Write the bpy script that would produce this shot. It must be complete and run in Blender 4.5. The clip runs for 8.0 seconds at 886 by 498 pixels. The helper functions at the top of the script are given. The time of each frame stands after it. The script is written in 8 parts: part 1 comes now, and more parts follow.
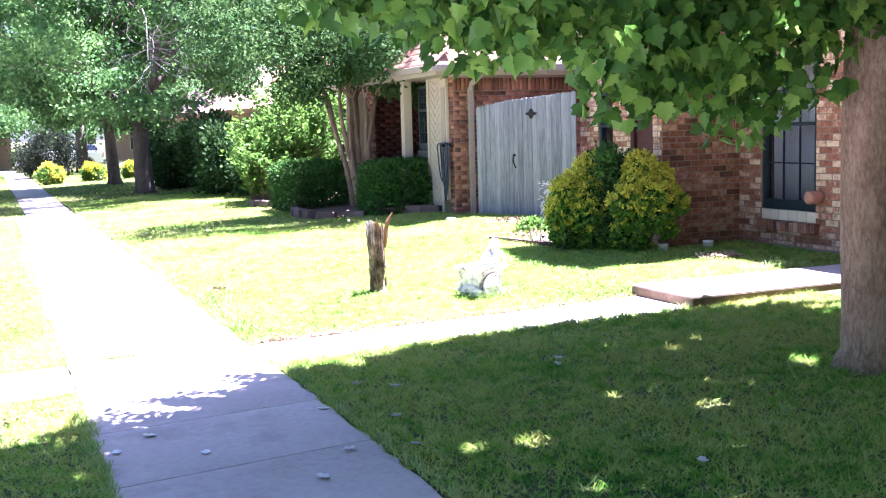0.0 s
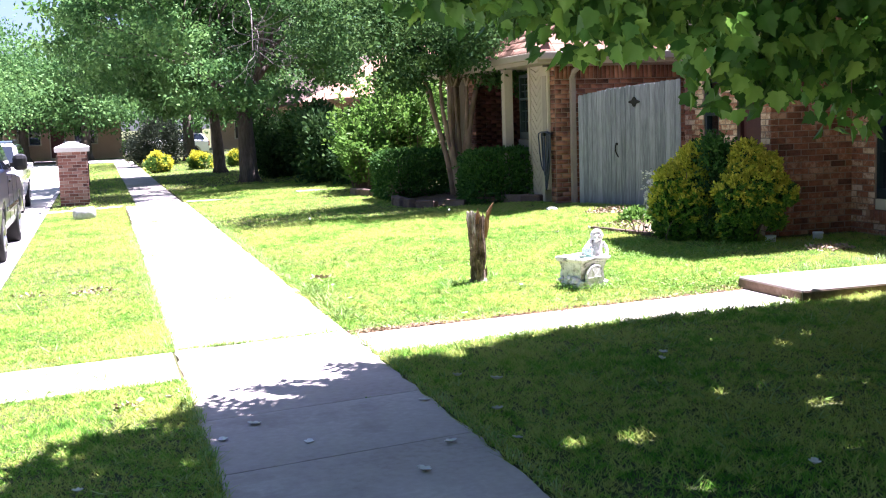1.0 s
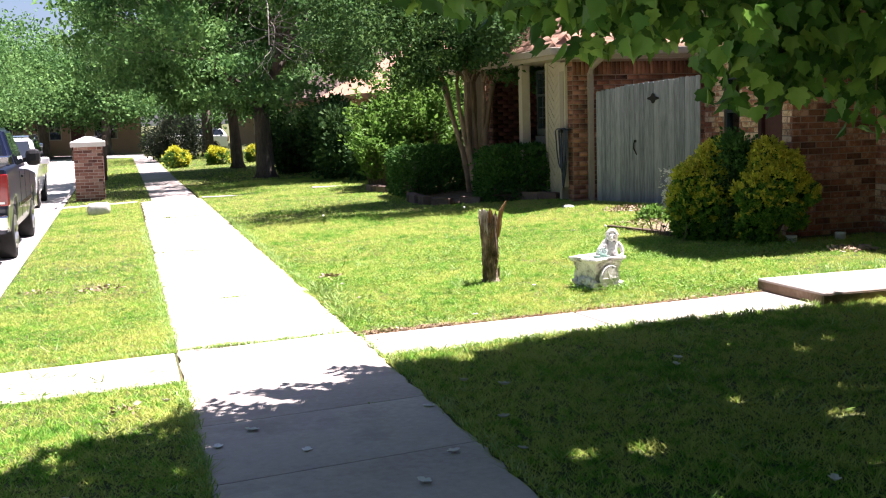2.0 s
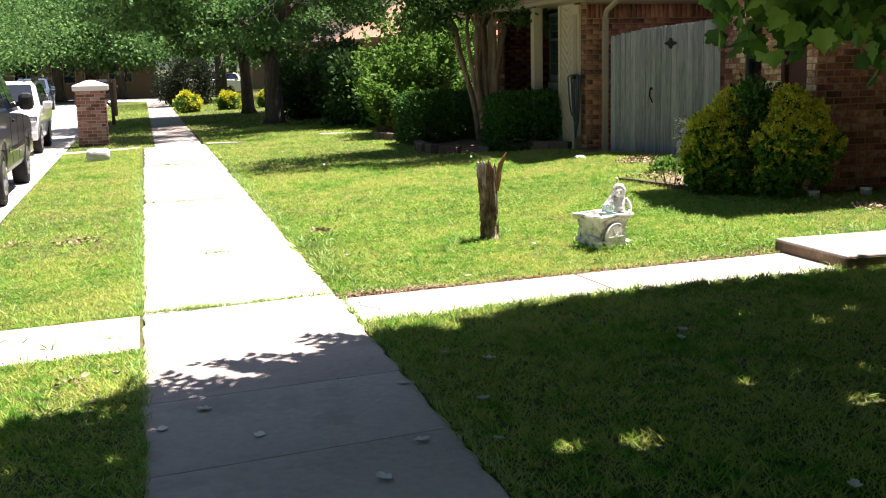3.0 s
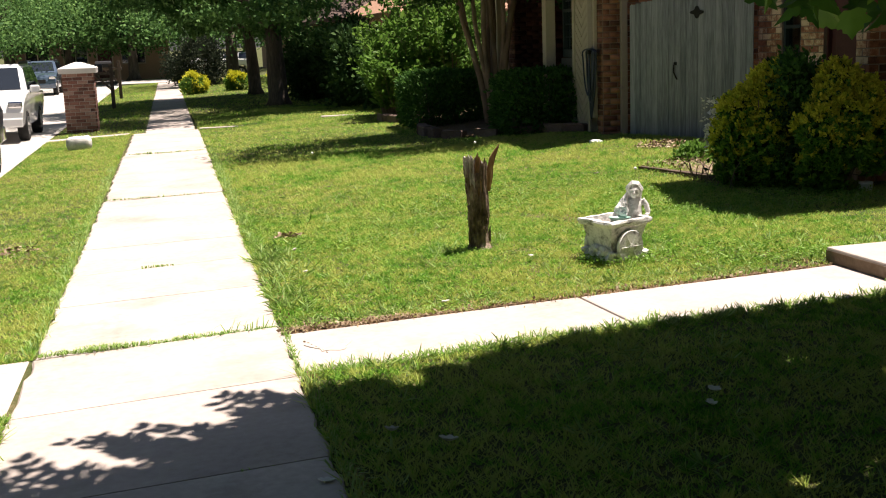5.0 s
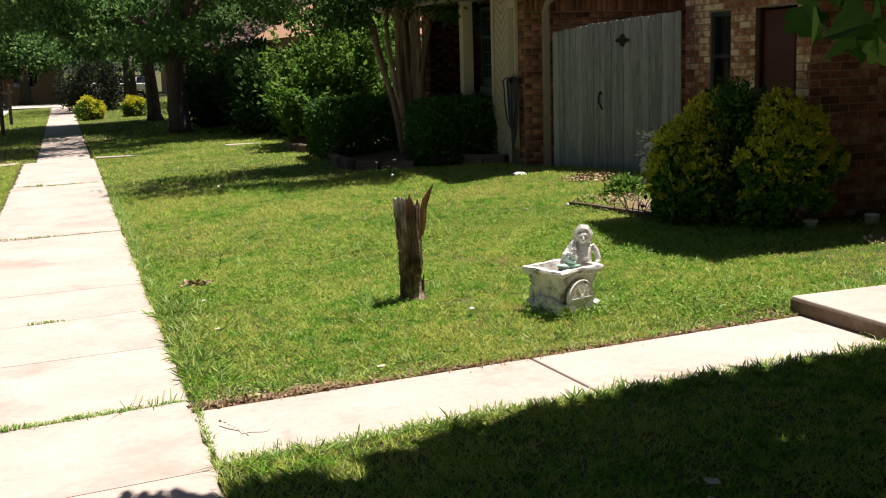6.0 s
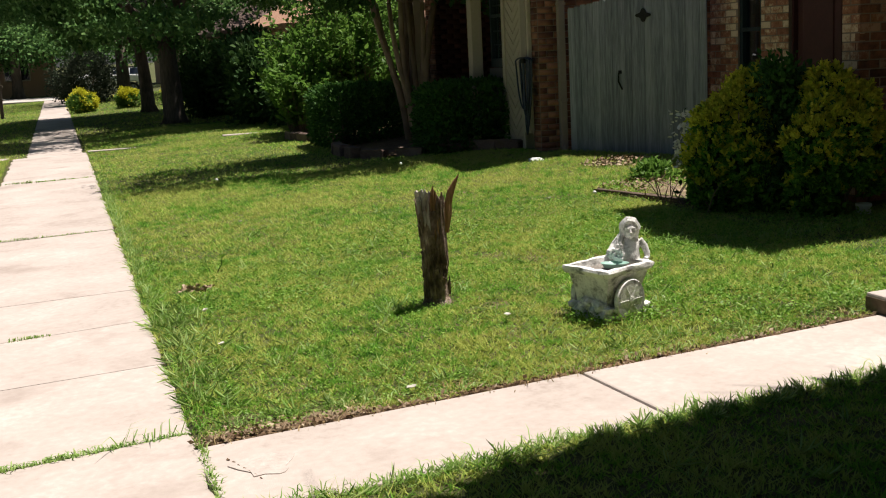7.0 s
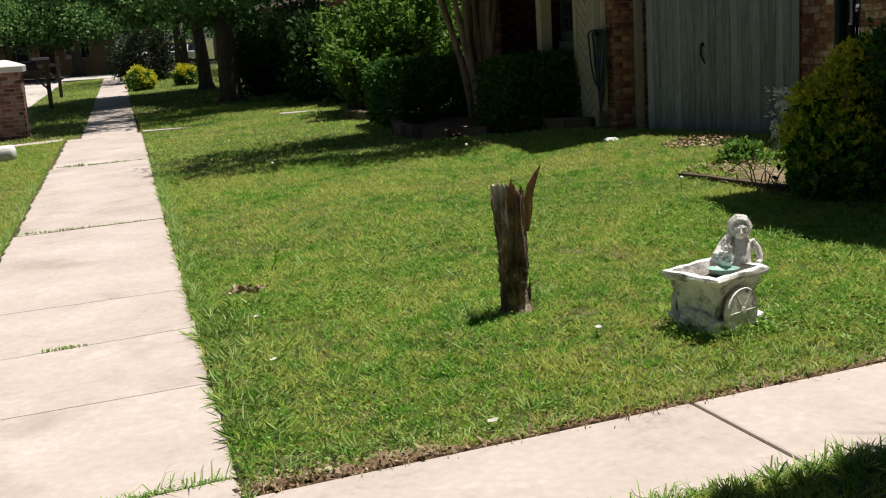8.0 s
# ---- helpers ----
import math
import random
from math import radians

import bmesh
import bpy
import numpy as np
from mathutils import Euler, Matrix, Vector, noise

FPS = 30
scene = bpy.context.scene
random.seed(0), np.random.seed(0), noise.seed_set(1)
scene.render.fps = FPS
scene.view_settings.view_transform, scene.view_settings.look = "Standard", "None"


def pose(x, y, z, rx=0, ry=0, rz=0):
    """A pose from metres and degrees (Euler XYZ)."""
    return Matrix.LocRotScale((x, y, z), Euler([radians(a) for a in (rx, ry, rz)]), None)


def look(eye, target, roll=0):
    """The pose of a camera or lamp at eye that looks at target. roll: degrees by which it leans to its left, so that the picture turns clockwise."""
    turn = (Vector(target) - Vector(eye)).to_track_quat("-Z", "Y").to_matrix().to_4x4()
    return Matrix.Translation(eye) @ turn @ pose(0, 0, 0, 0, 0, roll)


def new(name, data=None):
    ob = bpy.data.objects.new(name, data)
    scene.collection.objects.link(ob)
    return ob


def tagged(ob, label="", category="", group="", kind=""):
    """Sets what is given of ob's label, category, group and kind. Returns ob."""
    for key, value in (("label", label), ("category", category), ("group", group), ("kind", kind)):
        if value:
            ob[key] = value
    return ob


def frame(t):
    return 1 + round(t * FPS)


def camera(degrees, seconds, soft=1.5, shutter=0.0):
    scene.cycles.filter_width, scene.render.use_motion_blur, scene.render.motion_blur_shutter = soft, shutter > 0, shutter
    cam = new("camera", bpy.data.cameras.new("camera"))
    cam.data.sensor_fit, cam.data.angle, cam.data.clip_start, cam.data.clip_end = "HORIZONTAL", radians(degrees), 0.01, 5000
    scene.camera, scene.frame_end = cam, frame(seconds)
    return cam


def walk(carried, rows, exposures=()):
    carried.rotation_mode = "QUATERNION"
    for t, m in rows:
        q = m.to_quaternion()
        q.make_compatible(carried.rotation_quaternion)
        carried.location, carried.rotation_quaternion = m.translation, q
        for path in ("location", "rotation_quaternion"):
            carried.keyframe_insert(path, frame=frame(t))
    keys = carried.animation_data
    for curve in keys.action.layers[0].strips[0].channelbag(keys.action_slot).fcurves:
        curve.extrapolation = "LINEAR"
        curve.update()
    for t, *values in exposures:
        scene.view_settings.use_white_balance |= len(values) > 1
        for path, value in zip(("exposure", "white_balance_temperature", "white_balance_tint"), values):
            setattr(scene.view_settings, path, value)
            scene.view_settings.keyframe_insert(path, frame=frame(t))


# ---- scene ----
cam = camera(43.6, 8.0, soft=1.1)
PATH = [
    (0, (0.402, 0.274, 1.692), (1.154, 2.115, 1.478), -1.6),
    (0.5, (0.399, 0.226, 1.702), (0.982, 2.126, 1.486), -2.0),
    (1, (0.399, 0.328, 1.708), (0.982, 2.227, 1.478), -1.8),
    (1.5, (0.463, 0.439, 1.676), (1.124, 2.31, 1.432), -2.2),
    (2, (0.551, 0.534, 1.707), (1.099, 2.443, 1.471), -1.6),
    (2.2, (0.68, 0.603, 1.676), (1.173, 2.523, 1.41), -0.8),
    (3.3, (1.058, 1.338, 1.711), (1.565, 3.244, 1.378), -1.5),
    (3.5, (1.144, 1.448, 1.722), (1.594, 3.373, 1.422), -1.5),
    (4, (1.381, 1.841, 1.688), (1.808, 3.77, 1.372), -2.1),
    (4.2, (1.423, 1.981, 1.596), (1.842, 3.91, 1.274), -2.8),
    (5.3, (1.803, 2.945, 1.69), (2.312, 4.842, 1.314), -1.0),
    (5.5, (1.765, 3.114, 1.648), (2.351, 5.004, 1.359), -1.2),
    (6, (1.782, 3.535, 1.707), (2.409, 5.405, 1.374), -1.7),
    (6.3, (1.848, 3.76, 1.687), (2.421, 5.648, 1.359), -2.0),
    (6.5, (1.869, 3.922, 1.719), (2.386, 5.814, 1.328), -2.0),
    (7, (1.871, 4.363, 1.653), (2.498, 6.228, 1.295), -2.9),
    (7.5, (1.904, 4.745, 1.684), (2.501, 6.62, 1.326), -3.2),
    (8, (2.025, 5.16, 1.665), (2.547, 7.049, 1.266), -3.6),
]
EXPOSURE = [(0.0, 3.82, 4980, 44), (0.5, 3.27, 5080, 44), (1.0, 2.83, 5230, 34), (1.5, 2.42, 5480, 31), (2.0, 2.22, 5680, 27), (3.5, 1.75, 5980, 19), (4.0, 1.65, 6030, 18), (5.5, 1.08, 6180, 18), (6.0, 1.0, 6180, 18),
            (6.5, 0.9, 6080, 16), (8.0, 0.62, 5870, 13)]
walk(cam, [(t, look(eye, target, roll)) for t, eye, target, roll in PATH], EXPOSURE)

# ---------------------------------------------------------------- light and air
SUN_AZ, SUN_EL = radians(14), radians(73)   # azimuth from +x towards +y
world = bpy.data.worlds.new("world")
scene.world = world
world.use_nodes = True
wt = world.node_tree
sky = wt.nodes.new("ShaderNodeTexSky")
sky.sky_type = "NISHITA"
sky.sun_disc = False
sky.sun_elevation = SUN_EL
sky.sun_rotation = radians(90) - SUN_AZ
sky.air_density, sky.dust_density = 1.0, 1.5
wt.nodes["Background"].inputs["Strength"].default_value = 0.029
wt.links.new(sky.outputs["Color"], wt.nodes["Background"].inputs["Color"])
sun = new("sun", bpy.data.lights.new("sun", "SUN"))
sun.data.energy, sun.data.angle, sun.data.color = 5.0, radians(0.55), (1.0, 0.89, 0.725)
sun.matrix_world = look((math.cos(SUN_AZ) * 40, math.sin(SUN_AZ) * 40, math.tan(SUN_EL) * 40), (0, 0, 0))


# ---------------------------------------------------------------- materials
def material(name, colors, coarse=0.6, fine=25.0, mix=(0.5, 0.3, 0.2), rough=0.85, bump=0.3, bump_scale=60.0,
             depth=0.01, metal=0.0, per="island", leafy=0.0, spec=0.3, coat=0.0, stretch=(1, 1, 1), spots=None):
    """A surface whose colour runs along a ramp by coarse noise, fine noise and the chance of each piece."""
    m = bpy.data.materials.new(name)
    m.use_nodes = True
    t = m.node_tree
    n, l = t.nodes, t.links
    bsdf = n["Principled BSDF"]
    co = n.new("ShaderNodeTexCoord")
    mp = n.new("ShaderNodeMapping")
    mp.inputs["Scale"].default_value = stretch
    l.new(co.outputs["Object"], mp.inputs["Vector"])
    where = mp.outputs["Vector"]
    if per == "object":
        info = n.new("ShaderNodeObjectInfo")
        chance = info.outputs["Random"]
        shift = n.new("ShaderNodeVectorMath")
        shift.operation = "MULTIPLY_ADD"
        l.new(chance, shift.inputs[0])
        shift.inputs[1].default_value = (37.0, 53.0, 71.0)
        l.new(where, shift.inputs[2])
        where = shift.outputs["Vector"]
    else:
        geo = n.new("ShaderNodeNewGeometry")
        chance = geo.outputs["Random Per Island"]

    def noise_at(scale, detail=4.0):
        x = n.new("ShaderNodeTexNoise")
        x.inputs["Scale"].default_value, x.inputs["Detail"].default_value = scale, detail
        x.inputs["Roughness"].default_value = 0.6
        l.new(where, x.inputs["Vector"])
        return x.outputs["Fac"]

    def math_node(op, a, b):
        x = n.new("ShaderNodeMath")
        x.operation = op
        for k, v in enumerate((a, b)):
            if isinstance(v, (int, float)):
                x.inputs[k].default_value = v
            else:
                l.new(v, x.inputs[k])
        return x.outputs[0]

    def widened(v):
        return math_node("ADD", math_node("MULTIPLY", math_node("SUBTRACT", v, 0.5), 2.2), 0.5)

    total = math_node("MULTIPLY", widened(noise_at(coarse)), mix[0])
    total = math_node("ADD", total, math_node("MULTIPLY", widened(noise_at(fine)), mix[1]))
    total = math_node("ADD", total, math_node("MULTIPLY", chance, mix[2]))
    ramp = n.new("ShaderNodeValToRGB")
    e = ramp.color_ramp.elements
    while len(e) < len(colors):
        e.new(0.5)
    for k, c in enumerate(colors):
        e[k].position = 0.12 + 0.76 * k / max(1, len(colors) - 1)
        e[k].color = (*c, 1)
    l.new(total, ramp.inputs["Fac"])
    colour = ramp.outputs["Color"]
    if spots:
        tint, scale, low, high, amount = spots
        sp = n.new("ShaderNodeMapRange")
        sp.inputs["From Min"].default_value, sp.inputs["From Max"].default_value = low, high
        sp.inputs["To Max"].default_value = amount
        l.new(noise_at(scale, 6.0), sp.inputs["Value"])
        mx = n.new("ShaderNodeMix")
        mx.data_type = "RGBA"
        l.new(sp.outputs["Result"], mx.inputs["Factor"])
        l.new(colour, mx.inputs["A"])
        mx.inputs["B"].default_value = (*tint, 1)
        colour = mx.outputs["Result"]
    l.new(colour, bsdf.inputs["Base Color"])
    bsdf.inputs["Roughness"].default_value = rough
    bsdf.inputs["Metallic"].default_value = metal
    bsdf.inputs["Specular IOR Level"].default_value = spec
    bsdf.inputs["Coat Weight"].default_value = coat
    bsdf.inputs["Coat Roughness"].default_value = 0.04
    if bump:
        b = n.new("ShaderNodeBump")
        b.inputs["Strength"].default_value, b.inputs["Distance"].default_value = bump, depth
        l.new(noise_at(bump_scale, 6.0), b.inputs["Height"])
        l.new(b.outputs["Normal"], bsdf.inputs["Normal"])
    if leafy:
        tr = n.new("ShaderNodeBsdfTranslucent")
        l.new(colour, tr.inputs["Color"])
        ms = n.new("ShaderNodeMixShader")
        ms.inputs["Fac"].default_value = leafy
        l.new(bsdf.outputs["BSDF"], ms.inputs[1])
        l.new(tr.outputs["BSDF"], ms.inputs[2])
        l.new(ms.outputs["Shader"], n["Material Output"].inputs["Surface"])
    return m


def glass(name, tint=(0.9, 0.95, 0.95), rough=0.0, ior=1.75):
    m = bpy.data.materials.new(name)
    m.use_nodes = True
    b = m.node_tree.nodes["Principled BSDF"]
    b.inputs["Base Color"].default_value = (*tint, 1)
    b.inputs["Transmission Weight"].default_value = 1.0
    b.inputs["Roughness"].default_value = rough
    b.inputs["IOR"].default_value = ior
    return m


M = {}
M["ground"] = material("lawn_soil", [(0.022, 0.034, 0.009), (0.045, 0.062, 0.015), (0.085, 0.085, 0.028), (0.19, 0.15, 0.075)],
                       coarse=0.35, fine=14, mix=(0.5, 0.5, 0.0), rough=0.95, bump=0.8, bump_scale=45, depth=0.03)
M["soil"] = material("bare_soil", [(0.07, 0.045, 0.025), (0.14, 0.09, 0.05), (0.25, 0.18, 0.10)], coarse=3, fine=40,
                     mix=(0.5, 0.5, 0), rough=0.95, bump=0.8, bump_scale=60, depth=0.02)
M["soil_dry"] = material("dry_pale_soil", [(0.12, 0.085, 0.052), (0.22, 0.165, 0.105), (0.36, 0.29, 0.20)], coarse=7, fine=45, mix=(0.5, 0.5, 0), rough=0.95, bump=0.9, bump_scale=60, depth=0.02)
M["soil_grey"] = material("grey_gravelly_soil", [(0.10, 0.085, 0.07), (0.20, 0.18, 0.155), (0.34, 0.32, 0.29)], coarse=18, fine=70, mix=(0.5, 0.5, 0), rough=0.95, bump=0.8, bump_scale=60)
M["grass"] = material("grass_blades", [(0.022, 0.085, 0.010), (0.078, 0.225, 0.020), (0.185, 0.385, 0.042), (0.42, 0.47, 0.11)],
                      coarse=0.8, fine=8.0, mix=(0.5, 0.78, 0.3), rough=0.75, bump=0, leafy=0.36, spec=0.1)
M["tuft"] = material("tall_grass", [(0.12, 0.24, 0.04), (0.24, 0.38, 0.085), (0.38, 0.48, 0.16)], coarse=0.8, fine=5,
                     mix=(0.3, 0.2, 0.6), rough=0.5, bump=0, leafy=0.35, spec=0.3)
M["clover"] = material("clover_leaves", [(0.10, 0.22, 0.026), (0.19, 0.35, 0.042), (0.29, 0.45, 0.065)], coarse=2, fine=8, mix=(0.3, 0.1, 0.6), rough=0.5, bump=0, leafy=0.4)
M["straw"] = material("dry_grass", [(0.16, 0.10, 0.04), (0.33, 0.24, 0.11), (0.45, 0.35, 0.18)], coarse=2, fine=9,
                      mix=(0.2, 0.2, 0.7), rough=0.8, bump=0, leafy=0.15)
M["concrete"] = material("weathered_concrete", [(0.285, 0.24, 0.208), (0.375, 0.325, 0.29), (0.42, 0.366, 0.33), (0.50, 0.445, 0.405)], coarse=1.1, fine=22,
                         mix=(0.55, 0.35, 0.12), rough=0.9, bump=0.35, bump_scale=160, depth=0.004, per="object",
                         spots=((0.24, 0.195, 0.165), 1.7, 0.54, 0.74, 0.6))
M["patch"] = material("concrete_patch", [(0.33, 0.285, 0.255), (0.40, 0.355, 0.32), (0.47, 0.42, 0.385)], coarse=14, fine=60, mix=(0.5, 0.5, 0), rough=0.9,
                      bump=0.4, bump_scale=120, depth=0.004)
# brown for the risers: their stain and their shade in one colour
M["stained"] = material("stain_shade_concrete", [(0.09, 0.062, 0.04), (0.16, 0.115, 0.075), (0.24, 0.18, 0.13)], coarse=3, fine=25, mix=(0.6, 0.4, 0), rough=0.95, bump=0.5, bump_scale=90, depth=0.006)
M["road"] = material("road_concrete", [(0.36, 0.33, 0.30), (0.44, 0.41, 0.38), (0.50, 0.47, 0.44)], coarse=0.3, fine=20, mix=(0.6, 0.4, 0),
                     rough=0.9, bump=0.3, bump_scale=100, depth=0.005)
M["mortar"] = material("mortar", [(0.20, 0.145, 0.105), (0.30, 0.225, 0.17)], coarse=2, fine=60, mix=(0.5, 0.5, 0), rough=0.95, bump=0.5, bump_scale=120)
M["mortar_pale"] = material("pale_mortar", [(0.36, 0.33, 0.30), (0.50, 0.465, 0.43)], coarse=2, fine=60, mix=(0.5, 0.5, 0), rough=0.95, bump=0.5, bump_scale=120)
BRICK = [(0.06, 0.034, 0.026), (0.19, 0.078, 0.046), (0.27, 0.11, 0.062), (0.33, 0.145, 0.082), (0.52, 0.34, 0.21), (0.66, 0.50, 0.34)]
M["brick"] = material("house_brick", BRICK, coarse=14, fine=60, mix=(0.5, 0.2, 0.55), rough=0.9, bump=0.5, bump_scale=90, depth=0.004, per="object")
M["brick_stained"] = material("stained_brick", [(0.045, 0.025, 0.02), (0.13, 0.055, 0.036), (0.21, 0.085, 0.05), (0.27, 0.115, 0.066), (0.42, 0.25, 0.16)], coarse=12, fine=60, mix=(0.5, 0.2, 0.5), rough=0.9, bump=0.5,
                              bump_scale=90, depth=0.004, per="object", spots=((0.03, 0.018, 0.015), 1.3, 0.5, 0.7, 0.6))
# maroon brick of the recess, with the porch roof's shade in its colour
M["brick_dark"] = material("shaded_maroon_brick", [(0.05, 0.02, 0.016), (0.085, 0.032, 0.024), (0.12, 0.045, 0.034)], coarse=9, fine=60, mix=(0.3, 0.2, 0.6), rough=0.9, bump=0.4, bump_scale=90, depth=0.004)
M["brick_far"] = material("house_brick_joined", [(0.05, 0.028, 0.021), (0.125, 0.055, 0.036), (0.18, 0.074, 0.046), (0.23, 0.10, 0.06), (0.33, 0.16, 0.095)], coarse=9, fine=60, mix=(0.25, 0.2, 0.72), rough=0.9, bump=0.4,
                          bump_scale=90, depth=0.004)
M["brick_pier"] = material("pier_brick", [(0.035, 0.026, 0.025), (0.13, 0.058, 0.046), (0.22, 0.10, 0.075), (0.26, 0.13, 0.10), (0.34, 0.22, 0.18)],
                           coarse=9, fine=60, mix=(0.25, 0.2, 0.72), rough=0.9, bump=0.5, bump_scale=90, depth=0.004, per="object")
M["terracotta"] = material("terracotta_foam", [(0.36, 0.16, 0.11), (0.48, 0.24, 0.17)], coarse=9, fine=50, rough=0.9, bump=0.4, bump_scale=60)
M["stone_cap"] = material("cast_stone", [(0.52, 0.50, 0.47), (0.62, 0.60, 0.57)], coarse=3, fine=40, mix=(0.5, 0.5, 0), bump=0.2)
M["rock"] = material("pale_rock", [(0.45, 0.43, 0.40), (0.62, 0.60, 0.57), (0.70, 0.68, 0.65)], coarse=6, fine=30, mix=(0.6, 0.4, 0), bump=0.6, bump_scale=20, depth=0.02)
M["bark"] = material("grey_bark", [(0.04, 0.032, 0.025), (0.09, 0.072, 0.056), (0.145, 0.12, 0.095)], coarse=5, fine=22, mix=(0.5, 0.5, 0), rough=0.95,
                     bump=1.0, bump_scale=16, depth=0.03, stretch=(1, 1, 0.25))
M["bark_near"] = material("tan_bark", [(0.14, 0.09, 0.058), (0.28, 0.19, 0.13), (0.42, 0.31, 0.22)], coarse=9, fine=45, mix=(0.5, 0.6, 0), rough=0.95,
                          bump=1.0, bump_scale=30, depth=0.03, stretch=(1, 1, 0.4))
M["bark_smooth"] = material("smooth_bark", [(0.14, 0.10, 0.072), (0.27, 0.19, 0.14), (0.40, 0.31, 0.23)], coarse=3, fine=12, mix=(0.7, 0.3, 0), rough=0.75,
                            bump=0.3, bump_scale=20, stretch=(1, 1, 0.3))
M["stump"] = material("stump_bark", [(0.035, 0.024, 0.018), (0.12, 0.083, 0.060), (0.26, 0.19, 0.145), (0.46, 0.38, 0.32)], coarse=7, fine=26, mix=(0.55, 0.45, 0), rough=0.95,
                      bump=1.0, bump_scale=24, depth=0.03, stretch=(1, 1, 0.6))
M["stump_wood"] = material("broken_wood", [(0.09, 0.05, 0.022), (0.25, 0.14, 0.06), (0.42, 0.26, 0.13)], coarse=6, fine=40, mix=(0.5, 0.5, 0), rough=0.9,
                           bump=0.8, bump_scale=40, stretch=(1, 1, 0.15))
M["stump_pale"] = material("weathered_grey_wood", [(0.08, 0.065, 0.055), (0.36, 0.315, 0.285), (0.62, 0.57, 0.54)], coarse=12, fine=50, mix=(0.6, 0.4, 0), rough=0.9,
                           bump=0.9, bump_scale=40, depth=0.02, stretch=(1, 1, 0.25))
M["leaf_maple"] = material("broad_leaves", [(0.028, 0.082, 0.016), (0.062, 0.165, 0.024), (0.125, 0.265, 0.036), (0.22, 0.38, 0.05)], coarse=1.5, fine=8, mix=(0.25, 0.15, 0.6), rough=0.55,
                           bump=0, leafy=0.32, spec=0.2)
M["leaf_oak"] = material("tree_leaves", [(0.030, 0.085, 0.026), (0.080, 0.175, 0.045), (0.17, 0.30, 0.075)], coarse=0.8, fine=5, mix=(0.6, 0.15, 0.3), rough=0.6, bump=0, leafy=0.3, spec=0.12)
M["leaf_crape"] = material("small_dark_leaves", [(0.022, 0.058, 0.020), (0.055, 0.115, 0.034), (0.13, 0.22, 0.05)], coarse=1, fine=6, mix=(0.6, 0.2, 0.25), rough=0.7, bump=0, leafy=0.35, spec=0.08)
M["leaf_light"] = material("light_shrub_leaves", [(0.055, 0.13, 0.022), (0.12, 0.23, 0.036), (0.20, 0.32, 0.055)], coarse=1, fine=6, mix=(0.5, 0.2, 0.3), rough=0.5, bump=0, leafy=0.45, spec=0.15)
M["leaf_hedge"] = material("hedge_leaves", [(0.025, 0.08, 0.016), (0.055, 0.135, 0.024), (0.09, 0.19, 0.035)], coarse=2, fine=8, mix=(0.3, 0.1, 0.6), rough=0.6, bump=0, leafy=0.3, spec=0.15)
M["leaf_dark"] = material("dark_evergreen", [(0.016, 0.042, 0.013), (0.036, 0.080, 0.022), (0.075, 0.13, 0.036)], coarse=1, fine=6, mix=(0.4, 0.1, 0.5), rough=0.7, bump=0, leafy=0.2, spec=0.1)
M["leaf_golden"] = material("golden_leaves", [(0.28, 0.36, 0.03), (0.55, 0.55, 0.045), (0.78, 0.70, 0.08)], coarse=3, fine=12, mix=(0.3, 0.1, 0.6), rough=0.6, bump=0, leafy=0.48, spec=0.15)
M["leaf_euonymus"] = material("green_euonymus_leaves", [(0.045, 0.13, 0.020), (0.12, 0.27, 0.032), (0.27, 0.42, 0.045)], coarse=3, fine=12, mix=(0.3, 0.1, 0.6), rough=0.6, bump=0, leafy=0.3, spec=0.15)
M["leaf_grey"] = material("grey_green_leaves", [(0.025, 0.04, 0.024), (0.045, 0.06, 0.036), (0.075, 0.085, 0.055)], coarse=1, fine=6, mix=(0.3, 0.1, 0.6), rough=0.7, bump=0, leafy=0.25, spec=0.1)
M["flower_yellow"] = material("yellow_flowers", [(0.42, 0.44, 0.02), (0.66, 0.62, 0.03)], coarse=3, fine=9, mix=(0.3, 0.2, 0.5), rough=0.6, bump=0, leafy=0.3)
M["flower_red"] = material("red_flowers", [(0.45, 0.03, 0.015), (0.65, 0.08, 0.03)], coarse=3, fine=9, mix=(0.3, 0.2, 0.5), rough=0.6, bump=0, leafy=0.3)
M["dead_twig"] = material("grey_dead_wood", [(0.13, 0.115, 0.10), (0.24, 0.215, 0.19)], coarse=5, fine=30, mix=(0.5, 0.2, 0.3), bump=0.2)
M["twig"] = material("dry_twigs", [(0.10, 0.07, 0.05), (0.22, 0.17, 0.13)], coarse=5, fine=30, mix=(0.5, 0.2, 0.3), bump=0.2)
M["fence"] = material("weathered_cedar", [(0.085, 0.09, 0.098), (0.185, 0.195, 0.212), (0.315, 0.325, 0.345)], coarse=2.5, fine=14, mix=(0.45, 0.5, 0.3), rough=0.95,
                      bump=0.6, bump_scale=30, depth=0.006, stretch=(7, 7, 0.35), per="object")
M["iron"] = material("black_iron", [(0.012, 0.012, 0.012), (0.025, 0.024, 0.022)], rough=0.5, metal=0.6, bump=0.1)
M["cream"] = material("cream_paint", [(0.40, 0.345, 0.26), (0.49, 0.43, 0.33)], coarse=2, fine=20, mix=(0.5, 0.3, 0.2), rough=0.7, bump=0.15)
M["cream_tile"] = material("cream_tiles", [(0.55, 0.50, 0.36), (0.68, 0.63, 0.48)], coarse=6, fine=30, mix=(0.4, 0.2, 0.4), rough=0.4, bump=0.1, per="object")
M["tan_trim"] = material("tan_trim_paint", [(0.28, 0.24, 0.185), (0.35, 0.305, 0.24)], coarse=2, fine=20, mix=(0.5, 0.3, 0.2), rough=0.65, bump=0.1)
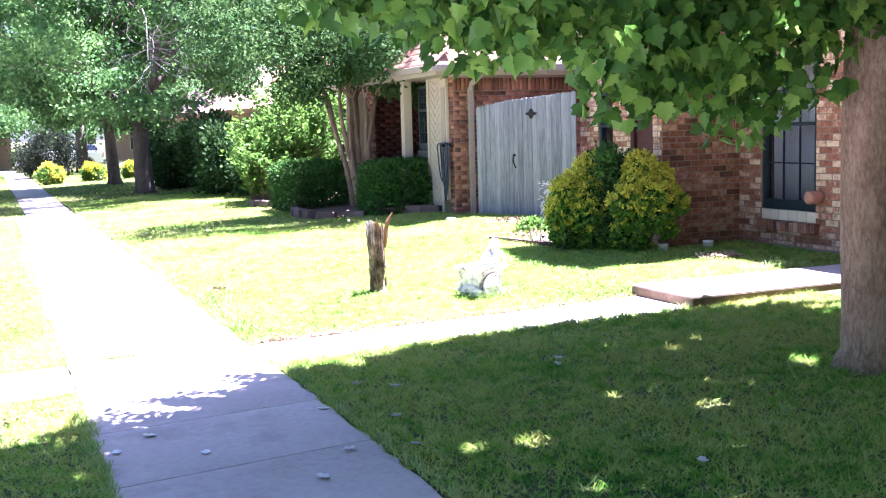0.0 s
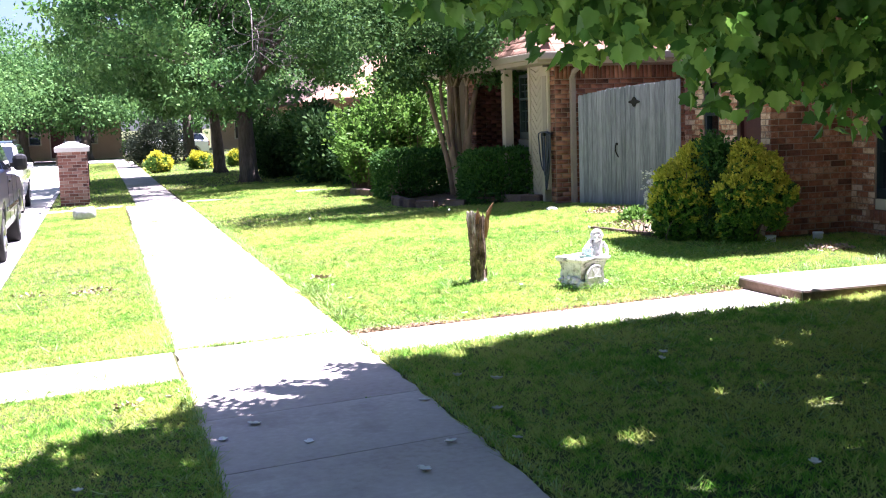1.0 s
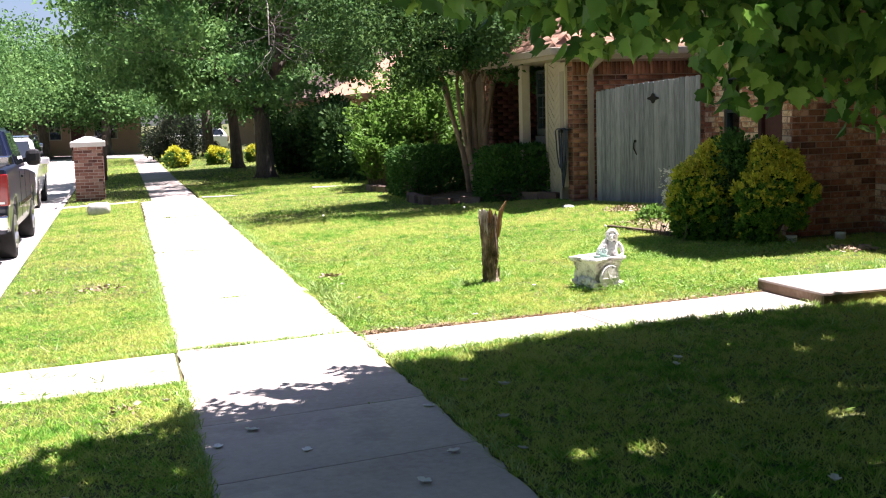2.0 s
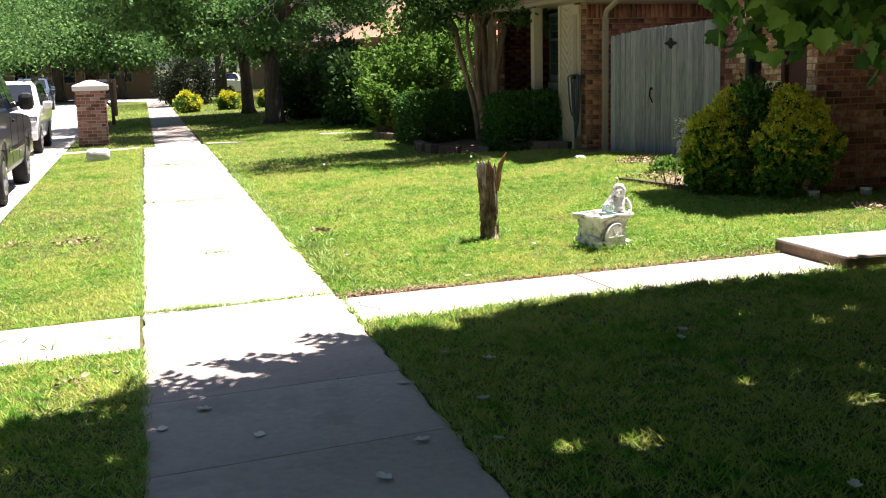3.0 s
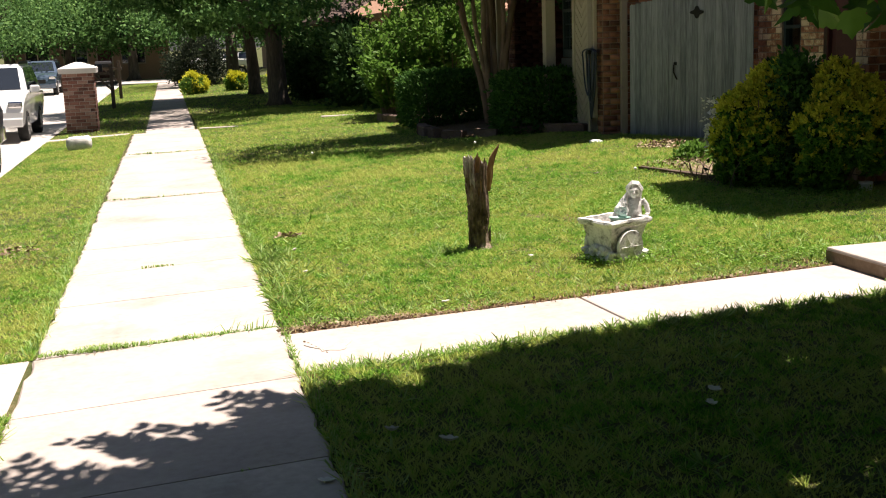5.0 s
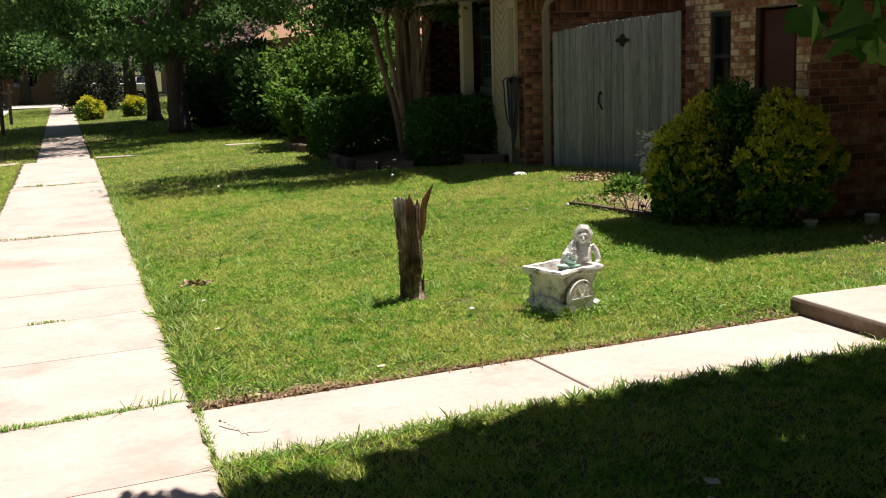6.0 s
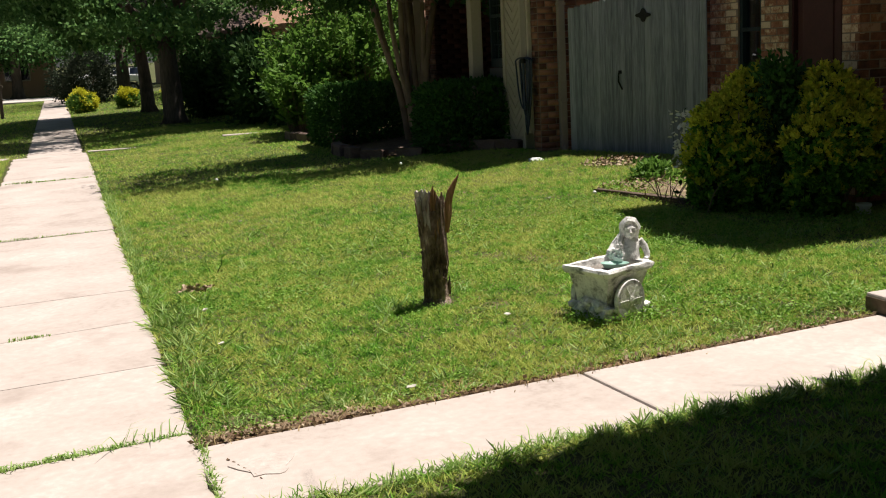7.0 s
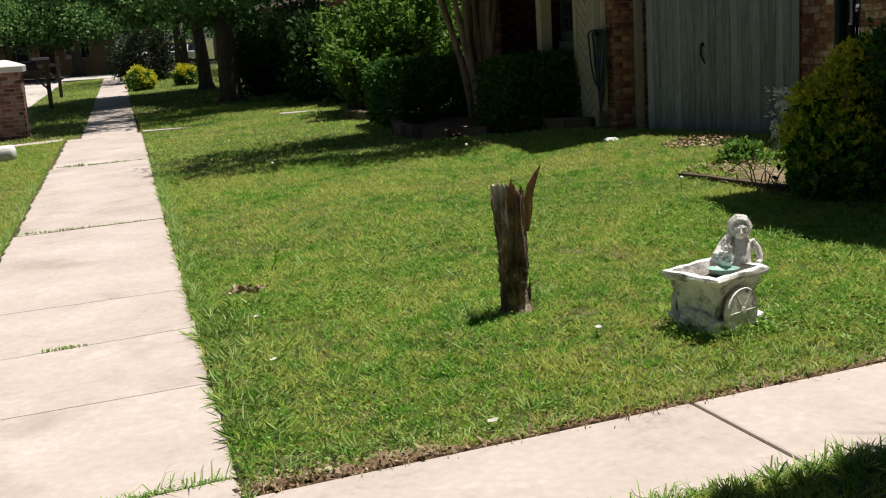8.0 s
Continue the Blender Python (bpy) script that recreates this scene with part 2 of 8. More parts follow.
M["spout"] = material("downspout_paint", [(0.22, 0.18, 0.15), (0.29, 0.24, 0.20)], coarse=2, fine=20, mix=(0.5, 0.3, 0.2), rough=0.5, bump=0.1)
M["shingle"] = material("red_shingles", [(0.20, 0.11, 0.075), (0.31, 0.18, 0.12), (0.42, 0.26, 0.175)], coarse=2, fine=20, mix=(0.25, 0.25, 0.55), rough=0.95, bump=0.6, bump_scale=120)
M["teal_frame"] = material("dark_teal_frame", [(0.012, 0.022, 0.026), (0.022, 0.036, 0.040)], coarse=3, fine=20, rough=0.4, bump=0.05)
M["curtain"] = material("pale_curtain", [(0.62, 0.62, 0.63), (0.80, 0.80, 0.81)], coarse=2, fine=10, rough=0.9, bump=0.1, stretch=(8, 8, 0.3))
M["maroon"] = material("maroon_paint", [(0.055, 0.018, 0.018), (0.09, 0.03, 0.028)], coarse=2, fine=20, rough=0.6, bump=0.15)
M["dark_room"] = material("room_wall", [(0.10, 0.09, 0.08), (0.14, 0.13, 0.12)], rough=0.9, bump=0.1)
M["hose"] = material("blue_grey_hose", [(0.018, 0.026, 0.045), (0.05, 0.065, 0.10)], coarse=4, fine=20, rough=0.45, bump=0.05)
M["statue"] = material("aged_cast_stone", [(0.34, 0.33, 0.31), (0.72, 0.71, 0.68), (0.84, 0.83, 0.80)], coarse=7, fine=45, mix=(0.5, 0.5, 0), rough=0.9, bump=0.6,
                       bump_scale=60, depth=0.008, spots=((0.13, 0.125, 0.115), 11, 0.55, 0.66, 0.8))
M["dish"] = material("pale_green_dish", [(0.25, 0.42, 0.36), (0.33, 0.50, 0.43)], coarse=6, fine=30, rough=0.35, bump=0.05)
M["white"] = material("white_plastic", [(0.70, 0.70, 0.69), (0.80, 0.80, 0.79)], coarse=8, fine=30, rough=0.5, bump=0.1)
M["timber"] = material("landscape_timber", [(0.035, 0.024, 0.018), (0.08, 0.055, 0.04), (0.15, 0.11, 0.085)], coarse=4, fine=20, mix=(0.4, 0.3, 0.4), rough=0.95, bump=0.6, bump_scale=30, per="object")
M["edge_stone"] = material("edging_stone", [(0.07, 0.045, 0.036), (0.125, 0.085, 0.068), (0.19, 0.14, 0.115)], coarse=6, fine=30, mix=(0.4, 0.3, 0.4), rough=0.95, bump=0.6, bump_scale=30, per="object")
M["post_wood"] = material("mailbox_wood", [(0.06, 0.045, 0.035), (0.12, 0.09, 0.07)], coarse=3, fine=20, rough=0.9, bump=0.4)
M["tyre"] = material("tyre_rubber", [(0.012, 0.012, 0.012), (0.025, 0.025, 0.024)], rough=0.85, bump=0.2)
M["rim"] = material("wheel_metal", [(0.45, 0.45, 0.46), (0.55, 0.55, 0.56)], rough=0.3, metal=0.9, bump=0)
M["chrome"] = material("chrome", [(0.65, 0.65, 0.66), (0.70, 0.70, 0.71)], rough=0.12, metal=1.0, bump=0)
M["paint_navy"] = material("navy_paint", [(0.008, 0.012, 0.030), (0.011, 0.016, 0.040)], rough=0.3, metal=0.0, bump=0, coat=0.35, spec=0.3)
M["paint_white"] = material("white_paint", [(0.72, 0.72, 0.71), (0.76, 0.76, 0.75)], rough=0.3, bump=0, coat=1.0)
M["paint_blue"] = material("steel_blue_paint", [(0.09, 0.13, 0.19), (0.11, 0.15, 0.22)], rough=0.3, metal=0.5, bump=0, coat=1.0)
M["car_glass"] = material("tinted_car_glass", [(0.012, 0.016, 0.02), (0.016, 0.02, 0.025)], rough=0.03, bump=0, spec=0.7, coat=0.5)
M["tail_red"] = material("red_lamp", [(0.20, 0.010, 0.008), (0.27, 0.014, 0.010)], rough=0.12, bump=0, coat=1.0)
M["black_trim"] = material("black_trim", [(0.015, 0.015, 0.016), (0.022, 0.022, 0.023)], rough=0.5, bump=0)
M["house_tan"] = material("tan_brick_far", [(0.30, 0.20, 0.14), (0.40, 0.27, 0.19)], coarse=1, fine=12, rough=0.9, bump=0.3)
M["roof_far"] = material("far_shingles", [(0.085, 0.06, 0.05), (0.13, 0.092, 0.078)], coarse=1, fine=9, rough=0.95, bump=0.4, bump_scale=20)
M["dead_leaf"] = material("dead_leaves", [(0.40, 0.38, 0.31), (0.54, 0.52, 0.45), (0.66, 0.63, 0.56)], coarse=8, fine=30, mix=(0.2, 0.2, 0.6), rough=0.8, bump=0.1, leafy=0.15, per="object")
M["pale_leaf"] = material("bleached_leaves", [(0.60, 0.58, 0.53), (0.72, 0.70, 0.65), (0.80, 0.78, 0.74)], coarse=8, fine=30, mix=(0.2, 0.2, 0.6), rough=0.8, bump=0.1, leafy=0.1, per="object")
M["chips"] = material("wood_chips", [(0.16, 0.11, 0.07), (0.30, 0.22, 0.14), (0.46, 0.38, 0.27)], coarse=6, fine=30, mix=(0.2, 0.2, 0.6), rough=0.9, bump=0.2)
M["pane"] = glass("window_pane")
M["pane_screened"] = glass("screened_pane", (0.72, 0.75, 0.79))
M["pane_bright"] = glass("coated_pane", (0.8, 0.86, 0.84), ior=3.2)


# ---------------------------------------------------------------- building helpers
def thing(name, at, label, category, turn=0.0, group="", kind=""):
    ob = new(name)
    ob.empty_display_size = 0.1
    ob.matrix_world = pose(*at, 0, 0, turn)
    return tagged(ob, label, category, group, kind)


def finish(me, mat, smooth):
    if mat:
        me.materials.append(mat)
    if smooth:
        me.polygons.foreach_set("use_smooth", np.ones(len(me.polygons), bool))
    me.update()
    return me


def part(name, bm, mat, parent=None, label="", smooth=False):
    me = bpy.data.meshes.new(name)
    bmesh.ops.recalc_face_normals(bm, faces=bm.faces)
    bm.to_mesh(me)
    bm.free()
    ob = new(name, finish(me, mat, smooth))
    if parent:
        ob.parent = parent
    if label:
        ob["label"] = label
    return ob


def np_mesh(name, V, F, mat, smooth=False):
    V, F = np.asarray(V, np.float32), np.asarray(F, np.int32)
    me = bpy.data.meshes.new(name)
    me.vertices.add(len(V))
    me.vertices.foreach_set("co", V.ravel())
    me.loops.add(F.size)
    me.loops.foreach_set("vertex_index", F.ravel())
    me.polygons.add(len(F))
    me.polygons.foreach_set("loop_start", np.arange(0, F.size, F.shape[1], dtype=np.int32))
    me.update(calc_edges=True)
    return finish(me, mat, smooth)


def np_part(name, V, F, mat, parent=None, label="", smooth=False, kind=""):
    ob = new(name, np_mesh(name, V, F, mat, smooth))
    if parent:
        ob.parent = parent
    return tagged(ob, label, kind=kind)


def box(bm, x0, y0, z0, x1, y1, z1, bevel=0.0, m=None):
    r = bmesh.ops.create_cube(bm, size=1.0)
    v = r["verts"]
    for p in v:
        p.co = Vector((x0 + (p.co.x + 0.5) * (x1 - x0), y0 + (p.co.y + 0.5) * (y1 - y0), z0 + (p.co.z + 0.5) * (z1 - z0)))
    if bevel:
        edges = list({e for p in v for e in p.link_edges})
        v = bmesh.ops.bevel(bm, geom=edges, offset=bevel, segments=2, affect="EDGES", profile=0.5)["verts"]
    if m is not None:
        bmesh.ops.transform(bm, matrix=m, verts=[p for p in v if p.is_valid])
    return v


def a_box(x0, y0, z0, x1, y1, z1, bevel=0.0, m=None):
    bm = bmesh.new()
    box(bm, x0, y0, z0, x1, y1, z1, bevel, m)
    return bm


def tube(bm, pts, radii, sides=8, cap=True, wobble=0.0, rng=None):
    """A tapering tube along points."""
    pts = [Vector(p) for p in pts]
    rings = []
    side = None
    for k, p in enumerate(pts):
        d = (pts[min(k + 1, len(pts) - 1)] - pts[max(k - 1, 0)]).normalized()
        if side is None:
            side = d.orthogonal().normalized()
        side = (side - d * side.dot(d)).normalized()
        up = d.cross(side)
        ring = []
        for s in range(sides):
            a = 2 * math.pi * s / sides
            r = radii[k] * (1 + (rng.uniform(-wobble, wobble) if rng else 0))
            ring.append(bm.verts.new(p + (side * math.cos(a) + up * math.sin(a)) * r))
        rings.append(ring)
    for a, b in zip(rings, rings[1:]):
        for s in range(sides):
            bm.faces.new((a[s], a[(s + 1) % sides], b[(s + 1) % sides], b[s]))
    if cap:
        bm.faces.new(rings[0][::-1])
        bm.faces.new(rings[-1])
    return rings


def lathe(bm, profile, sides=16, m=None):
    rings = []
    for r, z in profile:
        rings.append([bm.verts.new((r * math.cos(2 * math.pi * s / sides), r * math.sin(2 * math.pi * s / sides), z)) for s in range(sides)])
    for a, b in zip(rings, rings[1:]):
        for s in range(sides):
            bm.faces.new((a[s], a[(s + 1) % sides], b[(s + 1) % sides], b[s]))
    bm.faces.new(rings[0][::-1])
    bm.faces.new(rings[-1])
    if m is not None:
        bmesh.ops.transform(bm, matrix=m, verts=[v for r in rings for v in r])
    return rings


def prism(bm, outline, x0, x1):
    """An outline in (y, z), drawn out from x0 to x1."""
    a = [bm.verts.new((x0, y, z)) for y, z in outline]
    b = [bm.verts.new((x1, y, z)) for y, z in outline]
    n = len(outline)
    for k in range(n):
        bm.faces.new((a[k], a[(k + 1) % n], b[(k + 1) % n], b[k]))
    bm.faces.new(a[::-1])
    bm.faces.new(b)
    return a, b


def boxes_np(C, S, U=None):
    """Many boxes as one mesh: centres, sizes and, for all, the axis that their first size lies along."""
    C, S = np.asarray(C, float), np.asarray(S, float)
    corner = np.array([(a, b, c) for a in (-.5, .5) for b in (-.5, .5) for c in (-.5, .5)])
    P = S[:, None] * corner[None]
    if U is not None:
        u = np.array([U[0], U[1]]) / math.hypot(*U)
        x, y = P[..., 0] * u[0] - P[..., 1] * u[1], P[..., 0] * u[1] + P[..., 1] * u[0]
        P = np.stack([x, y, P[..., 2]], -1)
    V = (C[:, None] + P).reshape(-1, 3)
    q = np.array([(0, 1, 3, 2), (4, 6, 7, 5), (0, 4, 5, 1), (2, 3, 7, 6), (0, 2, 6, 4), (1, 5, 7, 3)])
    F = (np.arange(len(C))[:, None, None] * 8 + q[None]).reshape(-1, 4)
    return V, F


# leaf outlines: across, along; a fan from the first point
LEAF_SIMPLE = np.array([(0, 0), (0.28, 0.35), (0.22, 0.7), (0, 1), (-0.22, 0.7), (-0.28, 0.35)], float)
HALF_LOBES = [(0.22, -0.06), (0.46, 0.06), (0.40, 0.20), (0.58, 0.38), (0.50, 0.50), (0.34, 0.50), (0.33, 0.66), (0.17, 0.74)]
LEAF_LOBED = np.array([(0, 0)] + HALF_LOBES + [(0, 1.0)] + [(-a, b) for a, b in HALF_LOBES[::-1]], float)
LEAF_CARD = np.array([(0, 0), (0.33, 0.5), (0, 1), (-0.33, 0.5)], float)


def leaf_field(P, D, size, outline, rng, fold=0.25, droop=0.25, rise=0.0):
    """Leaves at the points P that grow along D: vertices and triangles."""
    n, k = len(P), len(outline)
    D = D / np.linalg.norm(D, axis=1, keepdims=True)
    R = rng.normal(size=(n, 3)) + (0, 0, rise)
    side = np.cross(D, R)
    side /= np.linalg.norm(side, axis=1, keepdims=True) + 1e-9
    up = np.cross(side, D)
    s = np.broadcast_to(np.asarray(size, float), (n,))
    a, b = outline[:, 0], outline[:, 1]
    h = fold * np.abs(a) - droop * b * b
    V = (P[:, None] + s[:, None, None] * (side[:, None] * a[None, :, None] + D[:, None] * b[None, :, None] + up[:, None] * h[None, :, None])).reshape(-1, 3)
    tri = np.array([(0, j, j + 1) for j in range(1, k - 1)])
    F = (np.arange(n)[:, None, None] * k + tri[None]).reshape(-1, 3)
    return V, F


def blades(x, y, z, h, w, rng, lean=0.6, bent=True):
    """Grass blades: bent ones of three triangles, or short straight ones of a single triangle."""
    n = len(x)
    a = rng.uniform(0, 2 * math.pi, n)
    b = rng.uniform(0, 2 * math.pi, n)
    k = rng.uniform(0.1, 1.0, n) * lean * h
    c, s = np.cos(a) * w / 2, np.sin(a) * w / 2
    lx, ly = np.cos(b) * k, np.sin(b) * k
    tip = np.stack([x + lx, y + ly, z + h * (1 - 0.25 * lean)], -1)
    low = [np.stack([x - c, y - s, z - 0.008], -1), np.stack([x + c, y + s, z - 0.008], -1)]
    if bent:
        mid = [np.stack([x + lx * .35 + c * .8, y + ly * .35 + s * .8, z + h * .55], -1), np.stack([x + lx * .35 - c * .8, y + ly * .35 - s * .8, z + h * .55], -1)]
        V, tri = np.stack(low + mid + [tip], 1), np.array([(0, 1, 2), (0, 2, 3), (3, 2, 4)])
    else:
        V, tri = np.stack(low + [tip], 1), np.array([(0, 1, 2)])
    F = (np.arange(n)[:, None, None] * V.shape[1] + tri[None]).reshape(-1, 3)
    return V.reshape(-1, 3), F


def smooth_step(a, b, v):
    t = np.clip((np.asarray(v, float) - a) / (b - a), 0, 1)
    return t * t * (3 - 2 * t)


def waves(x, y, s=1.0):
    """Soft unevenness between -1 and 1."""
    return (np.sin(x * 1.7 * s + 1.3 * np.sin(y * 0.9 * s)) + np.sin(y * 2.1 * s + 1.7 * np.sin(x * 1.1 * s + 2)) + np.sin((x + y) * 3.7 * s)) / 3


# ---------------------------------------------------------------- lie of the land
WALK_L, WALK_R = 0.87, 2.28          # the pavement's edges
KERB_X = -0.95                        # the kerb's road side


def front_walk_y(x):
    """Near and far edge of the narrow walk that crosses to the house."""
    return 8.27 + 0.078 * (x - 2.3), 9.07 + 0.078 * (x - 2.3)


def lawn_z(x, y):
    x, y = np.asarray(x, float), np.asarray(y, float)
    right = 0.09 * smooth_step(2.3, 4.3, x) * (0.35 + 0.65 * smooth_step(9.1, 10.2, y)) + 0.05 * smooth_step(5.5, 8, x) + 0.15 * smooth_step(11, 18, y) * smooth_step(4.5, 8, x)
    left = -0.035 - 0.075 * np.clip((WALK_L - x) / 1.9, 0, 1)
    z = np.where(x > (WALK_L + WALK_R) / 2, right - 0.005, left)
    z = z + 0.006 * waves(x, y, 0.9) * np.where((x > 2.6) | (x < 0.6), 1, 0)
    return z


def walk_z(x):
    return -0.03 * (WALK_R - x) / (WALK_R - WALK_L)


def ground_z(x, y):
    z = lawn_z(x, y)
    near, far = front_walk_y(x)
    on_front = (x > WALK_R) & (x < 9.3) & (y > near + 0.02) & (y < far - 0.02)
    z = np.where((x > WALK_L + 0.01) & (x < WALK_R - 0.01) & (y < 26.8), -0.12, z)
    z = np.where((x > WALK_L + 0.01) & (x < WALK_R - 0.01) & (y >= 26.8) & (y < 64.5), -0.035, z)
    z = np.where(on_front, z - 0.09, z)
    z = np.where((x < KERB_X + 0.12) & (x > -9.2), -0.5, z)
    z = np.where(x <= -9.2, -0.08 + 0.01 * np.clip(-9.2 - x, 0, 30), z)
    return z


xs = np.unique(np.concatenate([[-2500, -600, -200, -80, -40, -20, -9.21, -9.19, -6, -2, KERB_X + 0.119, KERB_X + 0.121], np.arange(-0.8, 0.86, 0.15),
                               [WALK_L, WALK_L + 0.015, 1.5, WALK_R - 0.015, WALK_R], np.arange(2.35, 9.6, 0.15), [10, 11, 12, 14, 18, 25, 40, 80, 200, 600, 2500]]))
ys = np.unique(np.concatenate([[-2500, -300, -60, -20, -8, -4], np.arange(-2, 20, 0.12), np.arange(20, 34, 0.4), np.arange(34, 64, 1.5), [70, 80, 64.4, 64.6, 96, 110, 150, 250, 600, 2500]]))
GX, GY = np.meshgrid(xs, ys)
V = np.stack([GX, GY, ground_z(GX, GY)], -1).reshape(-1, 3)
i, j = np.meshgrid(np.arange(len(xs) - 1), np.arange(len(ys) - 1))
a = (j * len(xs) + i).ravel()
ground = np_part("ground", V, np.stack([a, a + 1, a + 1 + len(xs), a + len(xs)], -1), M["ground"], smooth=True)
tagged(ground, "mown green lawn soil under thin grass", "lawn", kind="structure")

road = part("road", a_box(-9.0, -300, -0.6, KERB_X - 0.02, 900, -0.24), M["road"])
tagged(road, "pale sunlit concrete street with tree shade", "road", kind="structure")
cross_street = part("road", a_box(KERB_X + 0.0, 64.8, -0.6, 120, 71.0, -0.02), M["road"])
tagged(cross_street, "pale concrete cross street beyond the lawns", "road", kind="structure")

# kerb in cast lengths, with a gutter
kerb = thing("kerb", (0, 0, 0), "worn pale concrete kerb along the street", "kerb", kind="structure")
KERB_PROFILE = [(-0.42, -0.5), (-0.42, -0.235), (-0.02, -0.225), (0.0, -0.20), (0.025, -0.115), (0.05, -0.10), (0.15, -0.095), (0.16, -0.5)]


def kerb_mesh(length):
    bm = bmesh.new()
    a = [bm.verts.new((KERB_X + x, 0, z)) for x, z in KERB_PROFILE]
    b = [bm.verts.new((KERB_X + x, length, z)) for x, z in KERB_PROFILE]
    n = len(a)
    for k in range(n):
        bm.faces.new((a[k], a[(k + 1) % n], b[(k + 1) % n], b[k]))
    bm.faces.new(a[::-1])
    bm.faces.new(b)
    return bm


first = part("kerb_stone", kerb_mesh(2.98), M["road"], kerb)
first.location = (0, -6, 0)
for k in range(1, 34):
    ob = new("kerb_stone", first.data)
    ob.parent, ob.location = kerb, (0, -6 + 3 * k, 0)
far_kerb = part("kerb", a_box(-9.3, -100, -0.5, -9.0, 400, -0.08, 0.02), M["road"])
tagged(far_kerb, "pale concrete kerb across the street", "kerb", kind="structure")


# ---------------------------------------------------------------- pavement slabs
def slab_mesh(name, length, x0, x1, z0, z1, bevel=0.012, ragged=0.0, seed=1, dip=0.001):
    """A cast slab with rounded top edges; its long sides worn uneven."""
    rng = random.Random(seed)
    bm = bmesh.new()
    n = max(2, int(length / 0.12))
    rows = []
    for k in range(n + 1):
        y = length * k / n
        a = x0 + rng.uniform(-ragged, ragged)
        b = x1 + rng.uniform(-ragged, ragged)
        rows.append([bm.verts.new(p) for p in ((a, y, z0 - 0.11), (a, y, z0 - bevel), (a + bevel, y, z0), ((a + b) / 2, y, (z0 + z1) / 2),
                                               (b - bevel, y, z1), (b, y, z1 - bevel), (b, y, z1 - 0.11))])
    for r, s in zip(rows, rows[1:]):
        for k in range(6):
            bm.faces.new((r[k], r[k + 1], s[k + 1], s[k]))
    bm.faces.new(rows[0][::-1])
    bm.faces.new(rows[-1])
    for r in (rows[0], rows[-1]):
        for v in r[2:5]:
            v.co.z -= dip
    return bm


pavement = thing("pavement", (0, 0, 0), "sun-bleached concrete pavement in worn cast slabs", "pavement", kind="structure")
# where each slab begins, and how far its left end lies nearer
JOINTS = [(-7.2, 0), (-4.8, 0), (-2.4, 0), (0.0, 0.05), (1.2, 0.05), (2.4, 0.08), (3.6, 0.1), (4.8, 0.12), (5.98, 0.15), (7.02, 0.1), (8.19, 0.12), (9.27, 0.14), (10.53, 0.06), (11.68, 0.13), (12.74, 0.0),
          (16.0, 0.02), (21.8, 0.0), (26.9, 0.0), (32.0, 0.0), (37.0, 0.0), (42.0, 0.0), (47.0, 0.0), (52.0, 0.0), (57.0, 0.0), (64.4, 0.0)]
OPEN_JOINTS = {7.02: 0.007, 9.27: 0.012, 11.68: 0.006, 16.0: 0.016, 21.8: 0.020, 26.9: 0.012, 32.0: 0.012, 37.0: 0.012}
FAR_L, FAR_R = 1.17, 2.2             # beyond the neighbour's walk the turf has closed in
srng = random.Random(5)
for k, ((y0, s0), (y1, s1)) in enumerate(zip(JOINTS, JOINTS[1:])):
    g0, g1 = OPEN_JOINTS.get(y0, 0.0012), OPEN_JOINTS.get(y1, 0.0012)
    far = y0 > 26
    left = FAR_L if far else WALK_L + 0.005 * max(0.0, y0 - 9)
    bm = slab_mesh("slab", y1 - y0 - g0 - g1, left, FAR_R if far else WALK_R, -0.03, 0.0, ragged=0.006 if y0 < 4 else 0.02, seed=k)
    for v in bm.verts:
        f = v.co.y / (y1 - y0)
        v.co.y -= (s0 + (s1 - s0) * f) * (WALK_R - v.co.x) / (WALK_R - WALK_L)
    ob = part("slab", bm, M["concrete"], pavement)
    ob.location = (0, y0 + g0, srng.uniform(-0.003, 0.002))

# soil and moss packed in the open joints
for y, skew in JOINTS:
    if y not in OPEN_JOINTS:
        continue
    w = OPEN_JOINTS[y] - 0.0005
    bm = a_box(WALK_L + 0.02 if y < 26 else FAR_L, y - w, -0.10, WALK_R - 0.02 if y < 26 else FAR_R, y + w, -0.005)
    for v in bm.verts:
        v.co.y -= skew * (WALK_R - v.co.x) / (WALK_R - WALK_L)
        if v.co.z > -0.05:
            v.co.z += float(walk_z(v.co.x)) - 0.004
    part("joint_soil", bm, M["soil"], pavement)

# the narrow walk from the street to the house
SLOPE = math.atan(0.078)
front_walk = thing("front_walk", (2.31, 8.25, 0.0), "narrow pale concrete walk crossing to the house", "path", turn=math.degrees(SLOPE), kind="structure")


def walk_slab(x0, x1, y0, y1, z, parent, name="slab", deep=0.12, tilt=0.0):
    bm = a_box(x0, y0, z - deep, x1, y1, z, 0.012)
    for v in bm.verts:
        v.co.z += tilt * (v.co.x - x0)
    return part(name, bm, M["concrete"], parent)


walk_slab(0.0, 1.94, 0.0, 0.80, 0.002, front_walk, tilt=0.012)
walk_slab(1.955, 3.9, 0.0, 0.80, 0.025, front_walk, tilt=0.010)
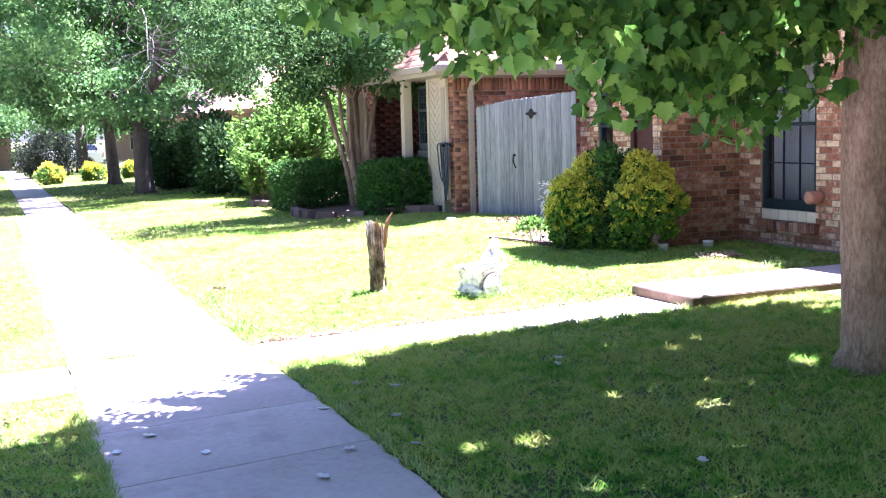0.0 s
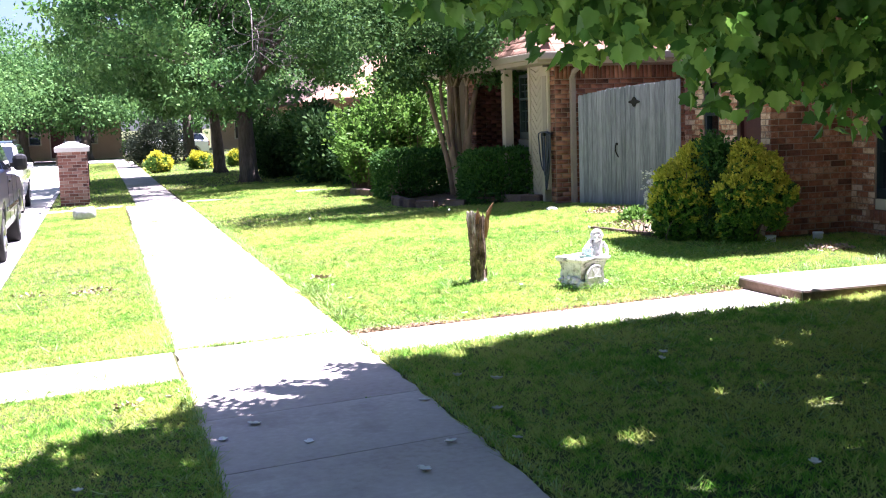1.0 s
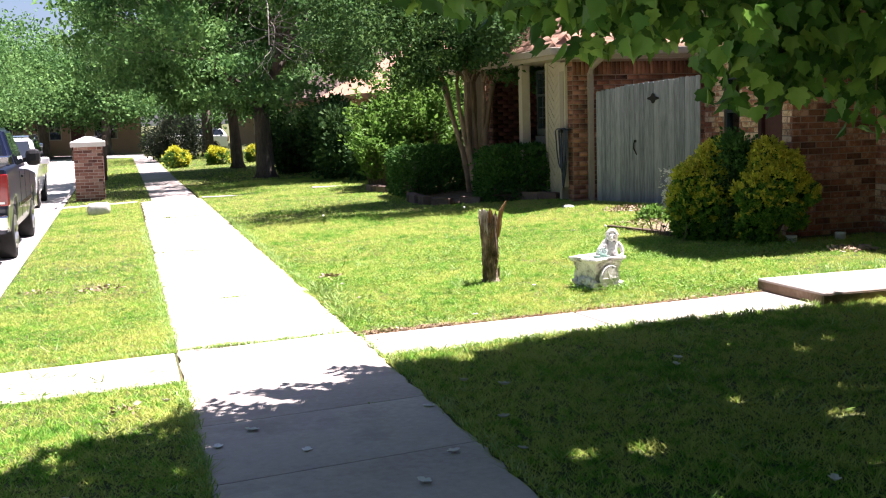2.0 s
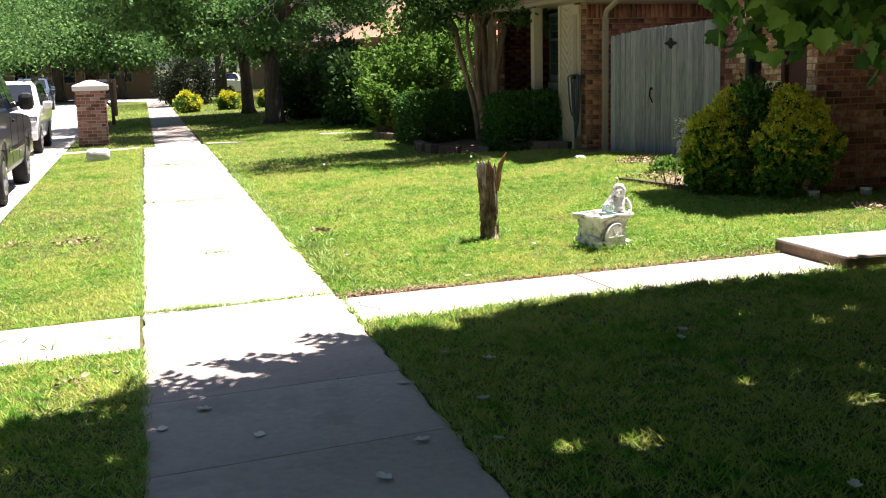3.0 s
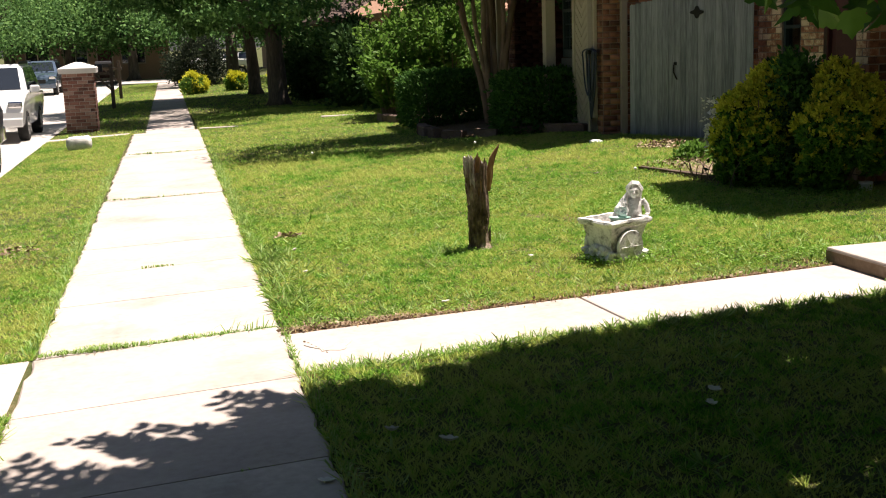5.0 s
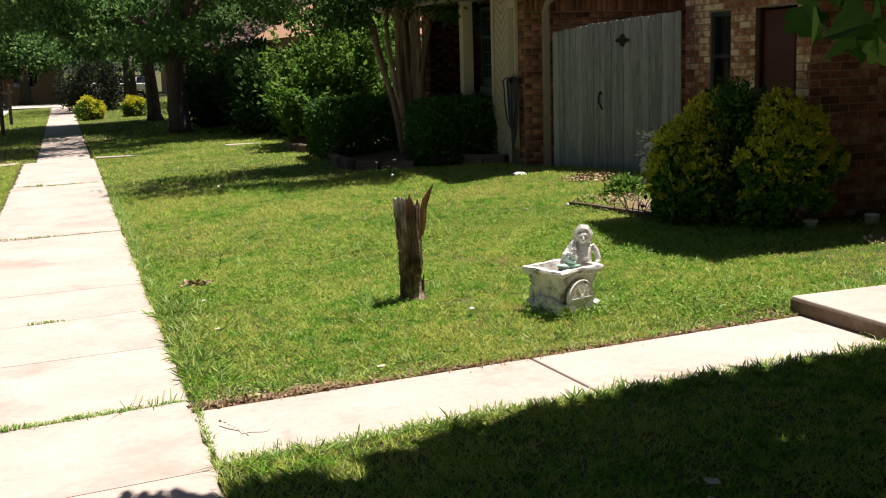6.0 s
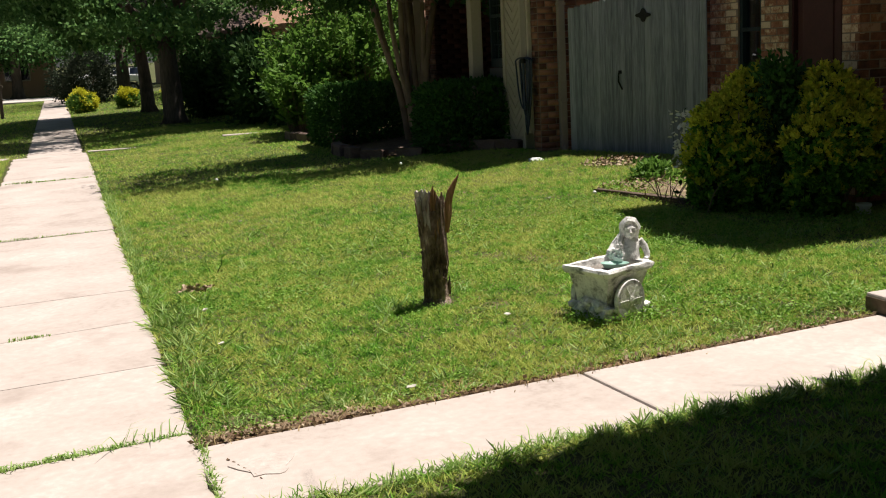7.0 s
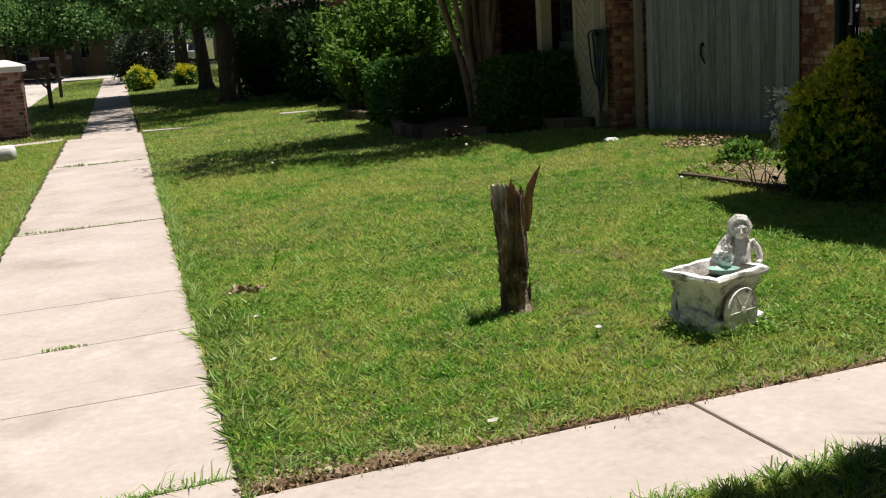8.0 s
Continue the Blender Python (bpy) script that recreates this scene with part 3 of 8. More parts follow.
# crumbling soil along the far edge, widest at the bare corner
bm = bmesh.new()
prev = None
for k in range(2, 98):
    x = 0.04 * k
    wide = 0.035 + 0.075 * math.exp(-((x - 0.32) / 0.32) ** 2) + 0.014 * math.sin(5.1 * x) * math.sin(13.7 * x + 1) + srng.uniform(0, 0.022)
    rise = srng.uniform(-0.006, 0.012)
    cur = [bm.verts.new(p) for p in ((x, 0.79 + srng.uniform(-0.004, 0.004), -0.03), (x, 0.803 + srng.uniform(-0.008, 0.006), rise + 0.002 + 0.01 * x), (x, 0.803 + wide * 0.6, rise + 0.008 + 0.01 * x), (x, 0.803 + wide, -0.03))]
    if prev:
        for q in range(3):
            bm.faces.new((prev[q], cur[q], cur[q + 1], prev[q + 1]))
    prev = cur
part("edge_soil", bm, M["soil"], front_walk, "crumbling soil along the edge")
cr = np.random.default_rng(15)
ux = np.concatenate([cr.uniform(0.05, 3.85, 420), np.abs(cr.normal(0.3, 0.3, 420)) + 0.03])
crumbs = np.stack([ux, 0.80 + np.abs(cr.normal(0, 0.03 + 0.05 * np.exp(-((ux - 0.32) / 0.32) ** 2))), 0.004 + 0.012 * ux + cr.uniform(0, 0.014, 840)], -1)
V, F = leaf_field(crumbs, cr.normal(size=(840, 3)) * (1, 1, 0.5), cr.uniform(0.010, 0.035, 840), LEAF_CARD, cr, 0.2, 0.2)
np_part("crumbs", V, F, M["chips"], front_walk, "dry litter along the edge", kind="stuff")
step = thing("raised_walk", (6.16, 8.55, 0.0), "raised concrete walk with a step face coloured for stain and shade", "step", turn=math.degrees(SLOPE) - 3, kind="structure")
walk_slab(0.0, 1.6, -0.05, 0.92, 0.15, step, deep=0.2)
walk_slab(1.606, 3.35, -0.05, 0.92, 0.15, step, deep=0.2)
# thin plates whose dark brown carries both stain and the face's shade
part("riser", a_box(-0.006, -0.045, -0.03, -0.001, 0.915, 0.128, 0.001), M["stained"], step, "rusty brown riser, coloured for stain and shade")
part("riser", a_box(0.0, -0.057, -0.03, 3.34, -0.052, 0.128, 0.001), M["stained"], step, "rusty brown riser, coloured for stain and shade")
# a spalled, paler mend at the corner of the walk
bm = bmesh.new()
ring = [bm.verts.new((0.24 + 0.115 * math.cos(a) * (1 + 0.3 * math.sin(3 * a) + 0.1 * math.sin(7 * a)), 0.44 + 0.15 * math.sin(a) * (1 + 0.2 * math.cos(2 * a) + 0.12 * math.cos(5 * a)), 0.0085)) for a in np.linspace(0, 2 * math.pi, 19)[:-1]]
bm.faces.new(ring)
ext = bmesh.ops.extrude_face_region(bm, geom=list(bm.faces))
for v in [e for e in ext["geom"] if isinstance(e, bmesh.types.BMVert)]:
    v.co.z -= 0.012
part("mend", bm, M["patch"], front_walk, "pale rough mortar mend")
bm = bmesh.new()
for k in range(7):
    tube(bm, [(0.115 + 0.012 * k, 0.58 - 0.045 * k, 0.006), (0.119 + 0.012 * k + 0.004 * (k % 2), 0.567 - 0.045 * k, 0.006)], [0.0065 - 0.0005 * k, 0.005 - 0.0004 * k], 5)
part("crack", bm, M["soil"], front_walk, "dark crack filled with soil")

kerb_walk = thing("kerb_walk", (0, 0, 0), "short concrete walk from the pavement to the kerb", "path", kind="structure")
bm = a_box(KERB_X + 0.16, 8.13, -0.16, WALK_L - 0.015, 9.14, -0.03, 0.012)
for v in bm.verts:
    v.co.z -= 0.065 * (WALK_L - v.co.x) / 1.9
part("slab", bm, M["concrete"], kerb_walk)
far_walk = thing("neighbour_walk", (0, 0, 0), "narrow concrete walk half overgrown with grass", "path", kind="structure")
bm = a_box(KERB_X + 0.16, 26.7, -0.16, WALK_L - 0.015, 27.2, -0.03, 0.012)
for v in bm.verts:
    v.co.z -= 0.065 * (WALK_L - v.co.x) / 1.9
part("slab", bm, M["concrete"], far_walk)
bm = a_box(WALK_R + 0.015, 26.7, -0.12, 4.0, 26.88, 0.03, 0.012)
part("slab", bm, M["concrete"], far_walk)
far_step = part("path_edge", a_box(4.93, 27.0, 0.0, 6.7, 27.22, 0.13, 0.02, None), M["concrete"])
tagged(far_step, "pale concrete edge strip lying in the grass", "edging", kind="structure")


# ---------------------------------------------------------------- brick houses
COURSE, BRICK_L, BRICK_H, JOINT = 0.0775, 0.205, 0.066, 0.0115


def brick_mesh(length, height=BRICK_H, deep=0.05, chamfer=0.004):
    """One brick face-on: along x, its face towards -y, with chipped front edges."""
    bm = bmesh.new()
    h, z, c = length / 2, height / 2, chamfer
    f = [bm.verts.new(p) for p in ((-h + c, -0.007, -z + c), (h - c, -0.007, -z + c), (h - c, -0.007, z - c), (-h + c, -0.007, z - c))]
    m = [bm.verts.new(p) for p in ((-h, -0.003, -z), (h, -0.003, -z), (h, -0.003, z), (-h, -0.003, z))]
    b = [bm.verts.new(p) for p in ((-h, deep, -z), (h, deep, -z), (h, deep, z), (-h, deep, z))]
    bm.faces.new(f)
    for p, q in ((f, m), (m, b)):
        for k in range(4):
            bm.faces.new((p[k], p[(k + 1) % 4], q[(k + 1) % 4], q[k]))
    bmesh.ops.recalc_face_normals(bm, faces=bm.faces)
    me = bpy.data.meshes.new("brick")
    bm.to_mesh(me)
    bm.free()
    return me


def brick_rows(length, z0, z1, holes=(), rng=None):
    """Places of bricks on a wall, in running bond: centre along, centre up, length."""
    out = []
    rows = int((z1 - z0) / COURSE + 0.01)
    for r in range(rows):
        z = z0 + COURSE * (r + 0.5)
        u = -0.108 if r % 2 else 0.0
        while u < length - 0.03:
            a, b = max(u, 0.0), min(u + BRICK_L, length)
            u += BRICK_L + JOINT
            spans = [(a, b)]
            for h0, h1, g0, g1 in holes:
                if g0 - 0.02 < z < g1 + 0.02:
                    cut = []
                    for p, q in spans:
                        if h1 <= p or h0 >= q:
                            cut.append((p, q))
                        else:
                            cut += [(p, h0), (h1, q)]
                    spans = cut
            out += [((p + q) / 2, z, q - p) for p, q in spans if q - p > 0.035]
    return out


def wall_slab(p0, p1, z0, z1, holes=(), thick=0.22, mat=None):
    """The backing wall, with holes right through it: outer face along p0 to p1, its outside on the right hand."""
    d = Vector((p1[0] - p0[0], p1[1] - p0[1], 0))
    length = d.length
    d.normalize()
    inward = Vector((-d.y, d.x, 0))
    us = sorted({0.0, length, *[h for q in holes for h in q[:2]]})
    zs = sorted({z0, z1, *[h for q in holes for h in q[2:]]})
    bm = bmesh.new()
    for a, b in zip(us, us[1:]):
        for c, e in zip(zs, zs[1:]):
            if any(h0 - 1e-6 <= a and b <= h1 + 1e-6 and g0 - 1e-6 <= c and e <= g1 + 1e-6 for h0, h1, g0, g1 in holes):
                continue
            m = Matrix(((d.x, inward.x, 0, p0[0]), (d.y, inward.y, 0, p0[1]), (0, 0, 1, 0), (0, 0, 0, 1)))
            box(bm, a, 0, c, b, thick, e, 0, m)
    bmesh.ops.remove_doubles(bm, verts=bm.verts, dist=1e-5)
    seen = {}
    for f in list(bm.faces):
        seen.setdefault(tuple(round(x, 4) for x in f.calc_center_median()), []).append(f)
    bmesh.ops.delete(bm, geom=[f for fs in seen.values() if len(fs) > 1 for f in fs], context="FACES_ONLY")
    return bm, d, inward, length


MESHES = {}


def brick_wall(name, p0, p1, z0, z1, label, holes=(), single=True, soldier=None, mat="brick", seed=1, parent=None, ends=(0, 0), bed="mortar"):
    """A wall of mortar with bricks set into its face."""
    bm, d, inward, length = wall_slab(p0, p1, z0, z1, holes)
    wall = part(name, bm, M[bed], parent)
    if not parent:
        tagged(wall, label, "wall", kind="structure")
    rng = random.Random(seed)
    ang = math.atan2(d.y, d.x)
    rows = brick_rows(length, z0, z1 if soldier is None else soldier, holes)
    if single:
        for u, z, l in rows:
            # bricks lap round the corners
            more = (ends[0] if u - l / 2 < 0.01 else 0, ends[1] if u + l / 2 > length - 0.01 else 0)
            u, l = u + (more[1] - more[0]) / 2, l + sum(more)
            key = (round(l, 3), mat)
            if key not in MESHES:
                MESHES[key] = brick_mesh(max(key[0] - 0.004, 0.03))
                MESHES[key].materials.append(M[mat])
            me = MESHES[key]
            ob = new("brick", me)
            ob.parent = wall
            ob.matrix_basis = Matrix.Translation((p0[0] + d.x * u, p0[1] + d.y * u, z)) @ Matrix.Rotation(ang + rng.uniform(-0.01, 0.01), 4, "Z")
            ob.location += inward * rng.uniform(-0.002, 0.004)
    else:
        C = [(p0[0] + d.x * u + inward.x * 0.02, p0[1] + d.y * u + inward.y * 0.02, z) for u, z, l in rows]
        S = [(l - 0.002, 0.054 + rng.uniform(-0.004, 0.004), BRICK_H) for u, z, l in rows]
        if soldier is not None:
            u = 0.0
            while u < length - 0.05:
                C.append((p0[0] + d.x * (u + 0.033) + inward.x * 0.02, p0[1] + d.y * (u + 0.033) + inward.y * 0.02, soldier + 0.115))
                S.append((0.066, 0.058, 0.205))
                u += COURSE
        V, F = boxes_np(C, S, (d.x, d.y))
        np_part("bricks", V, F, M[mat if mat != "brick" else "brick_far"], wall, kind="stuff")
    return wall


def gable(name, corners, z, over, rise, label, thick=0.14, ridge_along="y"):
    """A hipped roof over a rectangle: fascia boards, soffit and shingle courses."""
    x0, y0, x1, y1 = corners
    roof = thing(name, ((x0 + x1) / 2, (y0 + y1) / 2, z), label, "roof", kind="structure")
    cx, cy = (x0 + x1) / 2, (y0 + y1) / 2
    a, b, c, d = x0 - over - cx, y0 - over - cy, x1 + over - cx, y1 + over - cy
    part("soffit", a_box(a + 0.03, b + 0.03, -0.02, c - 0.03, d - 0.03, 0.0), M["tan_trim"], roof)
    part("fascia", a_box(a, b, -0.03, a + 0.03, d, thick, 0.004), M["tan_trim"], roof)
    part("fascia", a_box(a + 0.03, b, -0.03, c, b + 0.03, thick, 0.004), M["tan_trim"], roof)
    # gutters: half-open channels
    for g, (p, q) in enumerate((((a - 0.10, b - 0.10), (a - 0.004, d)), ((a - 0.0, b - 0.10), (c, b - 0.004)))):
        part("gutter", a_box(p[0], p[1], 0.03, q[0], q[1], 0.145, 0.012), M["tan_trim"], roof)
    w, h = (c - a), (d - b)
    run = min(w, h) / 2
    slope = rise / run
    # deck
    bm = bmesh.new()
    if w < h:
        top = [bm.verts.new((0, b + run, thick + rise)), bm.verts.new((0, d - run, thick + rise))]
    else:
        top = [bm.verts.new((a + run, 0, thick + rise)), bm.verts.new((c - run, 0, thick + rise))]
    q = [bm.verts.new(p) for p in ((a, b, thick), (c, b, thick), (c, d, thick), (a, d, thick))]
    if w < h:
        faces = ((q[0], q[1], top[0]), (q[1], q[2], top[1], top[0]), (q[2], q[3], top[1]), (q[3], q[0], top[0], top[1]))
    else:
        faces = ((q[0], q[1], top[1], top[0]), (q[1], q[2], top[1]), (q[2], q[3], top[0], top[1]), (q[3], q[0], top[0]))
    for f in faces:
        bm.faces.new(f)
    bm.faces.new(q[::-1])
    part("deck", bm, M["shingle"], roof)
    # shingle courses as overlapping tabs on the street side and the near side
    rng = np.random.default_rng(7)
    V, F = [], []

    def tabs(origin, along, uphill, length, hip0, hip1):
        rows = int(run / 0.14)
        for r in range(rows):
            t = r * 0.14
            s, e = t * hip0, length - t * hip1
            u = s + (0.15 if r % 2 else 0.0)
            while u < e - 0.1:
                o = np.array(origin) + np.array(along) * u + np.array(uphill) * t
                lift = np.array((0, 0, 0.022 + rng.uniform(0, 0.012)))
                side, up = np.array(along) * 0.29, np.array(uphill) * 0.19
                k = len(V)
                V.extend([o + lift, o + side + lift, o + side + up + (0, 0, 0.006), o + up + (0, 0, 0.006), o + (0, 0, 0.002), o + side + (0, 0, 0.002)])
                F.extend([(k, k + 1, k + 2, k + 3), (k + 4, k + 5, k + 1, k)])
                u += 0.30

    tabs((a - 0.03, d, thick), (0, -1, 0), (1, 0, slope), d - b, 1, 1)
    tabs((a, b - 0.03, thick), (1, 0, 0), (0, 1, slope), c - a, 1, 1)
    np_part("shingles", np.array(V), np.array(F), M["shingle"], roof, kind="stuff")
    return roof


# ---- the near house: a wing with a wide window, a projecting brick pier, a set-back wall by the gate
A_BASE, A_TOP = 0.05, 2.90
brick_wall("wall_1", (9.24, 15.95), (9.24, 12.35), A_BASE, A_TOP, "red-brown brick wall beside the gate in shade",
           holes=((0.57, 1.01, 0.75, 2.2), (1.50, 2.96, 0.15, 2.2)), seed=1)
brick_wall("wall_2", (8.32, 12.44), (8.32, 12.223), A_BASE, A_TOP, "narrow tan and red brick pier face", seed=2, ends=(0, 0.009))
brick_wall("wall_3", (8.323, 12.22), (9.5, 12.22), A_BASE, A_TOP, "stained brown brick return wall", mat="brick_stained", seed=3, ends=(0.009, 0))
brick_wall("wall_4", (9.5, 12.22), (9.5, 10.0), A_BASE, A_TOP, "mixed tan and red brick wall round the window", holes=((0.445, 1.45, 0.46, 2.50),), seed=4)
brick_wall("wall_5", (9.5, 10.0), (9.5, -4.0), A_BASE, A_TOP, "long red brick front wall", single=False, mat="brick_far", seed=5)
closing = part("wall_back", a_box(8.545, 12.442, A_BASE, 9.24, 12.50, A_TOP), M["mortar"])
tagged(closing, "plain rear face of the brick pier", "wall", kind="structure")
side_a = part("wall_6", a_box(9.46, 15.75, A_BASE, 18, 15.95, A_TOP), M["mortar"])
tagged(side_a, "plain side wall of the near house", "wall", kind="structure")
rear_a = part("wall_7", a_box(12.5, -4, A_BASE, 12.7, 15.75, A_TOP), M["dark_room"])
tagged(rear_a, "inner wall of the near house", "wall", kind="structure")
end_a = part("wall_8", a_box(9.72, -4.2, A_BASE, 18, -4, A_TOP), M["mortar"])
tagged(end_a, "plain end wall of the near house", "wall", kind="structure")
gable("roof_near", (9.24, -4.0, 18.0, 15.95), A_TOP, 0.12, 2.6, "red-brown shingle hip roof of the near house")

# the gabled overhang that the brick pier carries
porch = thing("porch_roof", (7.28, 12.2, 2.88), "gabled shingle porch roof with cream fascia", "roof", kind="structure")
bm = bmesh.new()
prism(bm, [(-1.15, 0.0), (1.15, 0.0), (0.0, 0.95)], 0.03, 3.9)
part("deck", bm, M["shingle"], porch)
part("soffit", a_box(0.03, -1.12, -0.025, 2.15, 1.12, -0.003), M["tan_trim"], porch)
for sgn in (-1, 1):
    bm = bmesh.new()
    prism(bm, [(sgn * 1.2, -0.07), (sgn * 1.2, 0.06), (0.0, 1.05), (0.0, 0.92)], 0.0, 0.03)
    part("fascia", bm, M["tan_trim"], porch)
part("gable_board", a_box(0.035, -1.1, 0.0, 0.05, 1.1, 0.10, 0.004), M["cream"], porch)

# floor step of brick beneath the window, and foundation
footing = part("footing", a_box(9.43, 9.0, -0.1, 9.5, 12.0, 0.16, 0.01), M["mortar"])
tagged(footing, "grey concrete footing under the brick wall", "footing", kind="structure")


def window(name, x, y0, y1, z0, z1, label, frame="teal_frame", cols=3, rows=3, curtain=True, sill=True, split=0.6, screen=False, pane_mat="pane"):
    """A window in a wall that faces -x, set in the wall's thickness: two sashes that meet at the split."""
    w = thing(name, (x, (y0 + y1) / 2, z0), label, "window", kind="structure")
    a, b, h = y0 - (y0 + y1) / 2, y1 - (y0 + y1) / 2, z1 - z0
    t = 0.055
    meet = h * split
    part("jamb", a_box(0.02, a, 0, 0.12, a + t, h, 0.004), M[frame], w)
    part("jamb", a_box(0.02, b - t, 0, 0.12, b, h, 0.004), M[frame], w)
    part("rail", a_box(0.02, a + t, 0, 0.12, b - t, t * 2.2, 0.004), M[frame], w)
    part("rail", a_box(0.02, a + t, h - t, 0.12, b - t, h, 0.004), M[frame], w)
    part("rail", a_box(0.015, a + t, meet, 0.11, b - t, meet + 0.045, 0.004), M[frame], w)
    for k in range(1, cols):
        y = a + t + (b - a - 2 * t) * k / cols
        part("glazing_bar", a_box(0.05, y - 0.008, t * 2.2, 0.07, y + 0.008, h - t), M[frame], w)
    for k in range(1, rows):
        for low, high in ((t * 2.2, meet), (meet + 0.045, h - t)):
            z = low + (high - low) * k / rows
            part("glazing_bar", a_box(0.05, a + t, z - 0.008, 0.068, b - t, z + 0.008), M[frame], w)
    for low, high, mat in ((t * 2, meet + 0.02, "pane_screened" if screen else pane_mat), (meet + 0.021, h - t, pane_mat)):
        pane = part("pane", a_box(0.075, a + t, low, 0.081, b - t, high), M[mat], w, "glass dulled by an insect screen" if mat == "pane_screened" else "clear reflecting glass")
        pane.visible_shadow = False
    if curtain:
        bm = bmesh.new()
        n = 60
        prev = None
        for k in range(n + 1):
            y = a + t + (b - a - 2 * t) * k / n
            xx = 0.17 + 0.022 * math.sin(k * 1.15) + 0.01 * math.sin(k * 0.37)
            cur = (bm.verts.new((xx, y, 0.1)), bm.verts.new((xx, y, h - 0.06)))
            if prev:
                bm.faces.new((prev[0], cur[0], cur[1], prev[1]))
            prev = cur
        cu = part("curtain", bm, M["curtain"], w, "pale grey pleated curtain", smooth=True)
        so = cu.modifiers.new("thick", "SOLIDIFY")
        so.thickness = 0.004
    if sill:
        part("sill", a_box(-0.06, a - 0.03, -0.09, 0.10, b + 0.03, -0.004, 0.01), M["cream"], w, "cream painted sill")
    return w


window("window_1", 9.5, 10.77, 11.775, 0.59, 2.50, "dark-framed window with bars and pale curtains", cols=3, rows=2, split=0.54, sill=False, screen=True)
# pale tiles close the gap under the frame, and a course of bricks on edge forms the ledge
tiles = thing("sill_tiles", (9.5, 11.27, 0.46), "row of cream glazed tiles under the window", "tiles", kind="structure")
for k in range(6):
    y = -0.5 + k / 6
    part("tile", a_box(0.0, y + 0.003, 0.0, 0.05, y + 1 / 6 - 0.003, 0.127, 0.004), M["cream_tile"], tiles)
ledge = thing("brick_ledge", (9.5, 11.27, 0.33), "projecting ledge of red bricks on edge", "ledge", kind="structure")
for k in range(15):
    y = -0.57 + 0.0765 * k
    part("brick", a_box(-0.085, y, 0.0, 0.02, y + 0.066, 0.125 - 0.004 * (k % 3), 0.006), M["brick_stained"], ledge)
part("bed", a_box(-0.078, -0.565, 0.004, 0.02, 0.565, 0.116), M["mortar"], ledge)
window("window_2", 9.24, 14.94, 15.38, 0.84, 2.2, "narrow dark window beside a brick pier", cols=1, rows=1, curtain=False)
door = thing("door_1", (9.29, 13.72, 0.12), "dark maroon panelled double door in a brick recess", "door", kind="structure")
for sgn in (-1, 1):
    part("leaf", a_box(0.04, min(0, sgn * 0.70) + 0.004, 0.0, 0.09, max(0, sgn * 0.70) - 0.004, 2.05, 0.004), M["maroon"], door)
    part("jamb", a_box(-0.01, sgn * 0.725 - 0.022, 0, 0.12, sgn * 0.725 + 0.022, 2.08), M["maroon"], door)
    for z0, z1 in ((0.15, 0.85), (1.0, 1.9)):
        part("panel", a_box(0.025, sgn * 0.35 - 0.24, z0, 0.045, sgn * 0.35 + 0.24, z1, 0.008), M["maroon"], door)
part("knob", a_box(-0.03, -0.08, 0.95, 0.04, -0.03, 1.0, 0.015), M["chrome"], door)
bm = bmesh.new()
tube(bm, [(9.31, 10.70, 0.775), (9.33, 10.70, 0.775), (9.47, 10.70, 0.775), (9.53, 10.70, 0.775)], [0.062, 0.078, 0.078, 0.07], 16)
tagged(part("tap_cover", bm, M["terracotta"], None, smooth=True), "round terracotta coloured tap cover on the wall", "tap cover")

# ---- the far house: side wall above the gate, then a front with trim, window and porch
B_BASE, B_TOP = 0.15, 2.58
brick_wall("wall_9", (7.67, 17.42), (13.5, 17.42), B_BASE, B_TOP, "red brick side wall under the eaves", single=False, soldier=B_BASE + COURSE * 28, seed=9)
brick_wall("wall_10", (7.664, 17.62), (7.664, 17.426), B_BASE, B_TOP, "narrow brick corner of the far house", single=False, seed=10)
# wall_11 and wall_19: brick and bed coloured darker for the porch shade
brick_wall("wall_11", (8.7, 21.25), (8.7, 19.5), B_BASE, B_TOP, "red brick wall in the porch recess, darkened for its shade", single=False, mat="brick_dark", seed=11, bed="maroon")
brick_wall("wall_12", (7.59, 21.62), (7.59, 21.25), B_BASE, B_TOP, "red brick pier beside the porch", single=False, seed=12)
brick_wall("wall_19", (7.59, 21.25), (8.7, 21.25), B_BASE, B_TOP, "maroon brick side of the porch recess, darkened for its shade", single=False, mat="brick_dark", seed=19, bed="maroon")
brick_wall("wall_13", (7.95, 22.75), (7.95, 21.62), B_BASE, B_TOP, "red brick front wall of the far house", single=False, seed=13)
for k, (x0, y0, x1, y1) in enumerate(((7.82, 21.48, 8.7, 21.6), (7.89, 17.64, 13.5, 17.72), (13.3, 17.67, 13.5, 22.75), (8.17, 22.55, 13.3, 22.75))):
    w = part("wall_%d" % (14 + k), a_box(x0, y0, B_BASE, x1, y1, B_TOP), M["dark_room"])
    tagged(w, "plain inner wall of the far house", "wall", kind="structure")
gable("roof_far", (7.65, 17.42, 20.0, 22.75), 2.60, 0.48, 2.7, "sunlit red-brown shingle hip roof with tan gutter")


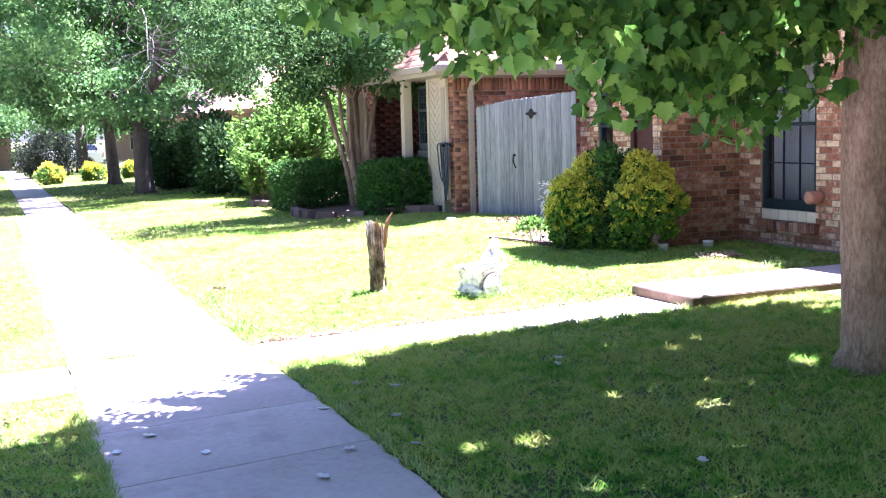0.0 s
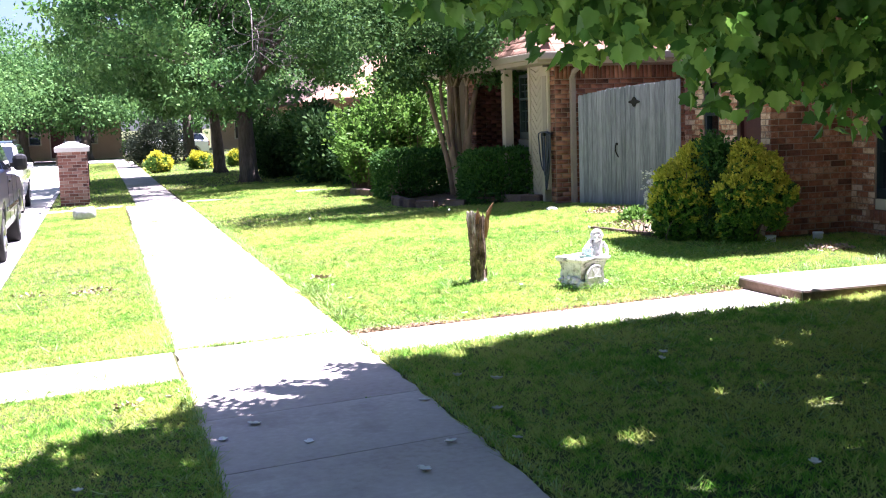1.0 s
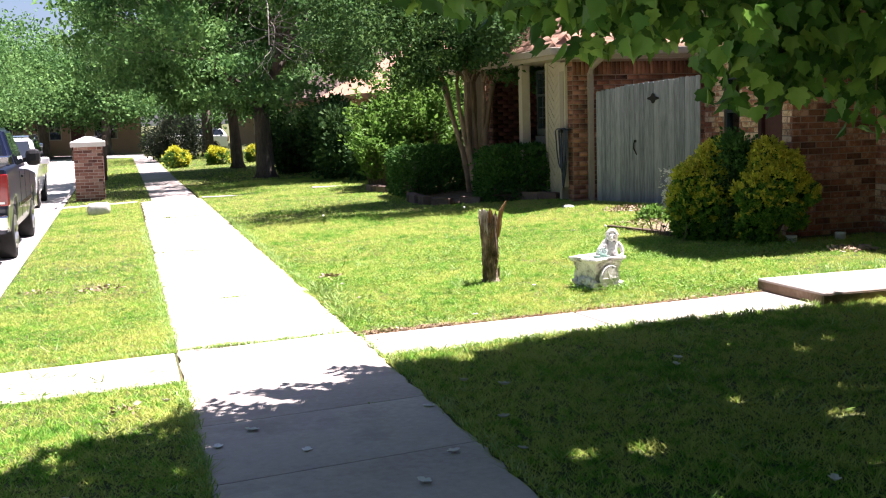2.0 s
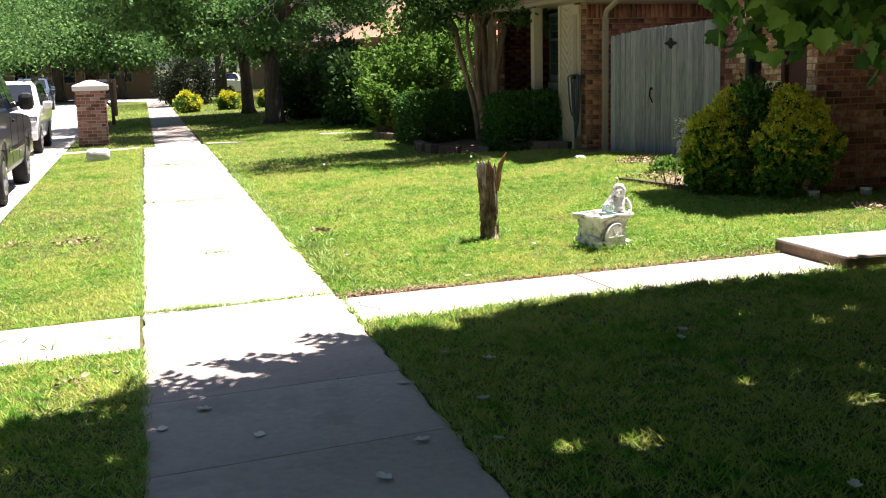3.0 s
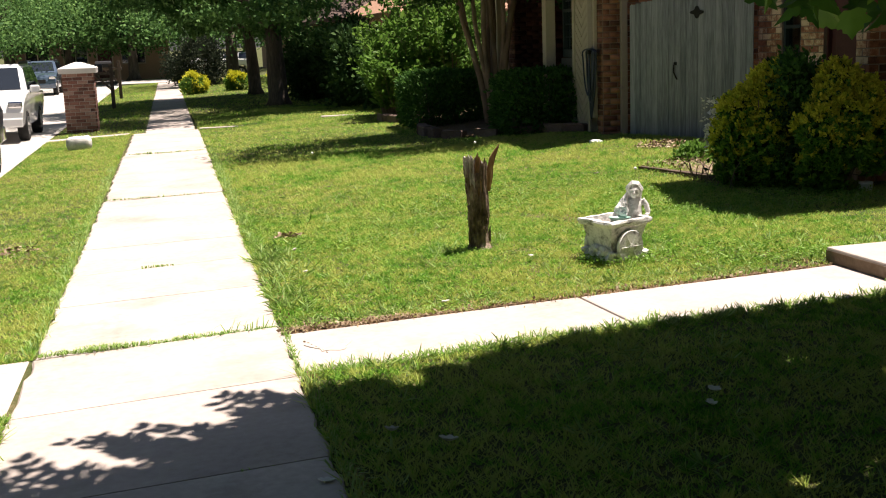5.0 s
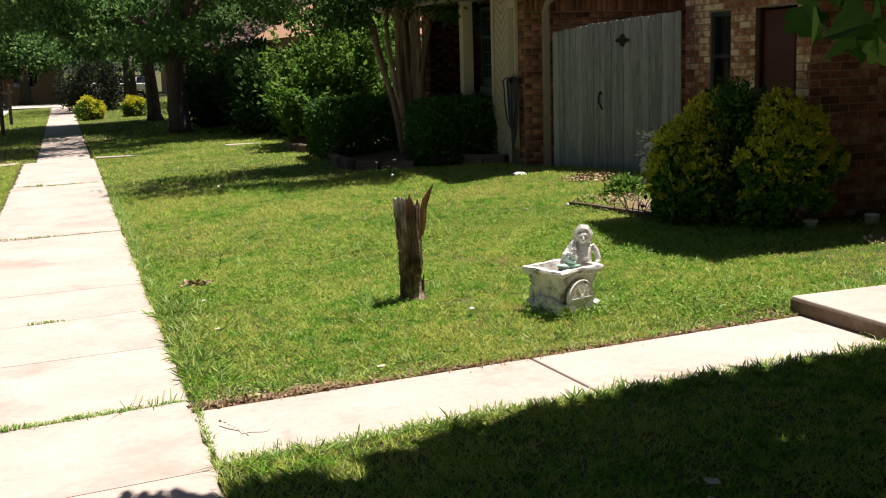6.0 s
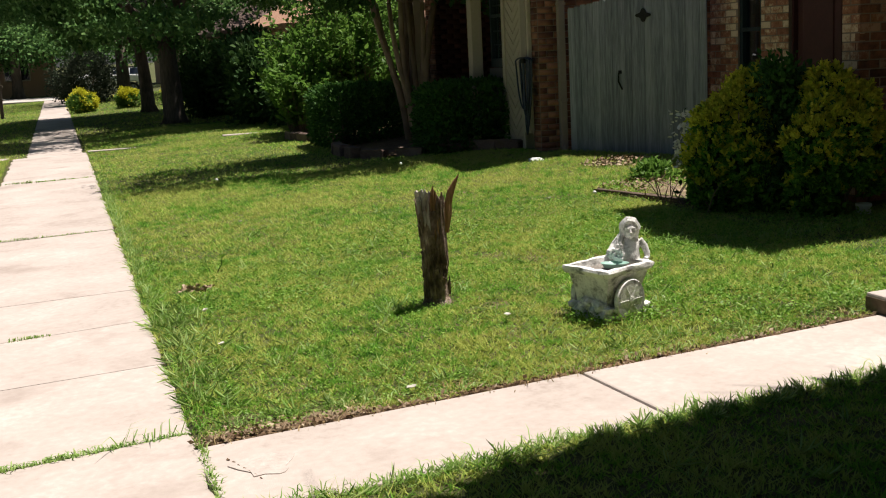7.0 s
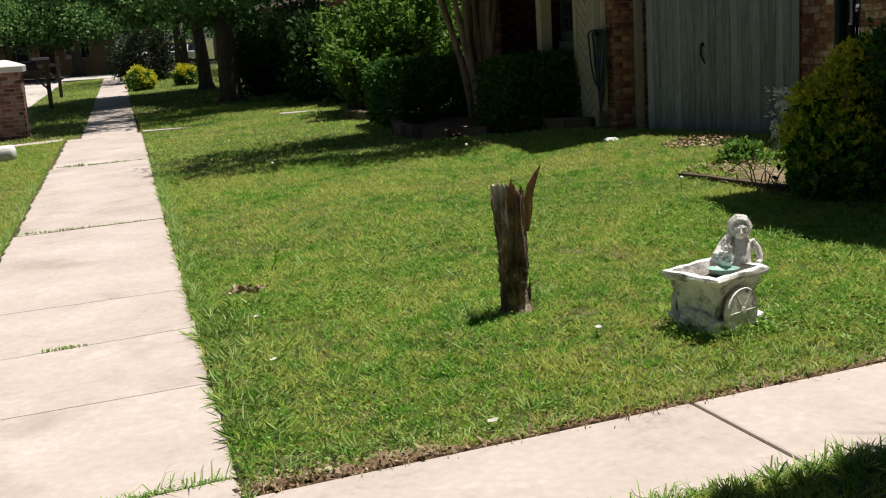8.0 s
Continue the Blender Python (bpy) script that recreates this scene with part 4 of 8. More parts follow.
def siding(name, x, y0, y1, z0, z1, label):
    """A panel of boards laid in a chevron, framed."""
    s = thing(name, (x, (y0 + y1) / 2, z0), label, "siding", kind="structure")
    a, b, h = (y0 - y1) / 2, (y1 - y0) / 2, z1 - z0
    part("backing", a_box(0.03, a, 0, 0.20, b, h), M["cream"], s)
    n = int(h / 0.14) + 8
    for sgn in (-1, 1):
        for k in range(n):
            z = -0.6 + 0.14 * k
            bm = bmesh.new()
            y_in, y_out = 0.0, sgn * (b - 0.01)
            rise = abs(y_out) * 0.9
            zz = [max(0.0, min(h, v)) for v in (z, z + 0.125, z + rise + 0.125, z + rise)]
            if zz[1] - zz[0] < 0.01 and zz[2] - zz[3] < 0.01:
                bm.free()
                continue
            f = [bm.verts.new(p) for p in ((0.012, y_in, zz[0]), (0.012, y_in, zz[1]), (0.012, y_out, zz[2]), (0.012, y_out, zz[3]))]
            g = [bm.verts.new((0.03, p.co.y, p.co.z)) for p in f]
            bm.faces.new(f)
            for q in range(4):
                bm.faces.new((f[q], f[(q + 1) % 4], g[(q + 1) % 4], g[q]))
            part("board", bm, M["cream"], s)
    part("trim", a_box(-0.01, b - 0.09, 0, 0.05, b, h, 0.005), M["cream"], s)
    part("trim", a_box(-0.01, a, 0, 0.05, a + 0.09, h, 0.005), M["cream"], s)
    return s


siding("siding_1", 7.65, 17.88, 18.58, B_BASE, B_TOP, "cream boards laid in a chevron beside the window")
shutter = thing("trim_board", (7.64, 17.74, 0.5), "pale cream framed trim board", "trim", kind="structure")
part("board", a_box(-0.03, -0.13, 0, 0.02, 0.13, 2.05, 0.004), M["cream"], shutter)
part("inset", a_box(-0.042, -0.08, 0.75, -0.028, 0.08, 1.9, 0.004), M["tan_trim"], shutter)
part("crosspiece", a_box(-0.05, -0.11, 0.55, -0.03, 0.11, 0.68, 0.004), M["cream"], shutter)
window("window_3", 7.70, 18.61, 19.20, 1.34, 2.48, "latticed window reflecting green leaves", cols=3, rows=3, curtain=False, frame="teal_frame", sill=False, pane_mat="pane_bright")
under = part("wall_18", a_box(7.70, 18.58, B_BASE, 7.85, 19.22, 1.33), M["dark_room"])
tagged(under, "dark panel below the latticed window", "wall", kind="structure")
for k, (y, wd) in enumerate(((19.36, 0.17), (22.0, 0.15), (22.68, 0.13))):
    p = thing("porch_post", (7.55, y, 0.2), "square cream painted porch post", "post", group="porch posts of the far house")
    part("shaft", a_box(-0.08, -wd / 2, 0.0, 0.08, wd / 2, B_TOP - 0.2, 0.008), M["cream"], p)
    part("base", a_box(-0.10, -wd / 2 - 0.02, 0, 0.10, wd / 2 + 0.02, 0.16, 0.008), M["cream"], p)
spout = thing("downspout", (7.93, 17.34, 0.2), "brown painted metal downspout on the brick corner", "downspout")
part("pipe", a_box(-0.045, -0.075, 0.1, 0.045, 0.0, 2.16, 0.008), M["spout"], spout)
bm = bmesh.new()
tube(bm, [(0, -0.04, 2.14), (0.0, -0.10, 2.24), (0.05, -0.40, 2.38), (0.05, -0.46, 2.44)], [0.045] * 4, 8)
part("elbow", bm, M["spout"], spout)
bm = bmesh.new()
tube(bm, [(0, -0.04, 0.13), (0, -0.08, 0.03), (0, -0.28, 0.0)], [0.045] * 3, 8)
part("shoe", bm, M["spout"], spout)
for z in (0.7, 1.9):
    part("strap", a_box(-0.055, -0.082, z, 0.055, 0.0, z + 0.03, 0.003), M["spout"], spout)

# garden hose hung on the trim
hose = thing("garden_hose", (7.56, 17.58, 1.12), "blue-grey garden hose hung in long loops on the wall", "hose")
part("hook", a_box(-0.06, -0.03, 0.28, 0.07, 0.03, 0.34, 0.01), M["iron"], hose)
hr = random.Random(3)
for k in range(9):
    bm = bmesh.new()
    w, dx, low = 0.05 + 0.022 * k + hr.uniform(0, 0.02), hr.uniform(-0.03, 0.03), hr.uniform(-0.95, -0.55)
    pts = []
    for s in range(25):
        a = 2 * math.pi * s / 24
        top = max(0.0, math.cos(a))
        pts.append((dx - 0.02, math.sin(a) * w * (1.0 if math.cos(a) > 0 else 0.9), 0.30 + (0.05 * top if math.cos(a) > 0 else low * -math.cos(a))))
    tube(bm, pts, [0.011] * 25, 6, cap=False)
    part("loop", bm, M["hose"], hose, smooth=True)


# ---- the picket gate between the houses
def gate():
    p0, p1 = Vector((7.95, 17.12, 0)), Vector((8.98, 15.61, 0))
    d = (p1 - p0)
    length = d.length
    ang = math.degrees(math.atan2(d.y, d.x))
    g = thing("picket_gate", (p0.x, p0.y, 0.28), "tall weathered grey cedar picket gate, closed", "gate", turn=ang)
    rng = random.Random(11)
    n = 21
    w = length / n
    for k in range(n):
        u = w * k
        f = k / (n - 1)
        top = 1.77 + 0.10 * f / 0.36 if f < 0.36 else 1.865 + 0.09 * (f - 0.36) / 0.64
        top += rng.uniform(-0.005, 0.005)
        bm = bmesh.new()
        low = -0.14 + rng.uniform(-0.01, 0.01) - 0.12 * f
        a, b, e = u + 0.0015, u + w - 0.0015, 0.014
        outline = [(a, low), (b, low), (b, top - e), (b - e, top), (a + e, top), (a, top - e)]
        fr = [bm.verts.new((x, -0.012 + rng.uniform(-0.003, 0.003), z)) for x, z in outline]
        bk = [bm.verts.new((x, 0.008, z)) for x, z in outline]
        bm.faces.new(fr)
        bm.faces.new(bk[::-1])
        for q in range(6):
            bm.faces.new((fr[q], bk[q], bk[(q + 1) % 6], fr[(q + 1) % 6]))
        part("picket", bm, M["fence"], g)
    for z in (0.3, 1.0, 1.6):
        part("rail", a_box(0.02, 0.012, z, length * 0.355, 0.05, z + 0.09, 0.004), M["fence"], g)
        part("rail", a_box(length * 0.37, 0.012, z, length - 0.02, 0.05, z + 0.09, 0.004), M["fence"], g)
    # pierced diamond ornament
    bm = bmesh.new()
    u, z = length * 0.565, 1.63
    pts = []
    for s in range(32):
        a = 2 * math.pi * s / 32
        r = 0.045 + 0.036 * abs(math.cos(2 * a)) ** 3
        pts.append((u + r * math.cos(a) * 1.25, z + r * math.sin(a)))
    f = [bm.verts.new((x, -0.030, y)) for x, y in pts]
    b = [bm.verts.new((x, -0.013, y)) for x, y in pts]
    bm.faces.new(f)
    for q in range(32):
        bm.faces.new((f[q], b[q], b[(q + 1) % 32], f[(q + 1) % 32]))
    part("ornament", bm, M["iron"], g, "black iron four-pointed ornament")
    bm = bmesh.new()
    u = length * 0.385
    tube(bm, [(u, -0.02, 0.98), (u + 0.01, -0.06, 0.94), (u + 0.01, -0.065, 0.86), (u + 0.03, -0.05, 0.80), (u + 0.035, -0.02, 0.76)], [0.010, 0.011, 0.012, 0.011, 0.009], 6)
    box(bm, u - 0.012, -0.03, 0.95, u + 0.03, -0.012, 0.99, 0.004)
    part("latch", bm, M["iron"], g, "black iron thumb latch and pull")


gate()


# ---------------------------------------------------------------- trees and shrubs
def grow(bm, start, way, length, radius, rng, depth, tips, sides=7, bend=0.25, split=(2, 3), spread=0.55, keep=0.72, lift=0.1):
    """A limb that bends and forks; the ends are gathered in tips."""
    n = 5
    pts, rad = [Vector(start)], [radius]
    d = Vector(way).normalized()
    for k in range(n):
        d = (d + Vector((rng.uniform(-bend, bend), rng.uniform(-bend, bend), rng.uniform(-bend, bend) * 0.6 + lift * 0.4))).normalized()
        pts.append(pts[-1] + d * length / n)
        rad.append(radius * (1 - 0.45 * (k + 1) / n))
    tube(bm, pts, rad, sides, cap=True)
    if depth <= 2:
        tips.append((pts[-1], d))
        tips.append((pts[3], d))
    if depth > 0:
        for k in range(rng.randint(*split)):
            a = rng.uniform(0, 2 * math.pi)
            side = d.orthogonal().normalized()
            side = (Matrix.Rotation(a, 3, d) @ side)
            nd = (d + side * rng.uniform(0.5, 1.0) * spread * 2 + Vector((0, 0, lift))).normalized()
            grow(bm, pts[-1], nd, length * keep * rng.uniform(0.8, 1.15), rad[-1] * 0.75, rng, depth - 1, tips, max(4, sides - 1), bend, split, spread, keep, lift)


def crown_points(rng, n, clumps, spread):
    """Points gathered round the clumps, thicker towards their middles."""
    C = np.asarray(clumps, float)
    pick = rng.integers(0, len(C), n)
    r = np.clip(rng.normal(size=(n, 3)), -2.2, 2.2) * np.asarray(spread)
    return C[pick] + r, r


def trunk_with_flare(bm, pts, radii, sides=14, rng=None):
    rings = tube(bm, pts, radii, sides, True, 0.05, rng)
    for k, v in enumerate(rings[0]):
        c = Vector(pts[0])
        v.co = c + (v.co - c) * (1.25 + 0.25 * math.sin(k * 2.4))
    return rings


# the broad-leaved tree by the path, whose low boughs hang into view
def near_tree():
    at = (5.81, 5.95, 0.05)
    t = thing("broadleaf_tree", at, "broadleaf shade tree with a tan-grey trunk and low hanging boughs", "tree")
    rng = random.Random(21)
    nr = np.random.default_rng(21)
    bm = bmesh.new()
    trunk_with_flare(bm, [(0, 0, -0.05), (-0.01, 0, 0.12), (-0.02, 0, 0.5), (-0.04, 0.0, 1.0), (-0.06, -0.01, 1.6), (-0.05, -0.02, 2.2), (-0.03, -0.03, 2.7)],
                     [0.235, 0.205, 0.19, 0.182, 0.178, 0.18, 0.17], 18, rng)
    part("trunk", bm, M["bark_near"], t, smooth=True)
    bm = bmesh.new()
    tips = []
    for k in range(8):
        a = 2 * math.pi * k / 8 + rng.uniform(-0.3, 0.3)
        grow(bm, (-0.03, -0.03, rng.uniform(2.2, 2.7)), (math.cos(a), math.sin(a), rng.uniform(0.35, 1.1)), rng.uniform(1.5, 1.9), 0.085, rng, 3, tips, 7, 0.2, (2, 3), 0.45, 0.72, 0.05)
    # the two boughs that droop towards the pavement
    droops = [((-1.84, -0.02, 1.82), 0.17), ((-1.96, -0.13, 2.05), 0.17), ((-1.54, 0.12, 2.28), 0.17), ((-1.67, -0.09, 1.95), 0.17), ((-1.44, -0.16, 2.08), 0.17),
              ((-1.24, 0.12, 2.38), 0.17), ((-0.93, 0.56, 1.92), 0.17), ((-0.70, 0.46, 2.08), 0.17), ((-0.79, 0.43, 1.68), 0.17), ((-0.97, -0.03, 2.30), 0.17),
              ((-0.54, 0.24, 1.95), 0.17), ((-0.59, 0.02, 2.23), 0.17), ((-0.38, -0.07, 2.33), 0.15), ((-0.08, -0.13, 2.27), 0.15), ((0.29, -0.04, 2.07), 0.15),
              ((-0.33, 0.57, 2.50), 0.17), ((0.10, 0.49, 2.59), 0.15), ((-1.51, 0.47, 2.38), 0.17), ((-0.78, 0.46, 2.55), 0.17), ((-1.56, -0.06, 2.46), 0.17),
              ((-4.02, -1.50, 2.26), 0.14), ((-3.79, -1.28, 2.29), 0.14), ((-3.63, -1.21, 2.23), 0.14), ((-3.42, -1.12, 2.21), 0.14), ((-3.22, -1.10, 2.23), 0.14),
              ((-3.49, -1.66, 2.08), 0.14), ((-3.18, -1.30, 2.10), 0.14), ((-3.00, -1.25, 2.19), 0.14), ((-3.18, -1.37, 2.28), 0.14), ((-3.68, -1.60, 2.27), 0.14),
              ((-3.00, -1.39, 2.30), 0.14), ((-3.56, -1.66, 2.27), 0.14), ((-3.66, -1.07, 2.24), 0.14)]
    for (p, s) in droops:
        p = Vector(p)
        mid = p * 0.55 + Vector((0, 0, 1.5))
        tube(bm, [(-0.03, -0.03, 2.35), mid * 0.6 + Vector((0, 0, 0.95)), mid + Vector((0, 0, 0.25)), p + Vector((0, 0, 0.25)), p + Vector((0, 0, -0.1))], [0.03, 0.018, 0.010, 0.006, 0.003], 5)
    tagged(part("branchwork", bm, M["bark_near"], t, smooth=True), kind="stuff")
    P = np.array([tuple(p) for p, d in tips])
    ok = (P[:, 2] > 2.6)
    P = P[ok]
    extra = nr.uniform(-1, 1, (1400, 3))
    extra = extra[(extra ** 2).sum(1) < 1] * (4.9, 3.2, 1.7) + (-1.0, -0.75, 4.6)
    rx = nr.uniform(-3.7, 0.3, 190)
    rz = nr.uniform(3.0, 4.8, 190)
    ry = np.interp(rx, [-3.7, -2.9, -2.2, -1.3, -0.2, 0.3], [1.5, 1.75, 1.95, 2.1, 2.15, 2.05]) - np.abs(nr.normal(0, 0.25, 190))
    clumps = np.concatenate([P, extra, np.stack([rx + 0.297 * rz, ry + 0.074 * rz, rz], -1)])
    pts, r = crown_points(nr, 38000, clumps, (0.38, 0.38, 0.28))
    floor = 2.62 + 0.35 * np.clip((-1.5 - pts[:, 0]) / 1.5, 0, 2) + 0.2 * waves(pts[:, 0], pts[:, 1], 1.3)
    # the rim of the crown towards the front walk; thinner over the pavement, where single sprays reach out
    sx, sy = pts[:, 0] - 0.297 * pts[:, 2], pts[:, 1] - 0.074 * pts[:, 2]
    rim = np.interp(sx, [-7.2, -6.0, -5.5, -4.9, -4.4, -3.9, -3.4, -2.9, -2.2, -1.3, -0.2, 2.0], [-1.0, 0.4, 1.0, 0.75, 1.05, 1.4, 1.85, 1.98, 2.14, 2.34, 2.4, 2.2])
    pts = pts[(pts[:, 2] > floor) & (sy < rim + 0.10 * waves(sx * 3, pts[:, 2] * 2))]
    D = nr.normal(size=(len(pts), 3)) * (1, 1, 0.5) + (0, 0, -0.55)
    # thin places in the crown, where the sun comes through to the grass
    toward = np.array((math.cos(SUN_AZ), math.sin(SUN_AZ), math.tan(SUN_EL)))
    toward /= np.linalg.norm(toward)
    clear = np.ones(len(pts), bool)
    for gx, gy, gr in ((2.68, 5.52, 0.08), (3.03, 5.46, 0.10), (2.96, 4.64, 0.05), (4.3, 6.15, 0.10), (4.5, 6.3, 0.11), (4.62, 6.2, 0.10), (4.3, 5.6, 0.08), (4.74, 5.96, 0.11), (3.93, 6.06, 0.06), (4.7, 7.48, 0.07),
                       (4.74, 5.68, 0.04), (5.54, 6.3, 0.10), (5.40, 7.36, 0.09), (3.37, 4.16, 0.06), (2.80, 7.86, 0.08), (5.0, 7.1, 0.05), (3.9, 4.9, 0.06)):
        away = pts + D / np.linalg.norm(D, axis=1, keepdims=True) * 0.12 - (gx - at[0], gy - at[1], 0.0)
        away = away - (away @ toward)[:, None] * toward
        clear &= np.linalg.norm(away, axis=1) > gr * 0.9 + 0.068 + 0.025 * np.sin(7 * pts[:, 2] + 9 * gx)
    pts, D = pts[clear], D[clear]
    low = pts[:, 2] < 3.3
    V1, F1 = leaf_field(pts[~low], D[~low], nr.uniform(0.22, 0.31, (~low).sum()), LEAF_SIMPLE, nr)
    V3, F3 = leaf_field(pts[low], D[low], nr.uniform(0.13, 0.19, low.sum()), LEAF_LOBED, nr)
    hang = np.concatenate([np.clip(nr.normal(size=(int((600 if s > 0.145 else 1500) * s), 3)), -1.6, 1.6) * (s * 1.1, s * 1.1, s * 0.75) + p + (0, 0, 0.05 if s > 0.145 else 0.0) for p, s in droops])
    D = nr.normal(size=(len(hang), 3)) * (0.42, 0.42, 0.3) + (0, 0, -0.9)
    grown = np.where(hang[:, 0] < -2.6, 0.068, 0.095) * nr.uniform(0.8, 1.35, len(hang))
    V2, F2 = leaf_field(hang, D, grown, LEAF_LOBED, nr, 0.3, 0.35)
    np_part("crown", np.concatenate([V1, V3]), np.concatenate([F1, F3 + len(V1)]), M["leaf_maple"], t, "broad lobed green leaves", kind="stuff")
    # leafy sprays at the rim
    P, D, twigs = [], [], bmesh.new()
    for k in range(46):
        g = rng.random()
        z = rng.uniform(3.0, 3.9)
        bx, by = -3.3 - 1.75 * g, 1.55 - 0.95 * g + rng.uniform(-0.25, 0.15)
        b = Vector((bx + 0.297 * z, by + 0.074 * z, z))
        way = Vector((rng.uniform(-0.95, -0.35), rng.uniform(0.15, 0.75), rng.uniform(-0.3, 0.1))).normalized()
        length = rng.uniform(0.4, 0.75)
        tube(twigs, [b, b + way * length * 0.5 + Vector((0, 0, 0.04)), b + way * length], [0.006, 0.004, 0.002], 4)
        side = way.cross(Vector((0, 0, 1))).normalized()
        for m in range(9):
            f = (m + 1) / 9
            for sg in (-1, 1):
                P.append(tuple(b + way * length * f))
                D.append(tuple(way * 0.9 + side * sg * rng.uniform(0.4, 0.9) + Vector((0, 0, rng.uniform(-0.4, 0.1)))))
    V4, F4 = leaf_field(np.array(P), np.array(D), nr.uniform(0.08, 0.13, len(P)), LEAF_SIMPLE, nr, 0.2, 0.2, 3.0)
    tagged(part("twig_mass", twigs, M["bark_near"], t), kind="stuff")
    np_part("spray_leaves", V4, F4, M["leaf_maple"], t, "slender leaf sprays at the crown's rim", kind="stuff")
    np_part("hanging_leaves", V2, F2, M["leaf_maple"], t, "large toothed leaves hanging in the light", kind="stuff")


near_tree()


def shade_tree(name, at, height, trunk_r, crown, leaves, leaf, label, mat, seed, fork=2.6, lean=(0, 0), low=2.0, bark="bark", clump=(0.55, 0.55, 0.4), nclump=700, depth=3):
    """A large tree: a leaning trunk, limbs, and a ragged crown of many leaves. crown: centre and radii."""
    t = thing(name, at, label, "tree")
    rng, nr = random.Random(seed), np.random.default_rng(seed)
    bm = bmesh.new()
    lx, ly = lean
    trunk_with_flare(bm, [(0, 0, -0.1), (lx * .05, ly * .05, 0.25), (lx * .3, ly * .3, 1.0), (lx * .6, ly * .6, fork * 0.7), (lx, ly, fork)],
                     [trunk_r * 1.35, trunk_r * 1.08, trunk_r * 0.95, trunk_r * 0.88, trunk_r * 0.85], 14, rng)
    part("trunk", bm, M[bark], t, smooth=True)
    bm = bmesh.new()
    tips = []
    (cx, cy, cz), (rx, ry, rz) = crown
    for k in range(6):
        a = 2 * math.pi * k / 6 + rng.uniform(-0.4, 0.4)
        grow(bm, (lx, ly, fork - 0.15), (math.cos(a) * 0.8, math.sin(a) * 0.8, rng.uniform(0.6, 1.3)), rx * 0.42, trunk_r * 0.5, rng, depth, tips, 7, 0.22, (2, 3), 0.5, 0.7, 0.08)
    tagged(part("branchwork", bm, M[bark], t, smooth=True), kind="stuff")
    q = nr.normal(size=(nclump, 3))
    q /= np.linalg.norm(q, axis=1, keepdims=True)
    q *= nr.uniform(0.35, 1.0, (nclump, 1)) ** 0.6 * (1 + 0.22 * np.sin(q[:, :1] * 5 + seed) * np.cos(q[:, 1:2] * 4))
    C = q * (rx, ry, rz) + (cx, cy, cz)
    C = C[C[:, 2] > low]
    pts, r = crown_points(nr, leaves, C, clump)
    pts = pts[pts[:, 2] > low - 0.7 + 0.3 * waves(pts[:, 0], pts[:, 1], 0.8)]
    D = nr.normal(size=(len(pts), 3)) + (0, 0, -0.4)
    V, F = leaf_field(pts, D, nr.uniform(0.7, 1.3, len(pts)) * leaf, LEAF_CARD, nr, 0.2, 0.2, 1.3)
    np_part("crown", V, F, M[mat], t, "dense green foliage", kind="stuff")
    return t


shade_tree("street_oak", (4.62, 33.4, 0.05), 9.5, 0.255, ((-0.2, 0.0, 5.6), (5.2, 5.2, 3.75)), 66000, 0.135, "large shade tree with a thick grey trunk", "leaf_oak", 31, fork=2.25, lean=(-0.04, 0.2), low=1.9, clump=(0.38, 0.38, 0.15), nclump=165)
shade_tree("street_oak", (4.58, 41.1, 0.05), 8, 0.205, ((-1.3, -1.2, 4.9), (3.9, 3.4, 2.9)), 32000, 0.19, "large shade tree with a leaning dark trunk", "leaf_oak", 32, fork=2.2, lean=(-0.12, 0.15), low=2.15, clump=(0.4, 0.4, 0.13), nclump=260)
# trees with y below 32 are unseen, added to hold back skylight
for k, (x, y, h, r, s) in enumerate(((-9.92, 38.89, 5.29, 4.07, 40), (-9.44, 47.93, 5.6, 4.4, 41), (-8.25, 57.26, 5.6, 4.8, 42), (-7.3, 64.52, 5.2, 4.8, 55), (-0.26, 73.02, 4.8, 4, 65), (-4.05, 75.22, 4.8, 4.4, 56), (-7.51, 75.22, 6, 5.2, 43), (-20, 38.2, 6.54, 4.9, 44), (4.75, 57.26, 5.2, 4.8, 45), (10.91, 50.19, 6.4, 5.2, 46),
                                     (-0.72, 76.56, 6.4, 6.8, 47), (6.7, 74.36, 6.4, 7.2, 48), (-16, 80.3, 7.2, 8, 49), (14.4, 75.95, 7.2, 8, 50), (-26, 72.3, 7.2, 6.4, 52), (18.54, 59.2, 7.2, 6.4, 53), (-30, 52.3, 7.2, 6.4, 54), (-11.56, 29.26, 6.55, 4.8, 57), (-13.17, 17.24, 7.58, 5.68, 58), (-13.5, 4, 7.5, 5.5, 59), (-14, -12, 8, 6.0, 60), (-24, 23.1, 8.2, 7.29, 61), (-24, 0, 9, 8, 62), (6.0, -7.5, 7, 4.6, 66), (-3.5, -9.0, 7, 4.5, 67), (-2, -26, 9, 8, 63), (12, -24, 9, 8, 64))):
    shade_tree("street_or_blocker_tree", (x, y, 0.0), 9, 0.3, ((0, 0, h * 0.82), (r, r, h * 0.55)), (3000 if y < 32 else 11000 if y < 82 else 5000), (0.6 if y < 32 else 0.17 if y < 66 else 0.22), "leafy green tree; those not seen down the street are added to block skylight", "leaf_oak",
               s, fork=2.4, low=2.0, clump=(0.9, 0.9, 0.35), nclump=170, depth=2)


